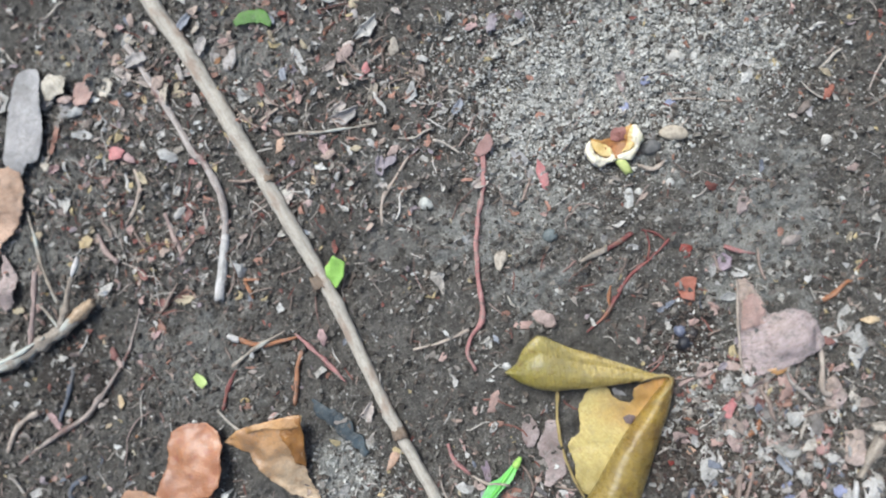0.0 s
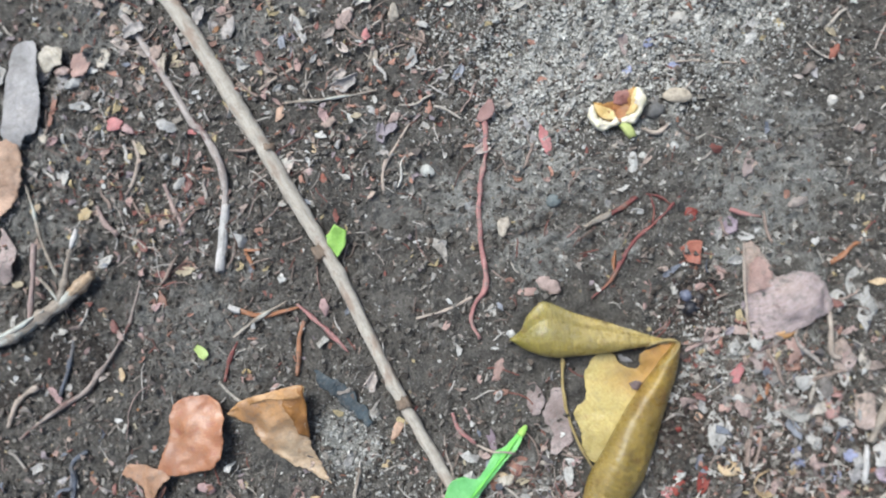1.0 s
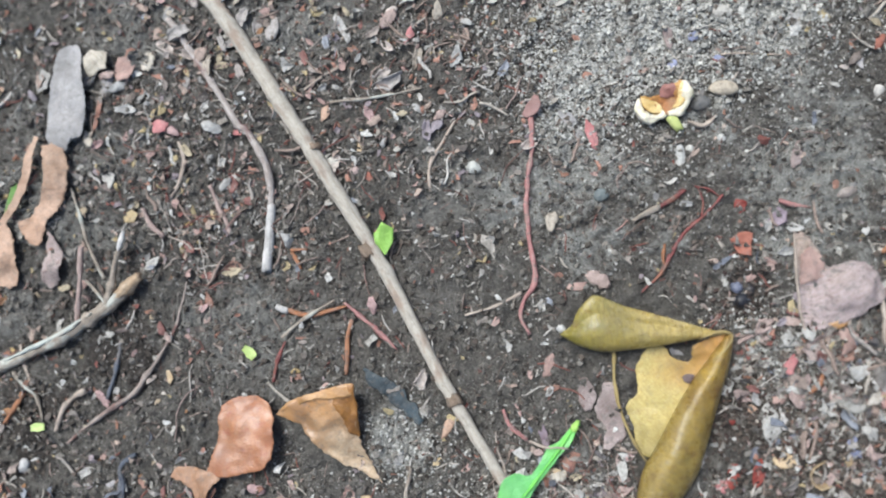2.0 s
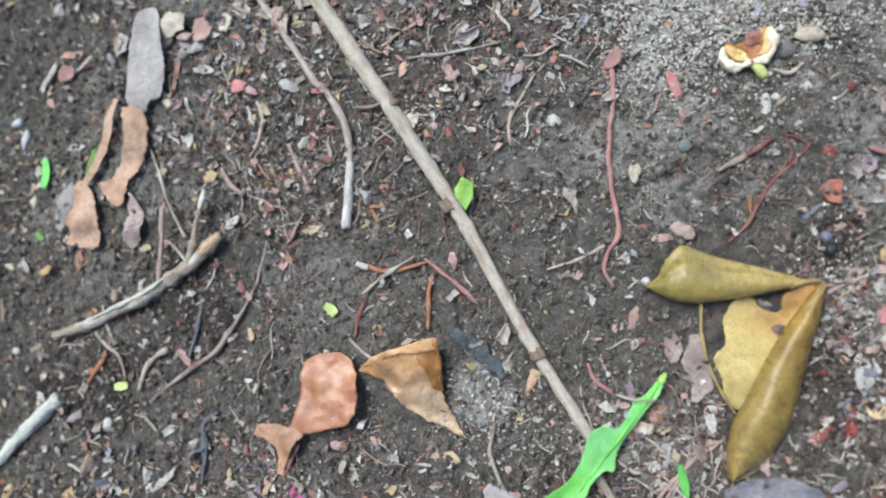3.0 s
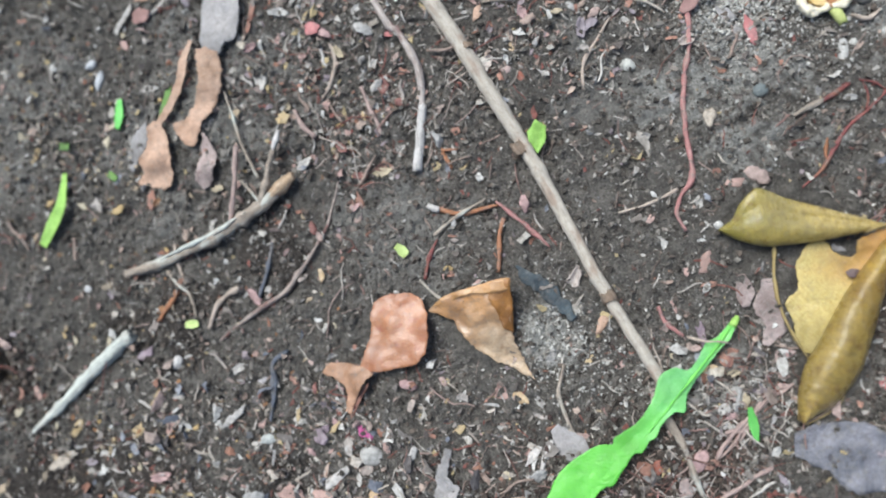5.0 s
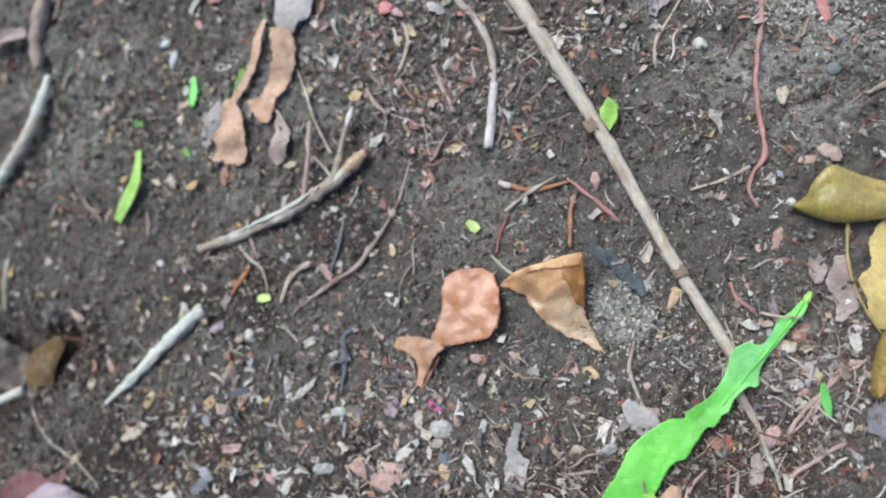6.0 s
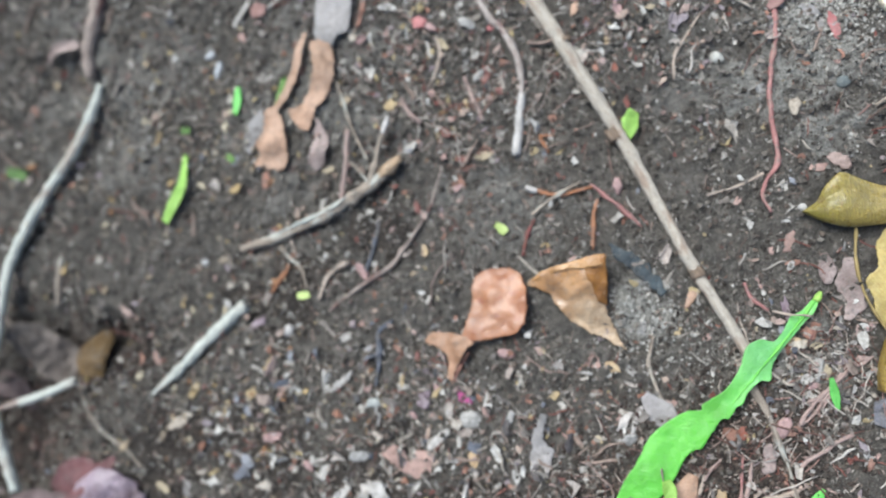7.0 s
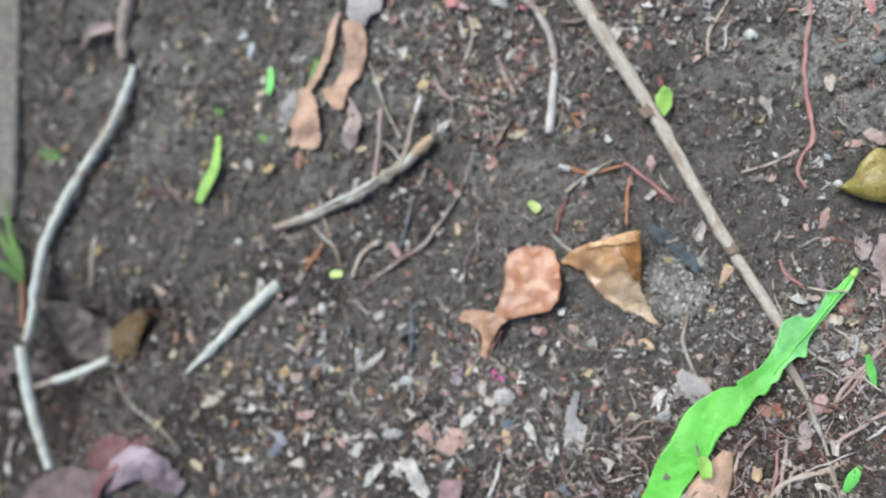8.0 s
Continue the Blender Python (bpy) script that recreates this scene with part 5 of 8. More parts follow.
blade("green_sliver", [(-271.3, -8.6), (-271.3, -16.5), (-272.5, -25.7), (-280.7, -39.6)], [1.0, 2.0, 2.4, 2.2], [1.0, 2.0, 3.0, 1.5], LIME_LEAF, lift=[1.5, 3, 4, 3], cup=0.2, label="bright lime-green narrow leaf", category="leaf")
blade("green_sliver", [(-244.9, 21.7), (-245.3, 13.8), (-246.1, 9.1)], [1.0, 2.0, 1.2], [1.0, 2.0, 1.2], GREEN_LEAF, lift=2, label="short green blade scrap", category="leaf")
blade("green_sliver", [(-222.3, 26.0), (-224.1, 17.7), (-225.8, 12.0)], [1.0, 1.6, 1.2], [1.0, 1.6, 1.2], DEEP_GREEN, lift=2, label="short dull green blade scrap", category="leaf")
blade("green_sliver", [(6.6, -106.2), (7.6, -111.8), (8.9, -119.1)], [0.8, 1.8, 0.6], [0.8, 1.8, 0.6], GREEN_LEAF, lift=2, label="short green blade scrap", category="leaf")
blade("green_sliver", [(2.5, -150.2), (-0.3, -154.7), (-3.4, -160.6)], [0.8, 2.6, 1.0], [0.8, 2.2, 1.0], GREEN_LEAF, lift=2, label="small fresh green leaf", category="leaf")
patch("leaf_cutting", [(-74.0, 0.6), (-70.6, 5.2), (-66.6, 2.6), (-67.0, -3.6), (-70.0, -7.8), (-73.4, -3.0)], [(-73, 0, 6.0), (-70.5, 4.5, 6.4), (-67, 1, 4.4), (-67.4, -3.6, 4.6), (-70, -7, 3.6)], LIME_LEAF, None, heart=(-71, 5), axis=80, ragged=0.3, wave=0.5, torn=True, label="lime-green leaf cutting beside the stick", category="leaf piece")
cutting((-127.2, -42.7), (-122.6, -46.8), 2.0, PALE_LIME, "pale lime leaf cutting on soil", 2.5)
cutting((-216.1, -73.5), (-210.3, -73.0), 1.7, PALE_LIME, "pale lime leaf cutting on soil", 2.5)
cutting((-59.0, -146.5), (-57.0, -154.9), 2.6, LIME_LEAF, "yellow-green scrap on a green leaf", 11)
cutting((-273.6, 3.2), (-269.1, 3.0), 1.8, DEEP_GREEN, "tiny green leaf scrap")
cutting((-365.4, -13.8), (-353.9, -15.9), 2.6, DEEP_GREEN, "small green leaf scrap")
cutting((-250.6, -9.6), (-246.6, -12.4), 1.6, DEEP_GREEN, "tiny green leaf scrap")
blade("green_leaf", [(-111.9, 98.5), (-107.3, 100.6), (-101.4, 100.9), (-96.8, 98.0)], [1, 3, 3, 1], [1, 2.4, 2.4, 1], DEEP_GREEN, lift=2, ragged=0.5, label="small green leaf on soil", category="leaf")

# the open fruit with its creamy cup
fruit = thing("open_fruit", "cream seed cup with burnt orange inside and green stalk", "fruit")
tube("cup_lobe", [(29.6, 48.6), (29.0, 45.8), (30.0, 43.0), (32.8, 41.4), (36.2, 41.6), (38.6, 42.6)], [1.8, 3.2, 4.0, 4.2, 3.6, 2.6], CREAM, lift=[4.5, 4.2, 4, 3.8, 3.8, 4], parent=fruit, sides=18, rough=0.35, step=0.6, label="creamy white fleshy lobe")
tube("cup_lobe", [(39.8, 42.6), (43.0, 43.4), (46.0, 46.2), (47.0, 50.2), (45.6, 54.4)], [2.6, 3.4, 4.0, 3.8, 1.8], CREAM, lift=[4, 4.5, 5, 5.5, 5.5], parent=fruit, sides=18, rough=0.35, step=0.6, label="creamy white fleshy lobe")
patch("inside", [(29.6, 49.4), (30.2, 45.4), (34.4, 42.6), (40.4, 42.4), (45.0, 45.4), (46.6, 51.0), (44.6, 54.8), (41.4, 53.2), (38.6, 50.8), (34.0, 49.4)], [(30, 48.6, 5.6), (34, 46, 4.4), (38, 46, 3.6), (42, 46, 4.6), (45, 51, 6.4), (44, 54, 6.2), (40, 48, 3.6)], BURNT, fruit, heart=(38, 47), ragged=0.4, wave=0.9)
patch("pale_flesh", [(29.4, 48.8), (30.4, 45.6), (33.0, 43.2), (37.0, 43.0), (37.4, 45.4), (35.0, 47.4)], [(29.6, 48.4, 6.2), (31, 45, 6.0), (34, 43.4, 5.6), (35.6, 46, 4.4)], FLESH, fruit, heart=(36, 46), ragged=0.3, wave=0.5, label="pale yellow flesh")
patch("pale_flesh", [(41.0, 44.4), (44.4, 45.4), (46.4, 50.0), (45.2, 54.4), (43.6, 52.0), (43.0, 48.0)], [(41.4, 45, 5.2), (44.8, 46.4, 6.8), (46, 50, 7.6), (45, 53.6, 7.0), (43, 48.6, 5.0)], FLESH, fruit, heart=(42, 48), ragged=0.3, wave=0.5, label="pale yellow flesh")
patch("flap", [(36.4, 49.4), (37.4, 53.0), (40.2, 54.0), (42.8, 53.4), (42.6, 49.6), (39.4, 48.6)], [(37, 50, 4.6), (38, 53, 5.4), (42, 53, 6.0), (41, 49, 4.4)], WINE_FLAP, fruit, heart=(39, 48), ragged=0.4, wave=0.9, label="reddish brown flap")
tube("stalk", [(39.6, 42.0), (41.8, 39.6), (43.9, 36.8)], [3.0, 3.8, 3.2], STALK_LIME, lift=[3.2, 3, 2], parent=fruit, label="fresh lime-green stalk")

# ---------------------------------------------------------------- single scraps, seeds and stones
def chip(x, y, length, angle, half, material, label, name="leaf_chip", lift=0.35, curl=0.25, category="leaf scrap", lance=False):
    """A torn scrap of leaf with straight torn sides: centre, length and half-width in mm, angle in degrees; lance: a smooth pointed one."""
    r = np.random.default_rng(int(abs(x * 31 + y * 17)) + 5)
    m, rings = 36, 6
    a = np.linspace(0, 2 * math.pi, m + 1)
    if lance:
        ex, ey = np.cos(a) * length / 2, np.sin(a) * np.abs(np.sin(a)) ** 0.35 * half
    else:
        k = int(r.integers(5, 8))
        ca = np.sort((np.arange(k) + r.uniform(-0.32, 0.32, k)) / k * 2 * math.pi)
        cr = r.uniform(0.72, 1.2, k)
        if k > 5:
            cr[int(r.integers(k))] *= 0.55
        px, py = np.interp(a, np.append(ca, ca[0] + 2 * math.pi), np.append(cr * np.cos(ca), cr[0] * np.cos(ca[0])), period=None), np.interp(a, np.append(ca, ca[0] + 2 * math.pi), np.append(cr * np.sin(ca), cr[0] * np.sin(ca[0])))
        low = a < ca[0]
        f = (a[low] + 2 * math.pi - ca[-1]) / (ca[0] + 2 * math.pi - ca[-1])
        px[low], py[low] = cr[-1] * np.cos(ca[-1]) * (1 - f) + cr[0] * np.cos(ca[0]) * f, cr[-1] * np.sin(ca[-1]) * (1 - f) + cr[0] * np.sin(ca[0]) * f
        torn = 1 + 0.10 * (lattice(a * 4 + x, a * 0 + y) + 0.6 * lattice(a * 9 + x, a * 0 + y))
        ex, ey = px * torn * length / 2, py * torn * half * 1.1
        ex[-1], ey[-1] = ex[0], ey[0]
    g = np.linspace(0.02, 1, rings)[:, None]
    X, Y = g * ex[None], g * ey[None]
    bend, cup, twist = r.normal(0, 0.05), curl * r.choice((-1, 1)) * r.uniform(0.6, 1.2), r.normal(0, 0.12)
    Z = bend * X * X / length * 4 + cup * Y * Y / half + twist * X * Y / length + 0.5 * lattice(X / 2.2 + x, Y / 2.2 + y) + 0.2 * lattice(X / 0.8 + x, Y / 0.8 + y)
    Z = Z - np.quantile(Z, 0.15) + lift
    ca, sa = math.cos(radians(angle)), math.sin(radians(angle))
    W = np.stack([(x + X * ca - Y * sa) * MM, (y + X * sa + Y * ca) * MM, Z * MM], -1)
    base = ground_z(x * MM, y * MM) if lift < 1 else swell(x * MM, y * MM)
    W[..., 2] += float(base)
    v, f, uv = shell(W, 0.00026, np.stack([Y, X], -1) * MM)
    return tagged(new(name, mesh_of(name, v, f, material, uv)), label, category)


def stone(x, y, length, angle, half, tall, colours, label, name="pebble", category="pebble", rough=0.6):
    """A worn stone or seed, half sunk in the soil."""
    lumpy = 0.1 if "smooth" in label or "round" in label else 0.26
    k = int(abs(x * 13 + y * 7)) % 97
    bm = bmesh.new()
    bmesh.ops.create_icosphere(bm, subdivisions=3, radius=1.0)
    for v in bm.verts:
        g = 1 + lumpy * noise.noise(v.co * 1.1 + Vector((k, 0, 0))) + 0.6 * lumpy * noise.noise(v.co * 2.2 + Vector((0, k, 0)))
        v.co = Vector((v.co.x * length / 2, v.co.y * half, v.co.z * tall)) * g * MM
    me = bpy.data.meshes.new(name)
    bm.to_mesh(me)
    bm.free()
    me.polygons.foreach_set("use_smooth", np.full(len(me.polygons), True))
    me.materials.append(scatter_mat(name + "_surface", [colours], rough, 0.4, 500))
    o = new(name, me)
    o.matrix_world = pose(x * MM, y * MM, float(ground_z(x * MM, y * MM)) + tall * (0.5 if "smooth" in label else 0.1) * MM, 0, 0, angle)
    return tagged(o, label, category)


chip(-232.0, -21.4, 8.4, 84, 2.4, DULL_RUST, "rust-orange leaf scrap on the soil")
chip(94.1, -61.8, 6.6, 43, 1.8, PALE_SCRAP, "bleached white leaf scrap")
chip(59.5, -92.4, 11.9, 72, 2.5, RED_BIT, "dark crimson leaf scrap", lance=True)
chip(68.0, -92.4, 11.4, 79, 2.2, RED_BIT, "dark crimson leaf scrap", lance=True)
chip(11.7, 36.6, 12.8, -78, 2.5, PINK_BIT, "pink leaf scrap on pale crumbs")
chip(2.0, 43.6, 12.5, -53, 2.2, SILVER_LEAF, "pale grey crumbled leaf scrap")
chip(7.3, 35.7, 8.6, -62, 2.0, SILVER_LEAF, "pale grey crumbled leaf scrap")
chip(64.8, 7.7, 5.4, 3, 2.9, RED_BIT, "round crimson leaf scrap")
chip(65.4, -7.0, 11.5, -16, 3.6, RUST_RED, "rust-red heart-shaped leaf scrap")
chip(78.7, 2.6, 7.9, 31, 3.1, MAUVE_LEAF, "dull mauve leaf scrap")
chip(87.1, 26.6, 14.2, 67, 2.7, PINK_DRY, "narrow grey-brown dry pod")
chip(42.3, 62.1, 6.0, 49, 2.0, BLUE_BIT, "blue-grey paper-thin scrap on the soil")
chip(60.1, 63.5, 4.7, -36, 1.7, BLUE_BIT, "blue-grey paper-thin scrap on the soil")
chip(50.4, 71.9, 4.4, 57, 1.6, BLUE_BIT, "blue-grey paper-thin scrap on the soil")
chip(41.7, 72.9, 12.6, -78, 2.2, PINK_DRY, "grey-pink dry seed wing")
chip(87.6, 79.0, 11.8, -38, 4.5, PALE_SCRAP, "broad dusty white scrap")
chip(111.6, 60.3, 4.7, 25, 2.5, SILVER_LEAF, "grey leaf scrap on sand")
chip(118.2, 67.5, 7.7, 53, 2.0, RUST_RED, "rust-red curled scrap on the soil")
chip(10.7, 59.5, 4.4, 21, 2.0, DULL_RUST, "rust-orange leaf scrap on the soil")
chip(-129.0, 44.4, 11.1, -2, 2.5, PINK_BIT, "pink leaf scrap on the soil")
chip(-102.6, 3.2, 5.6, 22, 1.8, DULL_RUST, "orange-brown leaf scrap on the soil")
chip(-76.5, 23.4, 9.0, -58, 2.0, RUST_RED, "rust-red leaf scrap on the soil")
chip(3.3, -21.4, 7.7, 18, 2.2, SALMON, "salmon-brown leaf scrap on the soil")
chip(-7.5, -51.6, 12.3, 68, 2.5, SALMON, "salmon-brown leaf scrap on the soil")
chip(-7.0, -60.0, 7.0, 23, 1.6, DULL_RUST, "rust-brown leaf scrap on the soil")
chip(-27.7, -34.9, 4.7, 40, 1.6, SALMON, "salmon-brown leaf scrap on the soil")
chip(-150.9, 69.9, 7.2, -64, 1.3, OCHRE_LEAF, "yellow leaf scrap on the soil")
chip(-140.0, 10.6, 5.3, -70, 1.1, OCHRE_LEAF, "yellow leaf scrap on the soil")
chip(67.6, -19.8, 4.8, 19, 1.8, SALMON, "orange-tan chip on the soil")
chip(-186.2, 64.6, 19.0, 63, 2.7, SILVER_LEAF, "pale grey torn leaf scrap")
chip(-186.7, 53.0, 17.9, 76, 1.3, DULL_RUST, "rust-brown leaf strip on the soil")
chip(-85.7, 83.3, 16.5, -57, 2.0, PALE_SCRAP, "bleached pale leaf strip")
chip(-58.4, 77.9, 7.0, 66, 1.8, PINK_BIT, "pink leaf scrap on the soil")
chip(-79.5, 36.1, 10.2, 73, 1.1, STRAW_LEAF, "straw-coloured strip on the soil")
chip(-93.0, 49.5, 9.1, 74, 1.8, TAN_LEAF, "beige leaf scrap on the soil")
chip(-0.9, -86.5, 7.8, 18, 2.7, DULL_RUST, "rust-brown leaf scrap beside green leaf")
chip(-8.3, -92.2, 10.0, 17, 2.2, STRAW_LEAF, "cream seed husk on the soil")
chip(-9.1, -99.2, 4.5, 21, 1.4, PALE_SCRAP, "cream seed husk on the soil")
chip(-51.2, -88.3, 4.7, 33, 1.6, OCHRE_LEAF, "orange-ochre chip on the soil")
chip(-46.8, -74.0, 10.3, 66, 1.6, TAN_LEAF, "tan leaf sliver on the soil")
chip(-158.4, -53.9, 7.1, -77, 1.3, STRAW_LEAF, "straw-coloured sliver on the soil")
chip(-36.3, -86.0, 4.4, 29, 1.1, RUST_RED, "dark red chip on the soil")
chip(1.4, -105.5, 6.5, -78, 2.5, SILVER_LEAF, "pale grey leaf scrap")
chip(-10.2, -78.6, 13.3, -80, 1.8, MAUVE_LEAF, "dull mauve torn strip")
chip(-142.8, -25.8, 11.2, -70, 2.4, DULL_RUST, "rust-brown leaf scrap on the soil")
chip(-103.1, -115.1, 6.4, 43, 1.9, OCHRE_LEAF, "orange-ochre chip on the soil")
chip(-141.0, -117.3, 8.1, -48, 2.1, MAGENTA_BIT, "magenta petal scrap on the soil")
chip(-168.5, -110.5, 8.4, 84, 1.0, OCHRE_LEAF, "yellow stalk sliver on the soil")
chip(-151.6, -114.1, 8.8, 38, 1.4, OCHRE_LEAF, "yellow-green sliver on the soil")
chip(-158.8, -117.7, 8.6, 59, 1.7, MAUVE_LEAF, "mauve leaf scrap on the soil")
chip(-183.8, -96.6, 5.0, 24, 1.4, SILVER_LEAF, "grey chip on the soil")
chip(-196.3, -111.6, 15.0, 42, 1.9, PALE_SCRAP, "bleached leaf strip on the soil")
chip(-194.5, -91.9, 10.7, 25, 1.7, PALE_SCRAP, "bleached leaf chip on the soil")
chip(-186.7, -85.9, 11.5, 8, 1.7, SALMON, "salmon-pink leaf scrap on the soil")
chip(-229.1, -103.2, 9.9, 50, 2.1, OCHRE_LEAF, "ochre leaf scrap on the soil")
chip(-237.8, -117.8, 10.0, 39, 2.4, OCHRE_LEAF, "cream-ochre leaf scrap on the soil")
chip(-266.3, -117.0, 9.3, 53, 2.1, OCHRE_LEAF, "ochre leaf scrap on the soil")
chip(-271.8, -129.2, 8.0, 46, 2.4, OCHRE_LEAF, "ochre-brown leaf scrap on the soil")
chip(-250.7, -123.8, 11.3, 67, 1.9, OCHRE_LEAF, "ochre leaf scrap on the soil")
chip(-221.7, -114.9, 11.8, 52, 1.9, SALMON, "salmon-brown leaf scrap on the soil")
chip(-232.5, 25.9, 9.4, 6, 1.9, PALE_SCRAP, "cream leaf chip on the soil")
chip(-286.6, -0.1, 8.6, 68, 1.7, OCHRE_LEAF, "yellow leaf chip on the soil")
chip(-282.6, -0.2, 11.1, 73, 1.9, PALE_SCRAP, "cream leaf chip on the soil")
chip(-285.3, -104.5, 13.7, -72, 2.4, SALMON, "pinkish leaf scrap on the soil")
chip(-235.1, -85.7, 9.4, 39, 2.6, MAUVE_LEAF, "dull pink leaf scrap")
chip(-195.8, -160.9, 18.1, 55, 1.9, PALE_SCRAP, "white woody splinter on the soil")
chip(-270.3, -161.0, 14.7, -66, 2.6, SILVER_LEAF, "pale grey leaf scrap")
chip(-32.4, -129.6, 7.7, 24, 2.9, DULL_RUST, "rust-brown leaf scrap on the soil")
chip(-27.1, -129.2, 6.7, 58, 2.4, DULL_RUST, "rust-brown leaf scrap on the soil")
chip(-87.4, -115.7, 6.8, 32, 2.9, PALE_SCRAP, "bleached leaf chip on the soil")
chip(-74.4, -125.4, 9.9, 46, 1.7, PALE_SCRAP, "bleached leaf chip on the soil")
chip(-86.1, -101.0, 7.5, 39, 2.9, SALMON, "salmon-brown leaf scrap on the soil")
chip(-78.6, -103.3, 8.2, -34, 2.4, STRAW_LEAF, "straw-brown leaf scrap on the soil")
chip(-3.2, -93.9, 7.3, -129, 2.9, DULL_RUST, "rust-brown leaf scrap on the soil")
chip(-7.3, -93.4, 13.6, 20, 2.1, STRAW_LEAF, "cream seed husk beside green leaf")
stone(44.2, 26.7, 9.5, -89, 2.0, 1.4, (0.43, 0.421, 0.396), "pale grey smooth oval seed")
stone(61.2, 52.2, 11.2, -5, 3.0, 2.1, (0.42, 0.36, 0.28), "tan smooth flat pebble")
stone(52.5, 46.8, 8.0, 17, 2.7, 1.9, (0.13, 0.125, 0.12), "dark grey stone in sand")
stone(52.6, 51.1, 5.6, 25, 2.5, 1.7, (0.2, 0.19, 0.18), "grey stone in sand")
stone(59.9, 33.4, 3.1, 15, 1.6, 1.1, (0.447, 0.439, 0.413), "small pale pebble in soil")
stone(14.0, 13.0, 5.9, 6, 2.6, 1.4, (0.13, 0.15, 0.15), "round blue-grey stone half sunk")
stone(118.1, 49.2, 4.1, 3, 2.0, 1.4, (0.499, 0.473, 0.43), "small white pebble in soil")
stone(64.4, -28.3, 5.7, 30, 2.9, 2.2, (0.02, 0.02, 0.025), "small black dried berry", "berry", "berry", 0.4)
stone(67.3, -23.8, 4.5, 4, 2.5, 2.0, (0.035, 0.03, 0.03), "small black dried berry", "berry", "berry", 0.4)
stone(63.1, -23.3, 4.9, 24, 2.5, 2.0, (0.13, 0.14, 0.19), "small blue-grey dried berry", "berry", "berry", 0.4)
stone(-81.4, 26.0, 4.2, 10, 1.7, 1.2, (0.413, 0.31, 0.284), "small pinkish pebble in soil")
stone(-34.7, 25.7, 5.8, 6, 2.7, 1.9, (0.43, 0.43, 0.396), "pale grey pebble in soil")
stone(61.1, 81.7, 8.9, -11, 2.7, 1.9, (0.43, 0.404, 0.361), "pale rounded pebble on sand")
stone(68.8, 81.9, 3.8, -29, 2.0, 1.4, (0.533, 0.516, 0.473), "white rounded pebble on sand")
stone(-221.2, -89.5, 5.0, 18, 2.9, 2.0, (0.482, 0.464, 0.447), "small white pebble in soil")
stone(-261.5, -58.3, 3.4, 37, 1.7, 1.2, (0.482, 0.482, 0.473), "small white pebble in soil")
stone(-355.1, -91.4, 6.0, 13, 2.1, 1.5, (0.473, 0.464, 0.43), "white pebble in a hollow")
stone(-260.1, 37.8, 5.3, 34, 1.9, 1.3, (0.43, 0.447, 0.464), "small bluish white pebble")
stone(-255.6, 30.5, 8.4, 72, 1.7, 1.2, (0.43, 0.447, 0.464), "small bluish white pebble")
stone(-181.0, -120.3, 7.8, 15, 2.1, 1.5, (0.361, 0.378, 0.361), "grey pebble among crumbs")
stone(-138.3, -126.5, 9.9, -9, 4.1, 2.8, (0.36, 0.35, 0.33), "grey rounded pebble among crumbs")
stone(-90.3, 29.6, 6.1, 14, 2.6, 1.8, (0.473, 0.447, 0.396), "pale cream pebble in soil")
stone(48.0, 29.5, 3.4, 10, 1.6, 1.1, (0.447, 0.439, 0.404), "small pale pebble in soil")
chip(43.2, -56.8, 5.6, 55, 1.7, DULL_MAUVE, "dark purplish scrap on a yellow leaf", lift=4.6)
stone(-2.7, -37.7, 3.2, 23, 1.7, 1.2, (0.482, 0.473, 0.447), "small white pebble beside a curled leaf")

sheet("curled_scrap", [(90.9, -88.2), (87.7, -90.1), (86.4, -93.4), (88.8, -96.0), (92.2, -95.4)], [(91.3, -87.2), (87.1, -89.5), (85.4, -93.6), (88.5, -97.4), (93.2, -96.4)], [0.4, 0.5, 0.5, 0.5, 0.5], [3.5, 4.5, 4.5, 4, 3], STRAW_LEAF, None, (90.0, -92.5), wave=0.4, ragged=(0, 0.5), rows=40, cols=9)
tagged(bpy.data.objects["curled_scrap"], "straw-coloured leaf scrap curled into a ring", "leaf scrap")
for (x, y, size, a), half, stuff, words in (
        ((81.2, -51.6, 6.7, 61), 1.9, PINK_BIT, "pink leaf scrap on crumbs"), ((66.5, -84.5, 7.2, 23), 1.9, SLATE_LEAF, "slate-grey leaf piece on soil"),
        ((101.8, -82.5, 9.3, -76), 2.2, BLUE_BIT, "blue-grey filmy scrap on crumbs"), ((115.4, -90.9, 4.9, -32), 3.0, BLUE_BIT, "blue-grey filmy scrap on crumbs"), ((104.4, -93.2, 3.4, -47), 1.8, BLUE_BIT, "blue-grey filmy scrap on crumbs"),
        ((75.1, -81.1, 3.8, -26), 1.6, SLATE_LEAF, "slate-grey leaf piece on soil"), ((98.7, -87.1, 6.9, -57), 1.8, STRAW_LEAF, "straw-coloured leaf strip on crumbs"), ((55.5, -96.9, 5.8, -25), 2.6, PINK_BIT, "pale pink leaf scrap on soil"),
        ((59.3, -73.1, 3.0, 44), 1.6, RED_BIT, "small crimson scrap on dark soil"), ((67.2, -68.6, 3.4, -57), 1.8, TAN_LEAF, "brown leaf scrap on dark soil"), ((115.2, -70.1, 2.4, -11), 1.9, RUST_RED, "rust-red leaf scrap on crumbs"),
        # the last one is a dark chip added in place of a hole through the blade
        ((39.9, -47.2, 6.7, -23), 1.5, SILVER_LEAF, "grey scrap under a curled leaf"), ((-72.3, -155.9, 3.3, -21), 1.2, DULL_MAUVE, "dark brown speck for a hole in a green leaf")):
    chip(x, y, size, a, half, stuff, words, lift=6.9 if "speck" in words else 0.5)


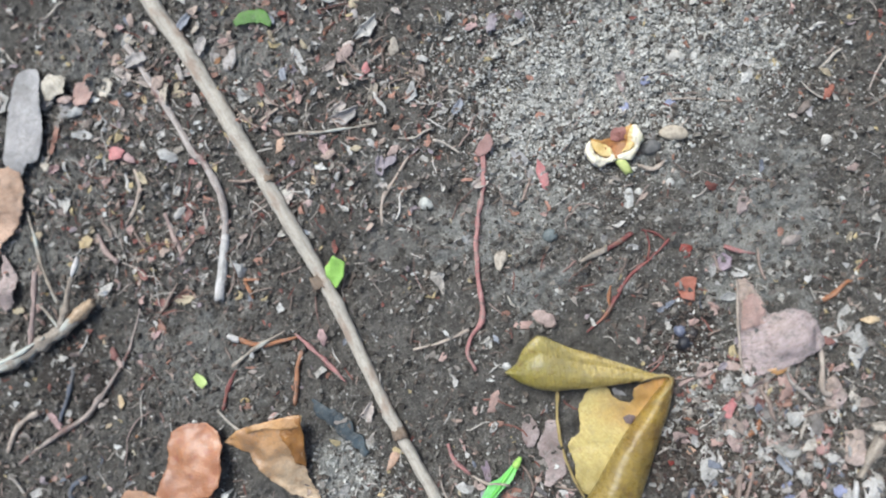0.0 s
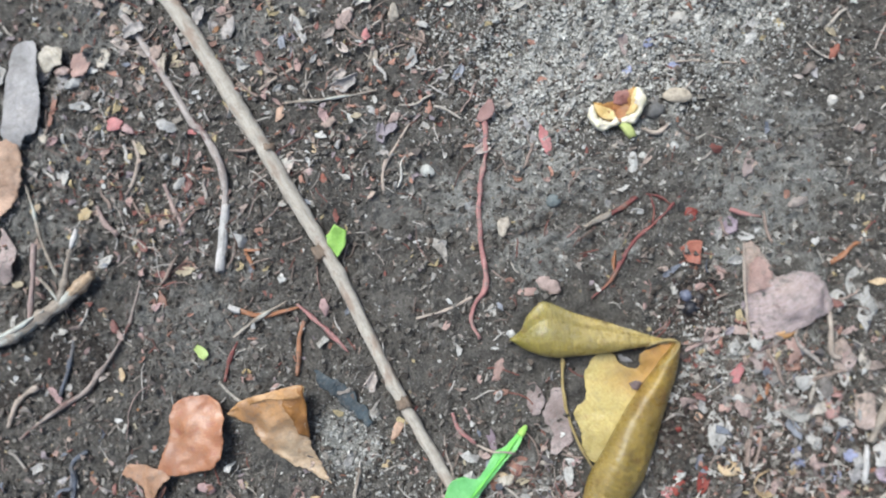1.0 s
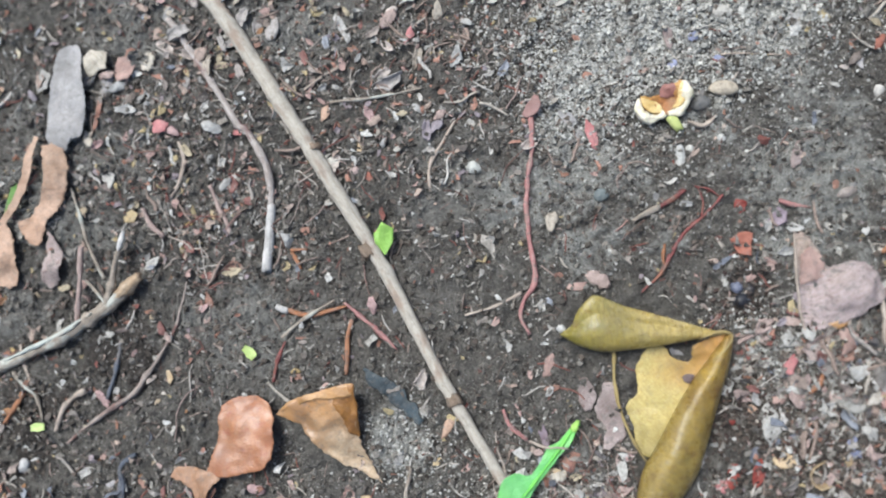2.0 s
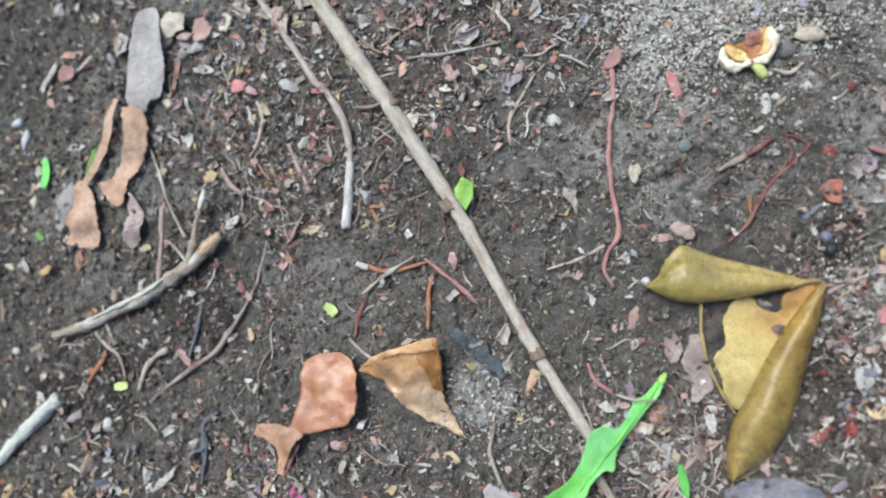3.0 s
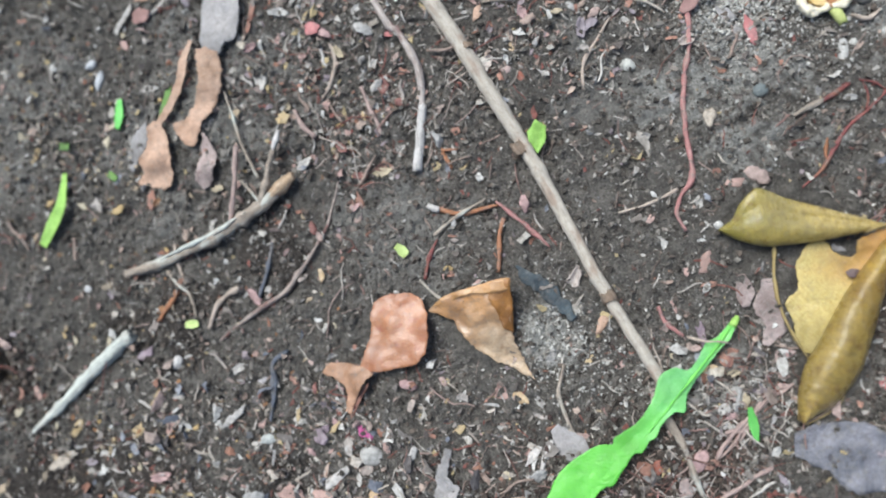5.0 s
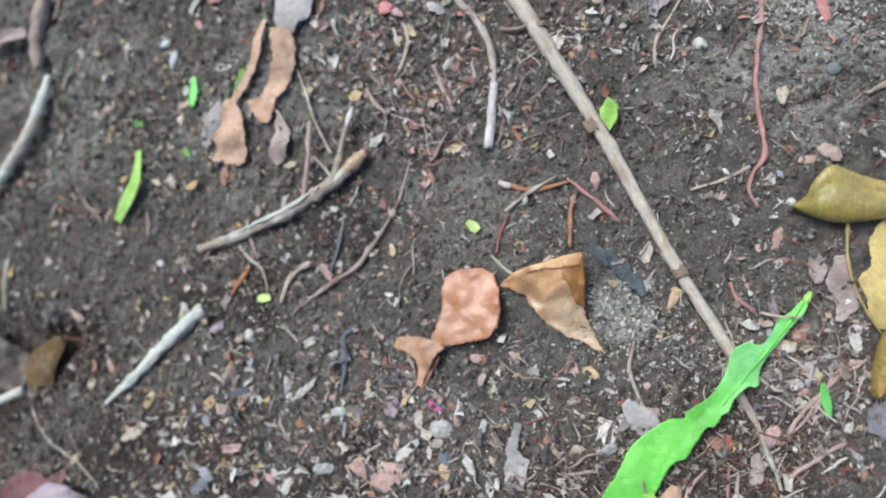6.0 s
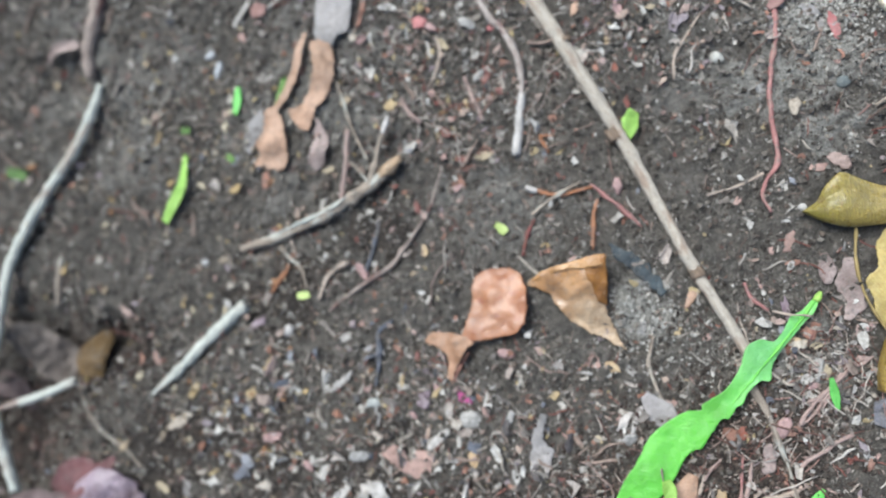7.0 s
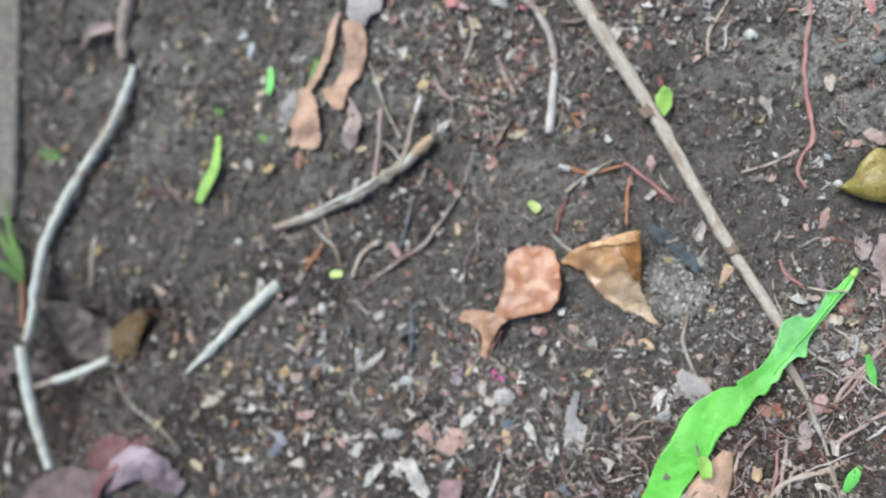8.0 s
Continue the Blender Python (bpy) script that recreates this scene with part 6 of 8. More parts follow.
# larger torn pieces, each of its own outline
patch("leaf_scrap", [(113.5, -24.2), (116.7, -21.1), (120.0, -22.9), (120.1, -26.9), (117.1, -29.9), (113.9, -28.8)], [(116.9, -25.6, 1.4), (113.5, -24.2, 0.8), (120.0, -22.9, 1.6), (117.1, -29.9, 2.5)], GREY_SCRAP, None, heart=(113.5, -24.2), axis=21, ragged=0.5, wave=1.5, torn=True, label="rounded lilac-grey leaf scrap on litter", category="leaf scrap")
patch("leaf_scrap", [(120.5, -17.1), (124.2, -12.8), (127.4, -18.3), (131.1, -28.6), (126.0, -37.5), (123.8, -31.8), (125.2, -25.9), (120.8, -23.3)], [(124.9, -24.4, 1.4), (120.5, -17.1, 0.8), (127.4, -18.3, 1.6), (126.0, -37.5, 2.5), (125.2, -25.9, 0.8)], GREY_SCRAP, None, heart=(120.5, -17.1), axis=80, ragged=0.5, wave=1.5, torn=True, label="long sandy grey torn leaf", category="leaf scrap")
patch("leaf_scrap", [(114.2, -41.6), (117.9, -38.9), (120.6, -42.7), (123.5, -47.0), (120.0, -51.4), (115.7, -51.0), (113.7, -47.1)], [(117.9, -45.7, 1.4), (114.2, -41.6, 0.8), (120.6, -42.7, 1.6), (120.0, -51.4, 2.5), (113.7, -47.1, 0.8)], SANDED_LEAF, None, heart=(114.2, -41.6), axis=148, ragged=0.5, wave=1.5, torn=True, label="sand-dusted cream leaf scrap", category="leaf scrap")
patch("leaf_scrap", [(97.9, -39.5), (101.6, -38.4), (104.3, -41.7), (102.5, -47.1), (97.7, -49.0), (99.2, -44.9), (98.0, -42.2)], [(100.2, -43.3, 1.8), (97.9, -39.5, 0.8), (104.3, -41.7, 1.6), (97.7, -49.0, 2.5), (98.0, -42.2, 0.8)], SALMON, None, heart=(97.9, -39.5), axis=31, ragged=0.5, wave=1.5, torn=True, label="salmon-pink curled leaf scrap", category="leaf scrap")
patch("leaf_scrap", [(84.3, -46.3), (88.3, -42.8), (93.6, -46.1), (93.1, -50.4), (87.6, -51.1)], [(89.4, -47.3, 1.4), (84.3, -46.3, 0.8), (93.6, -46.1, 1.6), (87.6, -51.1, 2.5)], PINK_DRY, None, heart=(84.3, -46.3), axis=123, ragged=0.5, wave=1.5, torn=True, label="pale pinkish-grey leaf scrap", category="leaf scrap")
patch("leaf_scrap", [(96.0, -54.8), (99.4, -57.0), (103.2, -65.4), (107.8, -68.0), (102.1, -70.0), (96.8, -67.0), (95.5, -61.4)], [(100.1, -63.4, 1.4), (96.0, -54.8, 0.8), (103.2, -65.4, 1.6), (102.1, -70.0, 2.5), (95.5, -61.4, 0.8)], GREY_SCRAP, None, heart=(96.0, -54.8), axis=150, ragged=0.8, wave=1.5, torn=True, label="grey-green pointed torn leaf", category="leaf scrap")
patch("leaf_scrap", [(100.5, -53.1), (106.6, -52.8), (107.4, -55.8), (103.3, -59.1), (101.1, -56.9)], [(103.8, -55.5, 1.4), (100.5, -53.1, 0.8), (107.4, -55.8, 1.6), (101.1, -56.9, 2.5)], GREY_SCRAP, None, heart=(100.5, -53.1), axis=19, ragged=0.5, wave=1.5, torn=True, label="grey torn leaf scrap on litter", category="leaf scrap")
patch("leaf_scrap", [(107.4, -54.7), (111.9, -53.1), (112.4, -57.1), (110.2, -62.5), (107.7, -59.5)], [(109.9, -57.4, 1.4), (107.4, -54.7, 0.8), (112.4, -57.1, 1.6), (107.7, -59.5, 2.5)], PALE_SCRAP, None, heart=(107.4, -54.7), axis=57, ragged=0.5, wave=1.5, torn=True, label="pale lilac-white leaf scrap", category="leaf scrap")
patch("leaf_scrap", [(110.1, -61.4), (114.4, -56.9), (117.1, -60.1), (115.7, -67.9), (111.5, -68.2)], [(113.8, -62.9, 1.8), (110.1, -61.4, 0.8), (117.1, -60.1, 1.6), (111.5, -68.2, 2.5)], DUSKY_PINK, None, heart=(110.1, -61.4), axis=67, ragged=0.5, wave=1.5, torn=True, label="dusky pink leaf scrap", category="leaf scrap")
patch("leaf_scrap", [(113.8, -69.0), (117.8, -67.4), (122.1, -70.6), (120.0, -73.3), (116.7, -71.6)], [(118.1, -70.4, 1.4), (113.8, -69.0, 0.8), (122.1, -70.6, 1.6), (116.7, -71.6, 2.5)], PALE_SCRAP, None, heart=(113.8, -69.0), axis=75, ragged=0.5, wave=1.5, torn=True, label="pale bluish-white film scrap", category="leaf scrap")
patch("leaf_scrap", [(122.1, -60.3), (125.8, -58.9), (129.0, -59.6), (129.3, -71.9), (125.5, -72.5), (121.9, -71.1)], [(125.6, -65.7, 1.4), (122.1, -60.3, 0.8), (129.0, -59.6, 1.6), (125.5, -72.5, 2.5)], SANDED_LEAF, None, heart=(122.1, -60.3), axis=142, ragged=0.4, wave=1.5, torn=True, label="beige squarish leaf piece", category="leaf scrap")
patch("leaf_scrap", [(68.2, -70.6), (72.4, -66.4), (75.5, -70.8), (76.7, -76.9), (72.1, -82.6), (70.0, -78.3)], [(72.5, -74.3, 2.0), (68.2, -70.6, 0.8), (75.5, -70.8, 1.6), (72.1, -82.6, 2.5)], GREY_SCRAP, None, heart=(68.2, -70.6), axis=104, ragged=0.5, wave=1.5, torn=True, label="long pale grey torn leaf scrap", category="leaf scrap")
patch("leaf_scrap", [(76.6, -68.1), (79.2, -71.4), (78.8, -76.6), (77.1, -76.4), (75.9, -72.5)], [(77.5, -73.0, 1.4), (76.6, -68.1, 0.8), (78.8, -76.6, 1.6), (75.9, -72.5, 2.5)], PALE_SCRAP, None, heart=(76.6, -68.1), axis=143, ragged=0.5, wave=1.5, torn=True, label="pale grey torn leaf strip", category="leaf scrap")
patch("leaf_scrap", [(73.3, -86.8), (76.3, -84.1), (80.8, -86.2), (82.0, -88.8), (77.3, -90.4), (74.3, -89.4)], [(77.3, -87.6, 2.2), (73.3, -86.8, 0.8), (80.8, -86.2, 1.6), (77.3, -90.4, 2.5)], STRAW_LEAF, None, heart=(73.3, -86.8), axis=98, ragged=0.5, wave=1.5, torn=True, label="curled straw-coloured leaf scrap", category="leaf scrap")
patch("leaf_scrap", [(99.5, -80.9), (102.1, -79.3), (103.7, -83.0), (102.4, -86.7), (100.1, -85.2)], [(101.6, -83.0, 1.4), (99.5, -80.9, 0.8), (103.7, -83.0, 1.6), (100.1, -85.2, 2.5)], BLUE_BIT, None, heart=(99.5, -80.9), axis=101, ragged=0.5, wave=1.5, torn=True, label="blue-grey leaf scrap on litter", category="leaf scrap")
patch("leaf_scrap", [(117.3, -81.3), (120.7, -79.9), (123.3, -81.8), (120.8, -84.5), (118.1, -83.9)], [(120.0, -82.3, 1.4), (117.3, -81.3, 0.8), (123.3, -81.8, 1.6), (118.1, -83.9, 2.5)], BLUE_BIT, None, heart=(117.3, -81.3), axis=53, ragged=0.5, wave=1.5, torn=True, label="blue-grey leaf scrap on litter", category="leaf scrap")
patch("leaf_scrap", [(119.5, -88.1), (123.6, -86.6), (125.8, -89.8), (122.5, -92.4), (120.0, -91.4)], [(122.3, -89.7, 1.4), (119.5, -88.1, 0.8), (125.8, -89.8, 1.6), (120.0, -91.4, 2.5)], SILVER_LEAF, None, heart=(119.5, -88.1), axis=46, ragged=0.5, wave=1.5, torn=True, label="silver-grey leaf scrap on litter", category="leaf scrap")
patch("leaf_scrap", [(128.8, -79.6), (133.7, -74.6), (136.2, -80.4), (134.0, -85.8), (129.8, -86.2)], [(132.5, -81.3, 1.4), (128.8, -79.6, 0.8), (136.2, -80.4, 1.6), (129.8, -86.2, 2.5)], PALE_SCRAP, None, heart=(128.8, -79.6), axis=143, ragged=0.5, wave=1.5, torn=True, label="pale greenish-white leaf scrap", category="leaf scrap")
patch("leaf_scrap", [(128.8, -87.8), (133.8, -84.7), (136.8, -88.9), (133.8, -92.4), (130.4, -91.2)], [(132.7, -89.0, 1.4), (128.8, -87.8, 0.8), (136.8, -88.9, 1.6), (130.4, -91.2, 2.5)], MAUVE_LEAF, None, heart=(128.8, -87.8), axis=122, ragged=0.5, wave=1.5, torn=True, label="lilac-grey leaf scrap on litter", category="leaf scrap")
patch("leaf_scrap", [(127.4, -18.8), (131.4, -17.3), (135.3, -17.8), (135.1, -19.3), (131.3, -20.1)], [(132.1, -18.7, 1.4), (127.4, -18.8, 0.8), (135.3, -17.8, 1.6), (131.3, -20.1, 2.5)], STRAW_LEAF, None, heart=(127.4, -18.8), axis=148, ragged=0.5, wave=1.5, torn=True, label="long straw-coloured leaf sliver", category="leaf scrap")
patch("leaf_scrap", [(78.0, -52.7), (81.2, -48.8), (82.9, -50.5), (80.7, -56.0), (78.5, -55.8)], [(80.3, -52.8, 1.4), (78.0, -52.7, 0.8), (82.9, -50.5, 1.6), (78.5, -55.8, 2.5)], PINK_BIT, None, heart=(78.0, -52.7), axis=43, ragged=0.5, wave=1.5, torn=True, label="pink leaf scrap on crumbs", category="leaf scrap")
patch("leaf_scrap", [(77.7, -41.7), (80.5, -39.3), (82.2, -42.8), (80.4, -46.1), (78.5, -45.2)], [(79.9, -43.0, 1.4), (77.7, -41.7, 0.8), (82.2, -42.8, 1.6), (78.5, -45.2, 2.5)], GREY_SCRAP, None, heart=(77.7, -41.7), axis=69, ragged=0.5, wave=1.5, torn=True, label="pale grey pointed leaf scrap", category="leaf scrap")
patch("leaf_scrap", [(93.6, -41.7), (95.8, -42.8), (96.3, -49.3), (94.2, -50.7), (93.0, -46.1)], [(94.6, -46.1, 1.4), (93.6, -41.7, 0.8), (96.3, -49.3, 1.6), (93.0, -46.1, 2.5)], GREY_SCRAP, None, heart=(93.6, -41.7), axis=163, ragged=0.5, wave=1.5, torn=True, label="narrow grey-green leaf sliver", category="leaf scrap")
patch("leaf_scrap", [(73.5, -62.9), (77.3, -61.5), (79.5, -63.9), (77.7, -67.0), (74.3, -66.4)], [(76.5, -64.3, 1.4), (73.5, -62.9, 0.8), (79.5, -63.9, 1.6), (74.3, -66.4, 2.5)], SALMON, None, heart=(73.5, -62.9), axis=162, ragged=0.5, wave=1.5, torn=True, label="salmon leaf scrap on crumbs", category="leaf scrap")
patch("pale_dead_leaf", [(-178.2, -142.3), (-172.3, -137.9), (-167.3, -141.1), (-165.2, -146.3), (-161.8, -140.0), (-154.6, -141.1), (-156.2, -150.9), (-162.1, -152.6), (-171.1, -148.3)], [(-165.4, -144.5, 2.3), (-178.2, -142.3, 0.8), (-167.3, -141.1, 1.6), (-161.8, -140.0, 2.5), (-156.2, -150.9, 0.8), (-171.1, -148.3, 1.6)], SALMON, None, heart=(-178.2, -142.3), axis=29, ragged=0.8, wave=2.4, torn=True, label="pale pinkish torn dead leaf", category="leaf")
patch("grey_dead_leaf", [(-187.2, -155.6), (-178.0, -153.9), (-174.3, -160.4), (-170.7, -169.0), (-172.3, -172.4), (-177.5, -169.5), (-182.4, -160.0), (-186.7, -161.1)], [(-178.6, -162.7, 2.0), (-187.2, -155.6, 0.8), (-174.3, -160.4, 1.6), (-172.3, -172.4, 2.5), (-182.4, -160.0, 0.8)], PALE_SCRAP, None, heart=(-187.2, -155.6), axis=62, ragged=0.7, wave=1.5, torn=True, label="pale grey torn leaf scrap", category="leaf")
patch("mauve_scrap", [(-168.0, -172.2), (-165.7, -162.4), (-161.0, -162.9), (-156.2, -161.8), (-157.4, -171.7)], [(-161.7, -166.2, 1.7), (-168.0, -172.2, 0.8), (-161.0, -162.9, 1.6), (-157.4, -171.7, 2.5)], DULL_PINK, None, heart=(-168.0, -172.2), axis=170, ragged=0.5, wave=1.5, torn=True, label="dull mauve-pink leaf scrap", category="leaf scrap")
patch("leaf_scrap", [(-113.0, -141.8), (-112.2, -131.2), (-108.3, -123.1), (-105.8, -123.9), (-108.0, -133.9), (-103.3, -138.2), (-106.0, -150.5), (-108.9, -144.0), (-112.0, -149.5)], [(-108.6, -137.3, 1.4), (-113.0, -141.8, 0.8), (-108.3, -123.1, 1.6), (-108.0, -133.9, 2.5), (-106.0, -150.5, 0.8), (-112.0, -149.5, 1.6)], SILVER_LEAF, None, heart=(-113.0, -141.8), axis=88, ragged=0.8, wave=1.5, torn=True, label="pale grey torn leaf scrap", category="leaf scrap")
patch("leaf_scrap", [(-175.7, -123.8), (-173.0, -120.8), (-169.8, -122.5), (-171.6, -126.1), (-174.6, -126.0)], [(-172.9, -123.8, 1.4), (-175.7, -123.8, 0.8), (-169.8, -122.5, 1.6), (-174.6, -126.0, 2.5)], DULL_RUST, None, heart=(-175.7, -123.8), axis=38, ragged=0.5, wave=1.5, torn=True, label="rust-orange leaf scrap on the soil", category="leaf scrap")
patch("leaf_scrap", [(-163.2, -116.8), (-159.2, -115.6), (-156.1, -120.0), (-157.5, -122.5), (-161.1, -121.2)], [(-159.4, -119.2, 1.4), (-163.2, -116.8, 0.8), (-156.1, -120.0, 1.6), (-161.1, -121.2, 2.5)], MAUVE_LEAF, None, heart=(-163.2, -116.8), axis=147, ragged=0.5, wave=1.5, torn=True, label="lilac leaf scrap on the soil", category="leaf scrap")
patch("leaf_scrap", [(-155.8, -117.4), (-151.9, -112.4), (-150.5, -113.3), (-153.4, -117.8)], [(-152.9, -115.2, 1.4), (-155.8, -117.4, 0.8), (-150.5, -113.3, 1.6)], OCHRE_LEAF, None, heart=(-155.8, -117.4), axis=25, ragged=0.5, wave=1.5, torn=True, label="yellow-green sliver on the soil", category="leaf scrap")
patch("leaf_scrap", [(-139.7, -141.5), (-137.0, -138.2), (-134.7, -143.6), (-136.4, -147.1), (-138.4, -145.0)], [(-137.2, -143.1, 1.4), (-139.7, -141.5, 0.8), (-134.7, -143.6, 1.6), (-138.4, -145.0, 2.5)], STRAW_LEAF, None, heart=(-139.7, -141.5), axis=51, ragged=0.5, wave=1.5, torn=True, label="straw-coloured scrap on the soil", category="leaf scrap")
patch("leaf_scrap", [(-157.5, -136.6), (-148.6, -130.6), (-147.2, -132.6), (-151.9, -138.0), (-156.6, -139.9)], [(-152.4, -135.5, 1.2), (-157.5, -136.6, 0.8), (-147.2, -132.6, 1.6), (-156.6, -139.9, 2.5)], PALE_SCRAP, None, heart=(-157.5, -136.6), axis=147, ragged=0.5, wave=1.5, torn=True, label="bleached leaf scrap on the soil", category="leaf scrap")
patch("leaf_scrap", [(-195.1, 67.9), (-195.5, 74.5), (-189.7, 80.3), (-181.9, 77.8), (-183.7, 71.9), (-189.1, 69.9)], [(-189.2, 73.7, 3.0), (-195.1, 67.9, 0.8), (-189.7, 80.3, 1.6), (-183.7, 71.9, 2.8)], CREAM_DRY, None, heart=(-195.1, 67.9), axis=157, ragged=1.1, wave=2.4, torn=True, label="cream crumpled dry leaf scrap", category="leaf scrap")
patch("leaf_scrap", [(-180.9, 69.2), (-179.1, 75.9), (-174.3, 76.9), (-171.4, 71.7), (-174.0, 66.8), (-177.9, 66.0)], [(-176.3, 71.1, 2.4), (-180.9, 69.2, 0.8), (-174.3, 76.9, 1.6), (-174.0, 66.8, 2.8)], SALMON, None, heart=(-180.9, 69.2), axis=60, ragged=0.6, wave=1.5, torn=True, label="pale salmon torn leaf scrap", category="leaf scrap")
patch("leaf_scrap", [(-249.7, 51.4), (-245.6, 57.5), (-241.4, 62.8), (-240.3, 60.7), (-244.2, 54.1), (-247.8, 49.9)], [(-244.8, 56.1, 1.6), (-249.7, 51.4, 0.8), (-241.4, 62.8, 1.6), (-244.2, 54.1, 2.8)], PALE_SCRAP, None, heart=(-249.7, 51.4), axis=75, ragged=0.6, wave=1.5, torn=True, label="long pale dry leaf strip", category="leaf scrap")
patch("leaf_scrap", [(-240.5, 64.7), (-235.5, 66.5), (-229.1, 66.3), (-229.4, 64.1), (-235.0, 63.7)], [(-233.9, 65.1, 1.6), (-240.5, 64.7, 0.8), (-229.1, 66.3, 1.6), (-235.0, 63.7, 2.8)], TAN_LEAF, None, heart=(-240.5, 64.7), axis=178, ragged=0.6, wave=1.5, torn=True, label="tan dry leaf sliver on soil", category="leaf scrap")
patch("leaf_scrap", [(-215.9, 66.4), (-212.9, 73.1), (-208.7, 71.4), (-209.4, 64.6), (-212.6, 63.1)], [(-211.9, 67.7, 1.6), (-215.9, 66.4, 0.8), (-208.7, 71.4, 1.6), (-212.6, 63.1, 2.8)], GREY_SCRAP, None, heart=(-215.9, 66.4), axis=160, ragged=0.6, wave=1.5, torn=True, label="dusty grey leaf scrap beside a silver leaf", category="leaf scrap")
patch("leaf_scrap", [(-171.0, 75.2), (-166.1, 78.1), (-162.7, 74.6), (-165.3, 69.4), (-169.2, 70.7)], [(-166.9, 73.6, 1.6), (-171.0, 75.2, 0.8), (-162.7, 74.6, 1.6), (-169.2, 70.7, 2.8)], CREAM_DRY, None, heart=(-171.0, 75.2), axis=133, ragged=1.1, wave=2.4, torn=True, label="cream crumpled dry leaf scrap", category="leaf scrap")
patch("leaf_scrap", [(-193.0, 41.5), (-192.1, 46.3), (-189.3, 45.3), (-188.8, 39.9), (-191.1, 38.7)], [(-190.9, 42.3, 1.6), (-193.0, 41.5, 0.8), (-189.3, 45.3, 1.6), (-191.1, 38.7, 2.8)], CREAM_DRY, None, heart=(-193.0, 41.5), axis=51, ragged=1.1, wave=2.4, torn=True, label="small pale cream leaf scrap", category="leaf scrap")
patch("leaf_scrap", [(-176.9, 10.9), (-173.8, 14.2), (-170.5, 11.9), (-172.2, 7.9), (-175.6, 7.9)], [(-173.8, 10.6, 1.6), (-176.9, 10.9, 0.8), (-170.5, 11.9, 1.6), (-175.6, 7.9, 2.8)], OCHRE_LEAF, None, heart=(-176.9, 10.9), axis=76, ragged=0.6, wave=1.5, torn=True, label="dull ochre leaf scrap on soil", category="leaf scrap")
patch("leaf_scrap", [(-240.9, 59.1), (-237.1, 61.6), (-231.8, 59.0), (-233.0, 54.4), (-238.0, 53.9)], [(-236.2, 57.6, 1.6), (-240.9, 59.1, 0.8), (-231.8, 59.0, 1.6), (-238.0, 53.9, 2.8)], DUSKY_PINK, None, heart=(-240.9, 59.1), axis=140, ragged=0.6, wave=1.5, torn=True, label="dusky red-pink leaf scrap", category="leaf scrap")
patch("leaf_scrap", [(-163.9, 48.2), (-161.1, 49.6), (-157.0, 48.0), (-158.2, 44.6), (-162.3, 43.8)], [(-160.5, 46.8, 1.6), (-163.9, 48.2, 0.8), (-157.0, 48.0, 1.6), (-162.3, 43.8, 2.8)], PINK_BIT, None, heart=(-163.9, 48.2), axis=98, ragged=0.6, wave=1.5, torn=True, label="pink leaf scrap on dark soil", category="leaf scrap")
patch("leaf_scrap", [(-10.5, -93.6), (-7.3, -91.1), (-2.6, -91.5), (-3.4, -93.8), (-7.7, -95.1)], [(-6.3, -93.0, 3.0), (-10.5, -93.6, 0.8), (-2.6, -91.5, 1.6), (-7.7, -95.1, 2.8)], CREAM_DRY, None, heart=(-10.5, -93.6), axis=37, ragged=1.1, wave=2.4, torn=True, label="cream seed husk beside a green leaf", category="leaf scrap")
patch("leaf_scrap", [(-4.6, -87.7), (-1.4, -85.4), (1.4, -87.7), (0.4, -91.0), (-2.9, -91.1)], [(-1.4, -88.6, 2.6), (-4.6, -87.7, 0.8), (1.4, -87.7, 1.6), (-2.9, -91.1, 2.8)], DULL_RUST, None, heart=(-4.6, -87.7), axis=85, ragged=0.6, wave=1.5, torn=True, label="rust-brown curled leaf scrap", category="leaf scrap")
patch("leaf_scrap", [(-1.4, -100.5), (1.2, -97.7), (4.2, -99.2), (3.3, -104.4), (1.5, -107.7), (-0.9, -105.0)], [(1.3, -102.4, 2.6), (-1.4, -100.5, 0.8), (4.2, -99.2, 1.6), (1.5, -107.7, 2.8)], GREY_SCRAP, None, heart=(-1.4, -100.5), axis=62, ragged=0.6, wave=1.5, torn=True, label="silvery grey torn leaf scrap", category="leaf scrap")
patch("leaf_scrap", [(-34.4, -131.1), (-33.1, -128.3), (-29.7, -127.8), (-29.6, -131.8), (-32.0, -132.5)], [(-31.8, -130.3, 1.6), (-34.4, -131.1, 0.8), (-29.7, -127.8, 1.6), (-32.0, -132.5, 2.8)], DULL_RUST, None, heart=(-34.4, -131.1), axis=107, ragged=0.6, wave=1.5, torn=True, label="rust-brown leaf scrap on dark soil", category="leaf scrap")
patch("leaf_scrap", [(-29.3, -130.1), (-28.1, -126.5), (-25.1, -126.2), (-25.1, -129.6), (-27.4, -131.7)], [(-27.0, -128.8, 1.6), (-29.3, -130.1, 0.8), (-25.1, -126.2, 1.6), (-27.4, -131.7, 2.8)], RUST_RED, None, heart=(-29.3, -130.1), axis=145, ragged=0.6, wave=1.5, torn=True, label="red-brown leaf scrap on dark soil", category="leaf scrap")
patch("leaf_scrap", [(-38.3, -156.9), (-37.6, -150.5), (-34.7, -150.0), (-34.0, -155.4), (-35.9, -158.2)], [(-36.1, -154.2, 2.6), (-38.3, -156.9, 0.8), (-34.7, -150.0, 1.6), (-35.9, -158.2, 2.8)], STRAW_LEAF, None, heart=(-38.3, -156.9), axis=5, ragged=0.6, wave=1.5, torn=True, label="pale straw leaf piece on dark soil", category="leaf scrap")
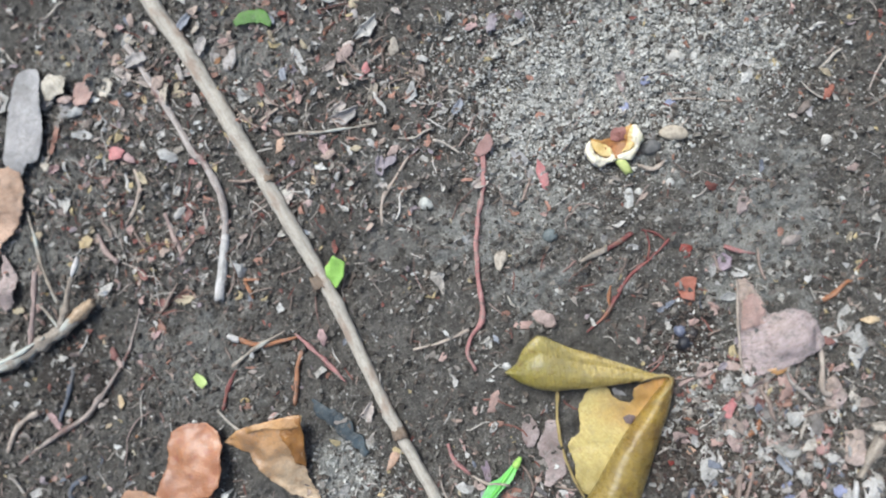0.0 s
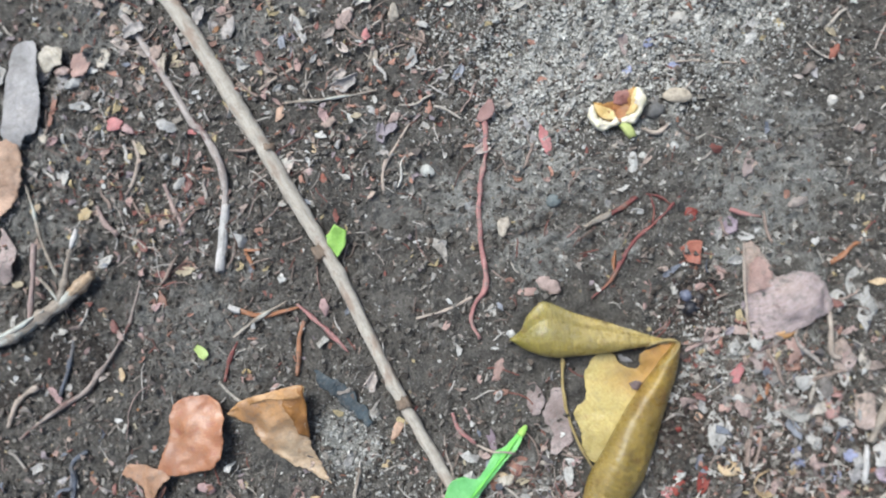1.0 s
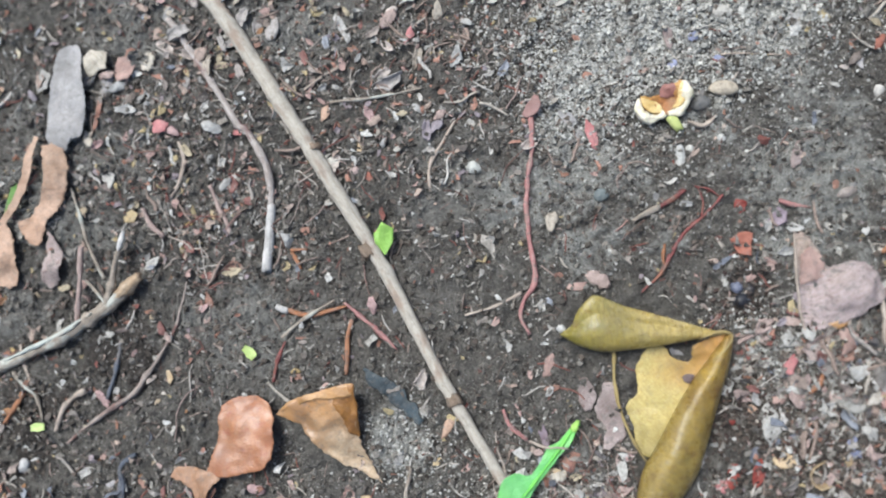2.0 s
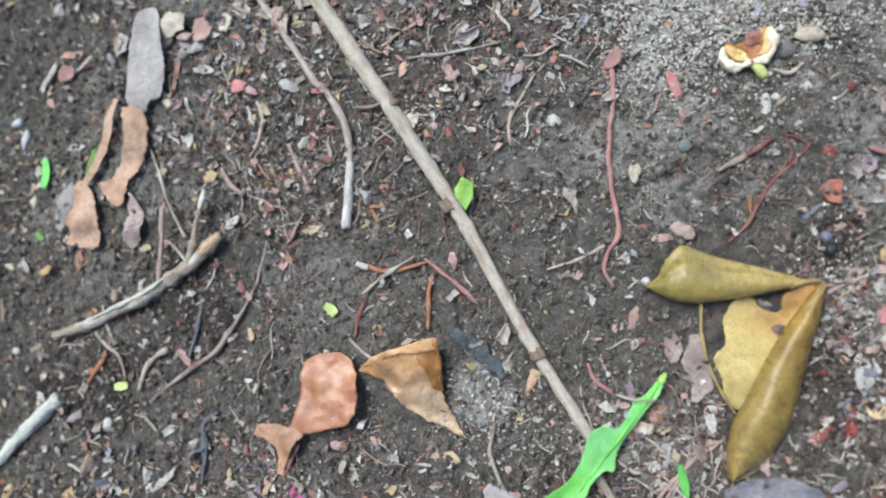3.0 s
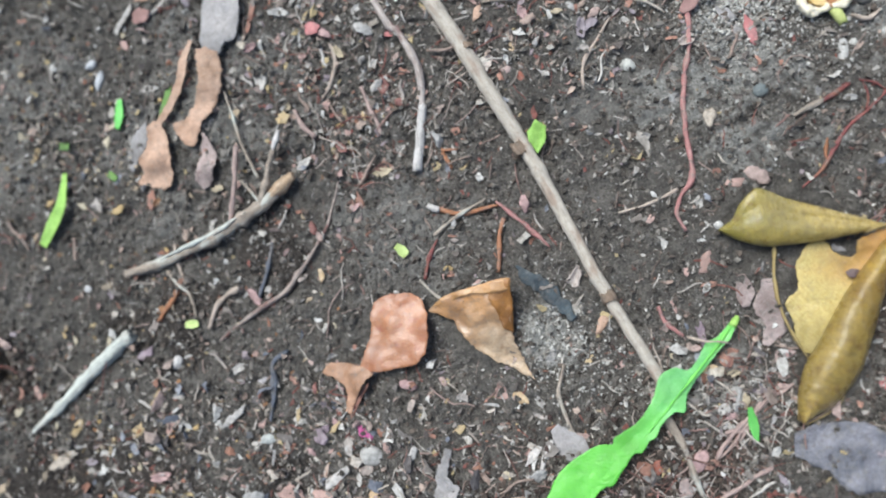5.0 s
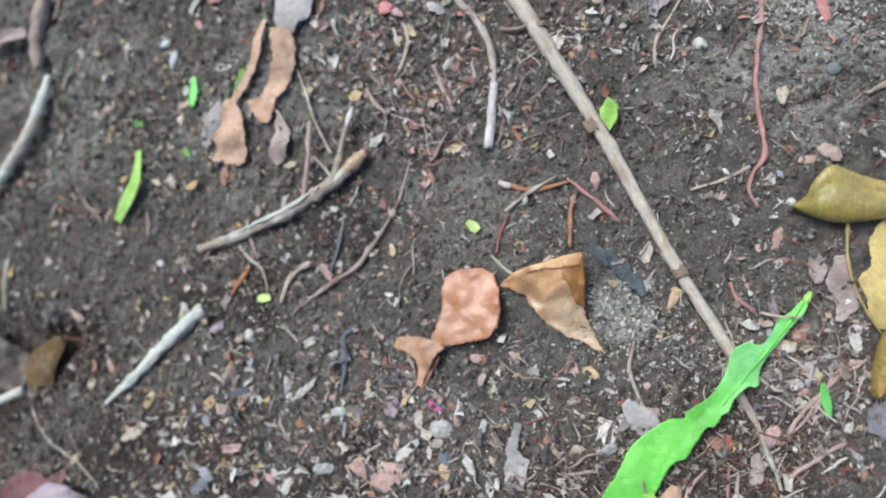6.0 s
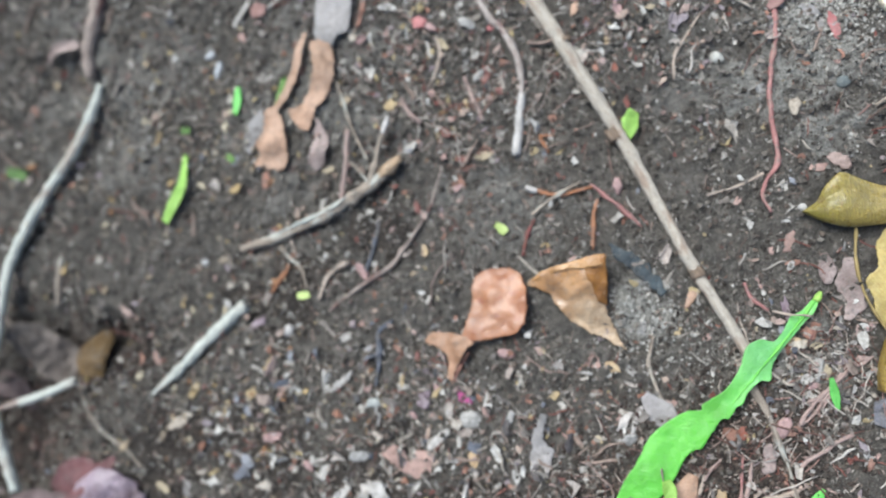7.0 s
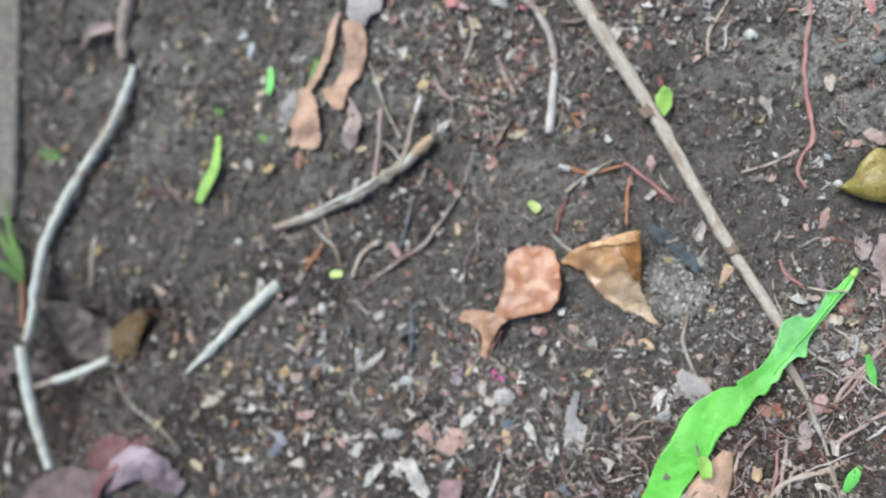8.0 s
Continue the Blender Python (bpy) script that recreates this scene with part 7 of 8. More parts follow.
patch("leaf_scrap", [(-20.1, -145.5), (-19.7, -134.0), (-16.5, -132.9), (-14.6, -138.0), (-16.0, -144.3)], [(-17.4, -138.9, 1.6), (-20.1, -145.5, 0.8), (-16.5, -132.9, 1.6), (-16.0, -144.3, 2.8)], PINK_DRY, None, heart=(-20.1, -145.5), axis=2, ragged=0.6, wave=1.5, torn=True, label="dull pinkish leaf scrap among rootlets", category="leaf scrap")
patch("leaf_scrap", [(-12.6, -127.8), (-10.4, -123.3), (-8.0, -124.3), (-9.3, -128.5), (-11.5, -129.6)], [(-10.4, -126.7, 1.6), (-12.6, -127.8, 0.8), (-8.0, -124.3, 1.6), (-11.5, -129.6, 2.8)], PINK_DRY, None, heart=(-12.6, -127.8), axis=88, ragged=0.6, wave=1.5, torn=True, label="dull pinkish leaf scrap among rootlets", category="leaf scrap")
patch("leaf_scrap", [(3.0, -131.3), (5.6, -129.1), (7.8, -131.8), (5.7, -134.3)], [(5.5, -131.6, 1.6), (3.0, -131.3, 0.8), (7.8, -131.8, 1.6)], GREY_SCRAP, None, heart=(3.0, -131.3), axis=4, ragged=0.6, wave=1.5, torn=True, label="small grey leaf scrap among rootlets", category="leaf scrap")
tube("rootlet", [(-10.1, -129.1), (-5.7, -125.2), (-0.5, -117.9), (5.3, -111.5), (10.2, -106.3), (15.1, -102.1)], [1.6, 2.2, 2.0, 1.8, 1.8, 1.4], PINK_ROOT, rough=0.35, label="long pink-brown rootlet over dark soil", category="rootlet")
tube("rootlet", [(-29.3, -163.0), (-24.1, -158.0), (-18.1, -155.1), (-10.2, -153.5), (-1.9, -149.7)], [1.6, 1.8, 2.0, 1.8, 1.2], FIBRE, rough=0.35, label="long pale rootlet over dark soil", category="rootlet")
tube("rootlet", [(-24.0, -162.1), (-22.6, -154.8), (-18.0, -150.7)], [1.4, 1.6, 1.2], FIBRE, rough=0.35, label="short forked pale rootlet", category="rootlet")
tube("rootlet", [(-30.7, -164.2), (-28.8, -155.1), (-27.8, -144.6), (-27.4, -137.3)], [1.2, 1.5, 1.4, 0.9], RED_ROOT, rough=0.35, label="thin dark pink rootlet on soil", category="rootlet")
tube("rootlet", [(-53.8, -164.6), (-50.1, -158.1), (-45.2, -154.5), (-42.8, -146.2)], [1.6, 1.8, 1.6, 1.0], FIBRE, rough=0.35, label="pale curved rootlet on soil", category="rootlet")
tube("rootlet", [(-45.0, -154.7), (-40.8, -145.1), (-36.0, -139.7)], [1.0, 1.3, 1.0], PINK_ROOT, rough=0.35, label="thin pink-brown rootlet on soil", category="rootlet")
tube("rootlet", [(-6.2, -144.9), (-3.1, -139.6), (3.7, -135.3), (9.6, -131.0), (14.4, -128.8)], [1.4, 1.8, 1.8, 1.6, 1.4], PINK_ROOT, rough=0.35, label="long pink-brown rootlet over dark soil", category="rootlet")
tube("rootlet", [(-2.5, -116.0), (1.4, -115.1), (5.8, -115.9)], [1.4, 1.8, 1.2], PINK_ROOT, rough=0.35, label="short pinkish rootlet on soil", category="rootlet")
tube("wood_splinter", [(127.4, -77.1), (130.0, -71.7), (134.8, -62.0)], [2.6, 4.2, 3.2], GREY_BARK, rough=0.4, label="flat grey splinter of wood", category="splinter")
tube("dry_stalk", [(126.5, -78.2), (126.0, -84.7), (125.1, -93.3)], [1.8, 2.4, 1.8], PALE_WOOD, rough=0.4, label="pale flat straw on litter", category="stalk")
tube("orange_twig", [(115.1, -11.7), (119.9, -9.1), (124.2, -4.6), (130.4, -3.4)], [1.2, 1.8, 1.6, 0.8], ORANGE_TWIG, rough=0.45, label="thin bent orange-brown twig", category="twig")
tube("thin_twig", [(86.4, -62.7), (89.6, -60.2), (91.8, -55.8), (92.3, -53.1)], [1.4, 2.2, 2.0, 1.0], ORANGE_TWIG, rough=0.45, label="short curved brown twig on litter", category="twig")

# ---------------------------------------------------------------- the far edge
def rounded_slab(name, x0, x1, y0, y1, z0, z1, r, material):
    bm = bmesh.new()
    bmesh.ops.create_cube(bm, size=1.0, matrix=Matrix.LocRotScale(((x0 + x1) / 2, (y0 + y1) / 2, (z0 + z1) / 2), None, (x1 - x0, y1 - y0, z1 - z0)))
    bmesh.ops.bevel(bm, geom=bm.edges[:], offset=r, segments=4, affect="EDGES", profile=0.5)
    me = bpy.data.meshes.new(name)
    bm.to_mesh(me)
    bm.free()
    me.materials.append(material)
    return new(name, me)


DUSTY = scatter_mat("dusty_concrete", [(0.18, 0.168, 0.146)], 0.9, 0.2, 300)
tagged(rounded_slab("concrete_edging", -0.62, -0.3772, -0.046, 0.5, -0.04, 0.0022, 0.002, DUSTY), "pale dusty concrete edging beside the soil", "edging", kind="structure")
tuft = thing("grass_tuft", "small tuft of green grass beside the branch", "grass")
for pts, half in (([(-374.4, -76.8), (-376.9, -60.2), (-379.3, -35.3)], 1.6), ([(-374.4, -76.8), (-380.1, -69.9), (-387.6, -64.3)], 2.4), ([(-375.1, -76.3), (-381.8, -57.4), (-385.0, -43.6)], 1.6), ([(-374.4, -76.8), (-373.0, -64.4), (-376.3, -49.3)], 1.3)):
    blade("blade", pts, [half * 0.7, half, half * 0.2], [half * 0.7, half, half * 0.2], DEEP_GREEN, lift=[1, 5, 8], parent=tuft)
tube("sheath", [(-373.5, -101.6), (-374.0, -90.6), (-374.4, -76.8)], [2.6, 2.4, 1.8], ORANGE_TWIG, lift=[1, 2, 2], parent=tuft, label="orange-brown sheath")


# ---------------------------------------------------------------- loose litter
FLAKE_COLOURS = [(0.38, 0.36, 0.325), (0.26, 0.23, 0.205), (0.45, 0.43, 0.395), (0.32, 0.24, 0.20), (0.17, 0.14, 0.122), (0.34, 0.325, 0.305), (0.42, 0.33, 0.275), (0.12, 0.102, 0.092),
                 (0.42, 0.40, 0.365), (0.29, 0.15, 0.105), (0.54, 0.53, 0.50), (0.22, 0.195, 0.175), (0.40, 0.275, 0.245), (0.32, 0.285, 0.245), (0.27, 0.225, 0.235), (0.19, 0.075, 0.062), (0.36, 0.20, 0.15), (0.42, 0.34, 0.19)]
SCRAP_COLOURS = [(0.369, 0.281, 0.25), (0.262, 0.153, 0.119), (0.358, 0.351, 0.338), (0.4, 0.271, 0.26), (0.264, 0.23, 0.251), (0.397, 0.336, 0.234), (0.431, 0.411, 0.38), (0.187, 0.153, 0.133), (0.26, 0.27, 0.301), (0.322, 0.274, 0.244), (0.222, 0.107, 0.093), (0.397, 0.386, 0.369)]
OCHRE_COLOURS = [(0.42, 0.31, 0.15), (0.36, 0.29, 0.20), (0.50, 0.44, 0.32), (0.30, 0.16, 0.08), (0.24, 0.20, 0.15), (0.46, 0.43, 0.38)]
CRUMB_COLOURS = [(0.072, 0.063, 0.055), (0.14, 0.127, 0.112), (0.19, 0.175, 0.155), (0.056, 0.049, 0.043), (0.10, 0.090, 0.080), (0.22, 0.205, 0.183), (0.13, 0.105, 0.088), (0.12, 0.11, 0.098)]
SAND_COLOURS = [(0.30, 0.29, 0.265), (0.38, 0.37, 0.34), (0.24, 0.23, 0.21), (0.56, 0.55, 0.52), (0.15, 0.143, 0.13), (0.34, 0.31, 0.275), (0.20, 0.19, 0.172), (0.27, 0.26, 0.24)]
ASH_COLOURS = [(0.48, 0.47, 0.435), (0.42, 0.41, 0.378), (0.54, 0.53, 0.49), (0.36, 0.35, 0.32)]
PEBBLE_COLOURS = [(0.40, 0.37, 0.33), (0.32, 0.30, 0.28), (0.46, 0.44, 0.40), (0.24, 0.23, 0.22), (0.36, 0.30, 0.26), (0.18, 0.185, 0.19)]
FLAKES = scatter_mat("dry_leaf_crumbs", FLAKE_COLOURS, 0.75, 0.3)
OCHRE = scatter_mat("ochre_leaf_crumbs", OCHRE_COLOURS, 0.75, 0.3)
CRUMBS = scatter_mat("soil_crumbs", CRUMB_COLOURS, 0.95, 0.2)
ASHY = scatter_mat("ashy_crumbs", ASH_COLOURS, 0.95, 0.2, 900)
SANDY = scatter_mat("sand_grains", SAND_COLOURS, 0.8, 0.35)
THREADS = scatter_mat("root_threads", [(0.36, 0.32, 0.275), (0.22, 0.17, 0.145), (0.46, 0.43, 0.385), (0.24, 0.105, 0.085), (0.16, 0.125, 0.105), (0.36, 0.28, 0.24), (0.50, 0.47, 0.43)], 0.8, 0.25)
FLAKE_ONE = scatter_mat("dry_leaf_scrap", SCRAP_COLOURS, 0.65, 0.35, 700, by_object=True)
PALE_ONE = scatter_mat("pale_leaf_strip", [(0.44, 0.42, 0.39), (0.40, 0.35, 0.29), (0.36, 0.33, 0.31), (0.46, 0.40, 0.36), (0.34, 0.26, 0.22)], 0.65, 0.35, 700, by_object=True)
OCHRE_ONE = scatter_mat("ochre_leaf_scrap", OCHRE_COLOURS, 0.65, 0.35, 700, by_object=True)
STONE_ONE = scatter_mat("pebble_stone", PEBBLE_COLOURS, 0.6, 0.4, 500, by_object=True)
STALK_ONE = scatter_mat("dry_stalk_scrap", [(0.40, 0.36, 0.31), (0.24, 0.185, 0.155), (0.50, 0.47, 0.43), (0.28, 0.215, 0.18), (0.32, 0.285, 0.255)], 0.8, 0.25, 900, by_object=True)

# where litter gathers: centre (mm), radius (mm), weight
LEAFY = [((99.3, -70.6), 38, 5.5), ((82.1, -60.3), 22, 2.6), ((58.1, -75.7), 15, -3.5), ((8.9, -100.3), 22, 4.0), ((-101.0, -138.8), 34, 2.4), ((-156.0, -126.1), 34, 2.2), ((-16.5, -145.4), 34, 1.6),
         ((-221.9, -142.4), 40, 1.8), ((-91.5, 74.2), 44, 3.2), ((-163.7, 52.4), 40, 3.0), ((-46.7, 62.9), 34, 1.5), ((-146.0, 13.3), 34, 2.4), ((7.2, 45.6), 16, 1.6), ((-20.1, 77.4), 26, 2.0), ((-60.5, 41.4), 26, 1.2)]
OCHREY = [((-243.7, -115.4), 40, 2.4), ((-287.1, -2.8), 46, 2.0), ((-244.6, 5.9), 40, 1.2), ((-181.1, -111.9), 30, 1.0)]
SANDED = [((44.0, 74.2), 42, 5.0), ((88.0, 29.4), 60, 3.0), ((95.7, -17.1), 44, 0.9), ((58.1, -75.7), 15, -3), ((-65.7, -77.4), 22, 3.0), ((4.2, 17.3), 50, 1.0), ((-17.9, -91.2), 50, 1.2)]
ASHEN = [((5.0, 45.7), 12, 5.0), ((16.4, 69.1), 24, 7.0), ((-15.7, 81.5), 18, 1.5), ((44.1, 80.5), 26, 4.0), ((77.6, 83.3), 26, 4.0), ((73.7, -49.0), 18, 2.5), ((58.1, -75.7), 15, -3.5), ((-65.8, -82.1), 14, 1.8), ((-39.4, -100.5), 16, 0.6)]
LIMITS = (-0.395, 0.16, -0.19, 0.13)


# loose bits lie beside, not through, the big leaves: centre (mm), radius (mm)
CLEAR = [((37.8, -60.3), 17), ((32.9, -76.9), 12), ((28.0, -37.9), 14), ((11.1, -37.6), 13), ((52.6, -49.9), 9), ((35.1, -92.0), 12), ((-128.1, -75.9), 14), ((-96.3, -73.1), 13), ((-90.1, -84.3), 8), ((98.2, -25.4), 12), ((38.7, 47.0), 7), ((-201.7, 58.4), 9)]


def strewn(n, zones, base, r):
    """n plan places, thickest where the zones say."""
    out = np.zeros((0, 2))
    top = base + sum(w for _, _, w in zones) * 0.55
    while len(out) < n:
        p = np.column_stack([r.uniform(LIMITS[0], LIMITS[1], 4 * n), r.uniform(LIMITS[2], LIMITS[3], 4 * n)])
        d = np.full(len(p), float(base))
        for (cx, cy), size, weight in zones:
            d += weight * np.exp(-((p[:, 0] - cx * MM) ** 2 + (p[:, 1] - cy * MM) ** 2) / (size * MM) ** 2)
        d *= 0.55 + 0.9 * (lattice(p[:, 0] / 0.012, p[:, 1] / 0.012) + 0.5)
        for (cx, cy), size in CLEAR:
            d[(p[:, 0] - cx * MM) ** 2 + (p[:, 1] - cy * MM) ** 2 < (size * MM) ** 2] = 0
        out = np.vstack([out, p[r.random(len(p)) * top < d]])
    return out[:n]


def turns(n, tilt, r):
    """n rotation matrices: any way round, tilted by about tilt radians."""
    a, b, c = r.uniform(0, 2 * math.pi, n), r.normal(0, tilt, n), r.normal(0, tilt, n)
    ca, sa, cb, sb, cc, sc = np.cos(a), np.sin(a), np.cos(b), np.sin(b), np.cos(c), np.sin(c)
    o, i = np.zeros(n), np.ones(n)
    rz = np.stack([ca, -sa, o, sa, ca, o, o, o, i], -1).reshape(n, 3, 3)
    rx = np.stack([i, o, o, o, cb, -sb, o, sb, cb], -1).reshape(n, 3, 3)
    ry = np.stack([cc, o, sc, o, i, o, -sc, o, cc], -1).reshape(n, 3, 3)
    return rz @ rx @ ry


def pile(name, local, faces, places, rot, sink, material, label, category):
    """Many small pieces in one object: local (n, k, 3), each turned and set on the ground."""
    v = np.einsum("nij,nkj->nki", rot, local)
    low = v[..., 2].min(1)
    z = ground_z(places[:, 0], places[:, 1])
    v = v + np.concatenate([places, (z - low * sink)[:, None]], 1)[:, None]
    n, k = v.shape[:2]
    f = (np.arange(n)[:, None, None] * k + np.asarray(faces)[None]).reshape(-1, len(faces[0]))
    return tagged(new(name, mesh_of(name, v.reshape(-1, 3), f, material, smooth=False)), label, category, kind="stuff")


def crumbs(name, n, lo, hi, zones, base, material, label, category, seed):
    r = np.random.default_rng(seed)
    octa = np.array([(1, 0, 0), (0, 1, 0), (-1, 0, 0), (0, -1, 0), (0, 0, 1), (0, 0, -1)], float)
    faces = [(0, 1, 4), (1, 2, 4), (2, 3, 4), (3, 0, 4), (1, 0, 5), (2, 1, 5), (3, 2, 5), (0, 3, 5)]
    size = lo * (hi / lo) ** (r.random(n) ** 2.2)
    local = (octa[None] * r.uniform(0.6, 1.3, (n, 6, 1)) + r.normal(0, 0.2, (n, 6, 3))) * size[:, None, None] * 0.5 * MM
    local[..., 2] *= 0.75
    return pile(name, local, faces, strewn(n, zones, base, r), turns(n, 0.6, r), 0.5, material, label, category)


def flakes(name, n, lo, hi, zones, base, material, label, seed, tilt=0.28):
    r = np.random.default_rng(seed)
    k = 7
    a = np.arange(k) / k * 2 * math.pi
    size = lo * (hi / lo) ** (r.random(n) ** 1.8)
    slim = r.uniform(0.22, 0.75, n)
    rim = r.uniform(0.3, 1.25, (n, k))
    x, y = rim * np.cos(a), rim * np.sin(a) * slim[:, None]
    x, y = np.concatenate([x, np.zeros((n, 1))], 1), np.concatenate([y, np.zeros((n, 1))], 1)
    z = r.normal(0, 0.45, (n, 1)) * x * x + r.normal(0, 0.6, (n, 1)) * y * y + r.normal(0, 0.06, (n, k + 1))
    top = np.stack([x, y, z], -1) * (size * 0.5 * MM)[:, None, None]
    low = top - (0, 0, 0.00022)
    local = np.concatenate([top, low], 1)
    m = k + 1
    faces = [(j, (j + 1) % k, k) for j in range(k)] + [(m + (j + 1) % k, m + j, m + k) for j in range(k)]
    faces += [t for j in range(k) for t in ((j, m + j, (j + 1) % k), ((j + 1) % k, m + j, m + (j + 1) % k))]
    return pile(name, local, faces, strewn(n, zones, base, r), turns(n, tilt, r), 0.8, material, label, "leaf litter")


def threads(name, n, lo, hi, zones, base, material, label, seed):
    r = np.random.default_rng(seed)
    segs, k = 6, 4
    length = lo * (hi / lo) ** (r.random(n) ** 1.6) * MM
    u = np.linspace(-0.5, 0.5, segs)
    x = length[:, None] * u
    y = length[:, None] * (r.normal(0, 0.28, (n, 1)) * (u * u - 0.1) + r.normal(0, 0.3, (n, 1)) * u ** 3 + r.normal(0, 0.025, (n, segs)))
    z = length[:, None] * (r.uniform(-0.25, 0.1, (n, 1)) * (u * u)) + r.normal(0, 0.00015, (n, segs))
    rad = r.uniform(0.14, 0.42, n)[:, None] * MM * (1 - 0.5 * np.abs(u))[None]
    a = np.arange(k) / k * 2 * math.pi
    v = np.stack([np.repeat(x[..., None], k, 2), y[..., None] + rad[..., None] * np.cos(a), z[..., None] + rad[..., None] * np.sin(a)], -1).reshape(n, segs * k, 3)
    faces = grid_faces(segs, k, wrap=True).tolist() + [(3, 2, 1, 0), tuple((segs - 1) * k + j for j in range(k))]
    return pile(name, v, faces, strewn(n, zones, base, r), turns(n, 0.08, r), 0.75, material, label, "root threads")


def place_copies(name, meshes, n, zones, base, sink, label, category, group, seed, lo=0.7, hi=1.4, tilt=0.2):
    r = np.random.default_rng(seed)
    spots, rot = strewn(n, zones, base, r), turns(n, tilt, r)
    for k in range(n):
        o = new(name, meshes[k % len(meshes)])
        s = lo * (hi / lo) ** r.random()
        x, y = spots[k]
        o.matrix_world = Matrix.Translation((x, y, float(ground_z(x, y)) + sink * s)) @ Matrix(rot[k].tolist()).to_4x4() @ Matrix.Scale(s, 4)
        tagged(o, label, category, group)


def scrap_mesh(seed, material, length, half, bend):
    """One dry leaf scrap, curled and torn, centred on its base."""
    r = np.random.default_rng(seed)
    n, m = 9, 7
    u, c = np.linspace(-0.5, 0.5, n), np.linspace(-1, 1, m)
    shape = np.cos(u * math.pi * 0.92) ** r.uniform(0.35, 0.8)
    wide = half * (shape * r.uniform(0.7, 1.2, n))[:, None]
    X = length * u[:, None] + 0 * c + r.normal(0, 0.05 * length, (n, m)) * (np.abs(c) > 0.6)
    Y = wide * c + length * r.normal(0, 0.2) * (u * u)[:, None]
    Zz = bend * half * c ** 2 + length * r.normal(0, 0.25) * (u * u)[:, None] + r.normal(0, 0.11 * half, (n, m))
    P = np.stack([X, Y, Zz - Zz.min()], -1) * MM
    v, f, uv = shell(P, 0.00028, P[..., :2])
    return mesh_of("leaf_scrap", v, f, material, uv)


def pebble_mesh(seed):
    r = np.random.default_rng(seed)
    bm = bmesh.new()
    bmesh.ops.create_icosphere(bm, subdivisions=2, radius=1.0)
    s = (1.0, r.uniform(0.6, 0.9), r.uniform(0.45, 0.7))
    for v in bm.verts:
        g = 1 + 0.5 * noise.noise(v.co * 1.3 + Vector((seed * 3.7, 0, 0))) + 0.06 * noise.noise(v.co * 4)
        v.co = Vector((v.co.x * s[0], v.co.y * s[1], v.co.z * s[2])) * g * 1.5 * MM
    me = bpy.data.meshes.new("pebble")
    bm.to_mesh(me)
    bm.free()
    me.polygons.foreach_set("use_smooth", np.full(len(me.polygons), True))
    me.materials.append(STONE_ONE)
    return me


def stalk_mesh(seed):
    r = np.random.default_rng(seed)
    L = r.uniform(7, 15)
    y = np.cumsum(r.normal(0, 0.7, 5))
    ctrl = np.stack([np.linspace(-L / 2, L / 2, 5), y - y.mean(), r.uniform(0.2, 0.9, 5)], 1) * MM
    line, _ = smooth_line(ctrl, 14)
    w = r.uniform(0.35, 0.8)
    v, f, uv = tube_data(line, profile([w * 0.8, w, w * 0.6], 14) * MM, 7, (), 0.2, seed)
    return mesh_of("stalk_scrap", v, f, STALK_ONE, uv)


SCRAPS = [scrap_mesh(100 + k, FLAKE_ONE, 3.2 + 0.3 * k, 0.85 + 0.08 * k, (-0.3, 0.5, 0.15, -0.15)[k % 4]) for k in range(12)]
PALES = [scrap_mesh(170 + k, PALE_ONE, 4.5 + 0.9 * k, 1.3 + 0.2 * k, (0.4, -0.2, 0.6)[k % 3]) for k in range(6)]
OCHRES = [scrap_mesh(140 + k, OCHRE_ONE, 3.2 + 0.3 * k, 0.85 + 0.1 * k, (-0.5, 0.4, -0.2)[k % 3]) for k in range(6)]
place_copies("leaf_scrap", SCRAPS, 270, LEAFY, 0.55, 0.0003, "small torn dry leaf scrap on the soil", "leaf scrap", "dry leaf scraps", 21, 0.75, 1.6)
place_copies("pale_scrap", PALES, 60, [((-168.0, 80.0), 30, 3.0), ((-140.0, 98.0), 26, 2.0), ((-62.0, 84.0), 30, 1.6), ((-120.0, 10.0), 26, 0.6)], 0.02, 0.0003, "pale bleached strip of dry leaf", "leaf scrap", "pale leaf strips", 27)
place_copies("ochre_scrap", OCHRES, 80, OCHREY, 0.02, 0.0003, "small ochre dry leaf scrap", "leaf scrap", "ochre leaf scraps", 22)
place_copies("pebble", [pebble_mesh(k) for k in range(9)], 55, LEAFY[8:] + SANDED, 0.8, -0.0001, "small rounded pale pebble in soil", "pebble", "small pebbles", 53, 0.4, 0.95, 0.3)
place_copies("stalk_scrap", [stalk_mesh(200 + k) for k in range(14)], 210, LEAFY, 0.9, 0.0004, "thin broken dry stalk on soil", "stalk", "broken dry stalks", 24, 0.5, 1.2, 0.06)

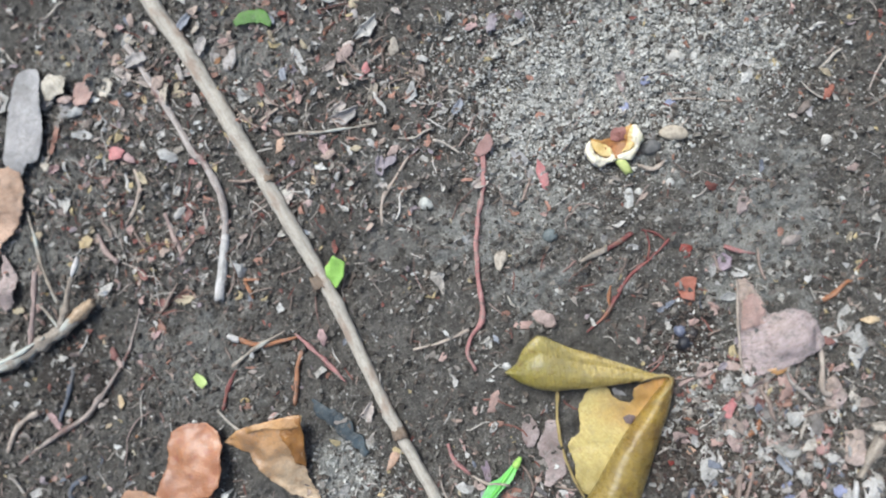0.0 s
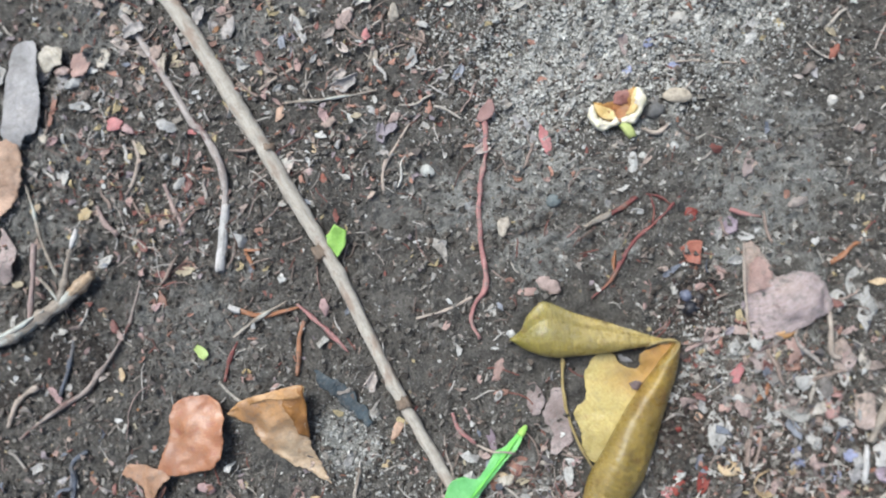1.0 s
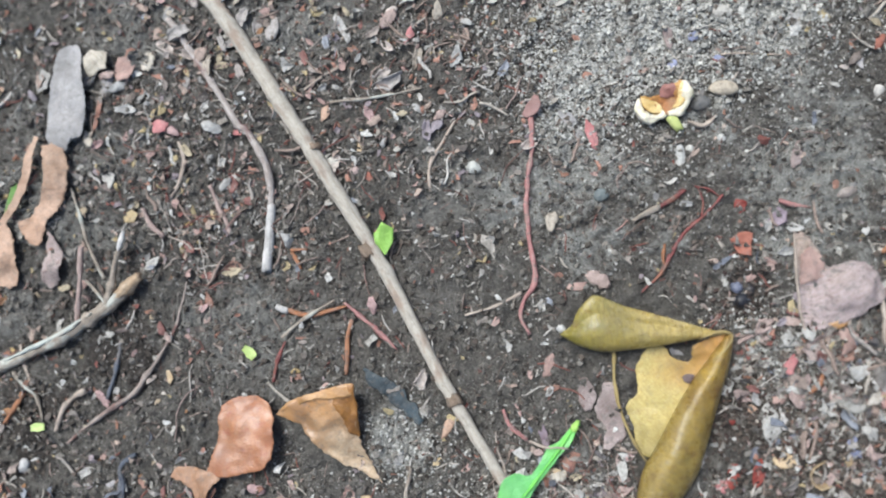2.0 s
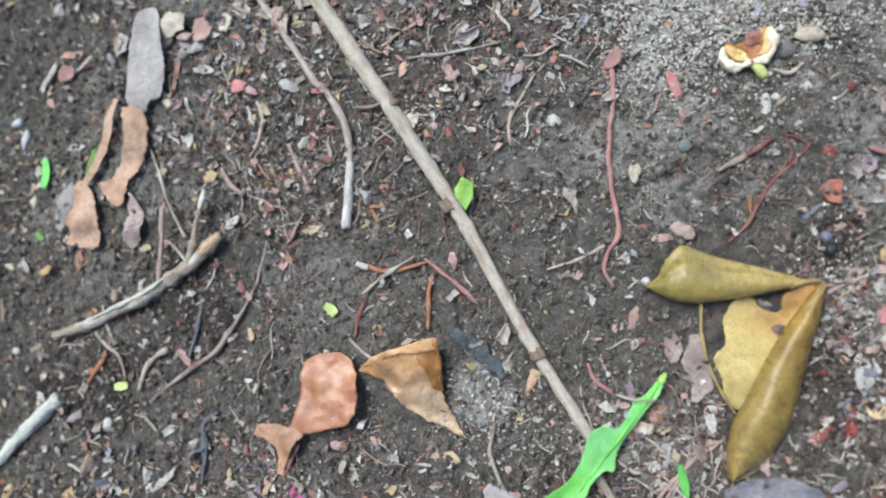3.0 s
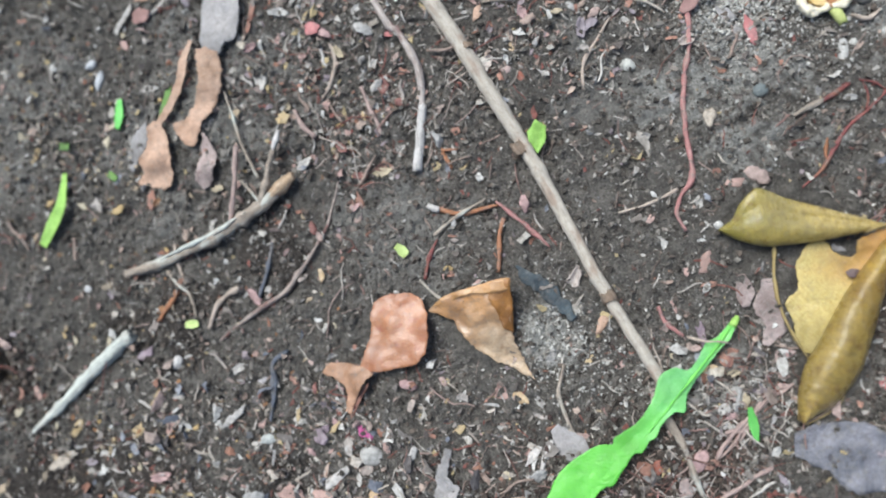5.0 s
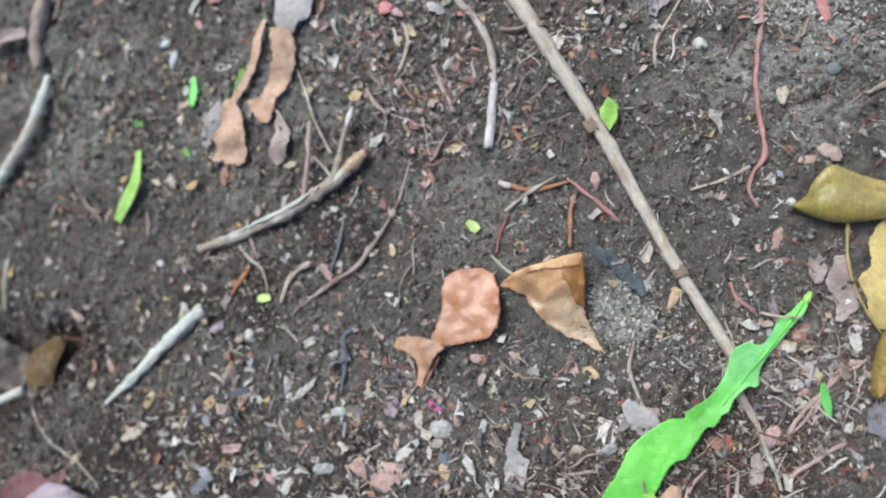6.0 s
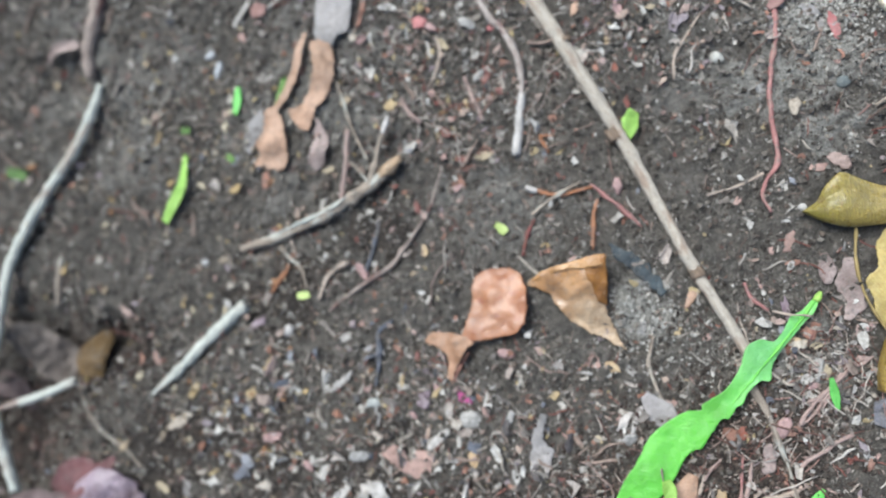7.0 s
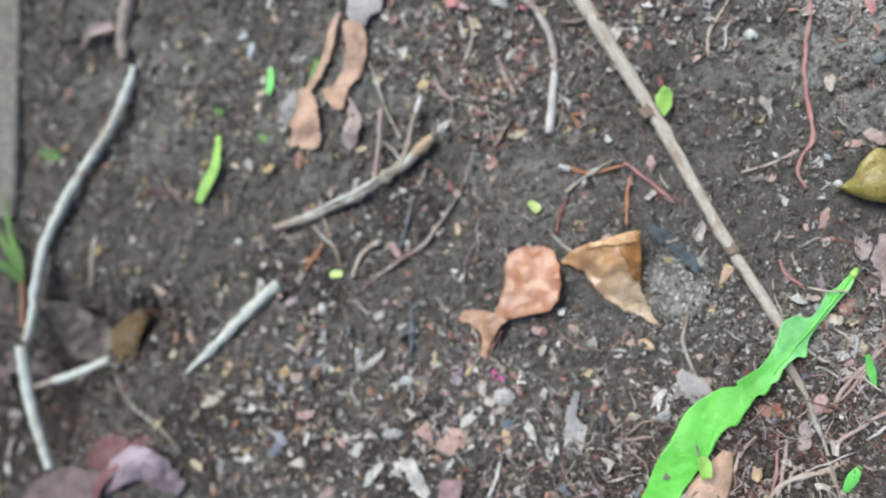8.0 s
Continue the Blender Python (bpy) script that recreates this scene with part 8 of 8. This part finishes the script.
flakes("leaf_litter", 9000, 1.2, 6.5, LEAFY, 0.9, FLAKES, "crumbled pale and brown dry leaf litter", 31)
flakes("ochre_litter", 700, 1.2, 4.0, OCHREY, 0.03, OCHRE, "crumbled ochre and cream leaf litter", 32)
threads("root_thread_litter", 3800, 2.0, 11.0, LEAFY, 1.1, THREADS, "fine broken roots and stalk fibres", 33)
crumbs("soil_crumb_litter", 60000, 0.6, 3.4, LEAFY[:2], 1.6, CRUMBS, "loose dark crumbs of soil", "soil crumbs", 34)
# dark crumbs: humus, and shade painted into the hollow and between litter
HUMUS_AND_SHADE = scatter_mat("humus_and_shade_crumbs", [(0.05, 0.041, 0.035), (0.085, 0.066, 0.056), (0.035, 0.029, 0.025), (0.11, 0.085, 0.072), (0.065, 0.045, 0.040)], 0.95, 0.2)
crumbs("humus_and_shade_litter", 16000, 0.7, 3.4, [(at, size * 0.6, 2.0) for at, size in DAMP_AND_SHADE[:9]], 0.0, HUMUS_AND_SHADE, "loose dark crumbs of damp humus and painted shade", "soil crumbs", 39)
crumbs("sand_litter", 44000, 0.35, 1.15, SANDED, 0.8, SANDY, "scattered pale sand grains", "sand", 35)
crumbs("ashy_crumb_litter", 22000, 0.6, 2.3, ASHEN, 0.02, ASHY, "pale ashy crumbs of dry earth", "soil crumbs", 36)
TANGLE = [((-16.5, -136.3), 26, 3.0), ((-45.0, -148.3), 22, 2.0), ((-103.5, -155.3), 30, 1.0), ((8.8, -104.5), 18, 2.0), ((-92.8, 20.6), 40, 0.3), ((-145.6, 4.3), 30, 0.5)]
ROOTY = scatter_mat("rootlet_tangle_skin", [(0.30, 0.19, 0.165), (0.44, 0.38, 0.33), (0.22, 0.10, 0.085), (0.36, 0.27, 0.235), (0.16, 0.09, 0.075), (0.50, 0.46, 0.41)], 0.75, 0.3)
threads("rootlet_tangle", 520, 6.0, 26.0, TANGLE, 0.06, ROOTY, "tangle of thin pink-brown and pale rootlets", 37)

TORN = scatter_mat("torn_leaf_pieces", [(0.40, 0.385, 0.36), (0.30, 0.24, 0.21), (0.50, 0.485, 0.455), (0.20, 0.18, 0.165), (0.38, 0.345, 0.315), (0.36, 0.345, 0.33), (0.11, 0.10, 0.10), (0.44, 0.40, 0.35), (0.36, 0.27, 0.245), (0.15, 0.16, 0.19)], 0.7, 0.3, 700)
flakes("torn_leaf_litter", 1100, 3.0, 11.0, [LEAFY[0], LEAFY[1], LEAFY[3], LEAFY[4], LEAFY[5], LEAFY[6], LEAFY[7]], 0.08, TORN, "torn flat pieces of grey and brown leaf", 38, tilt=0.5)
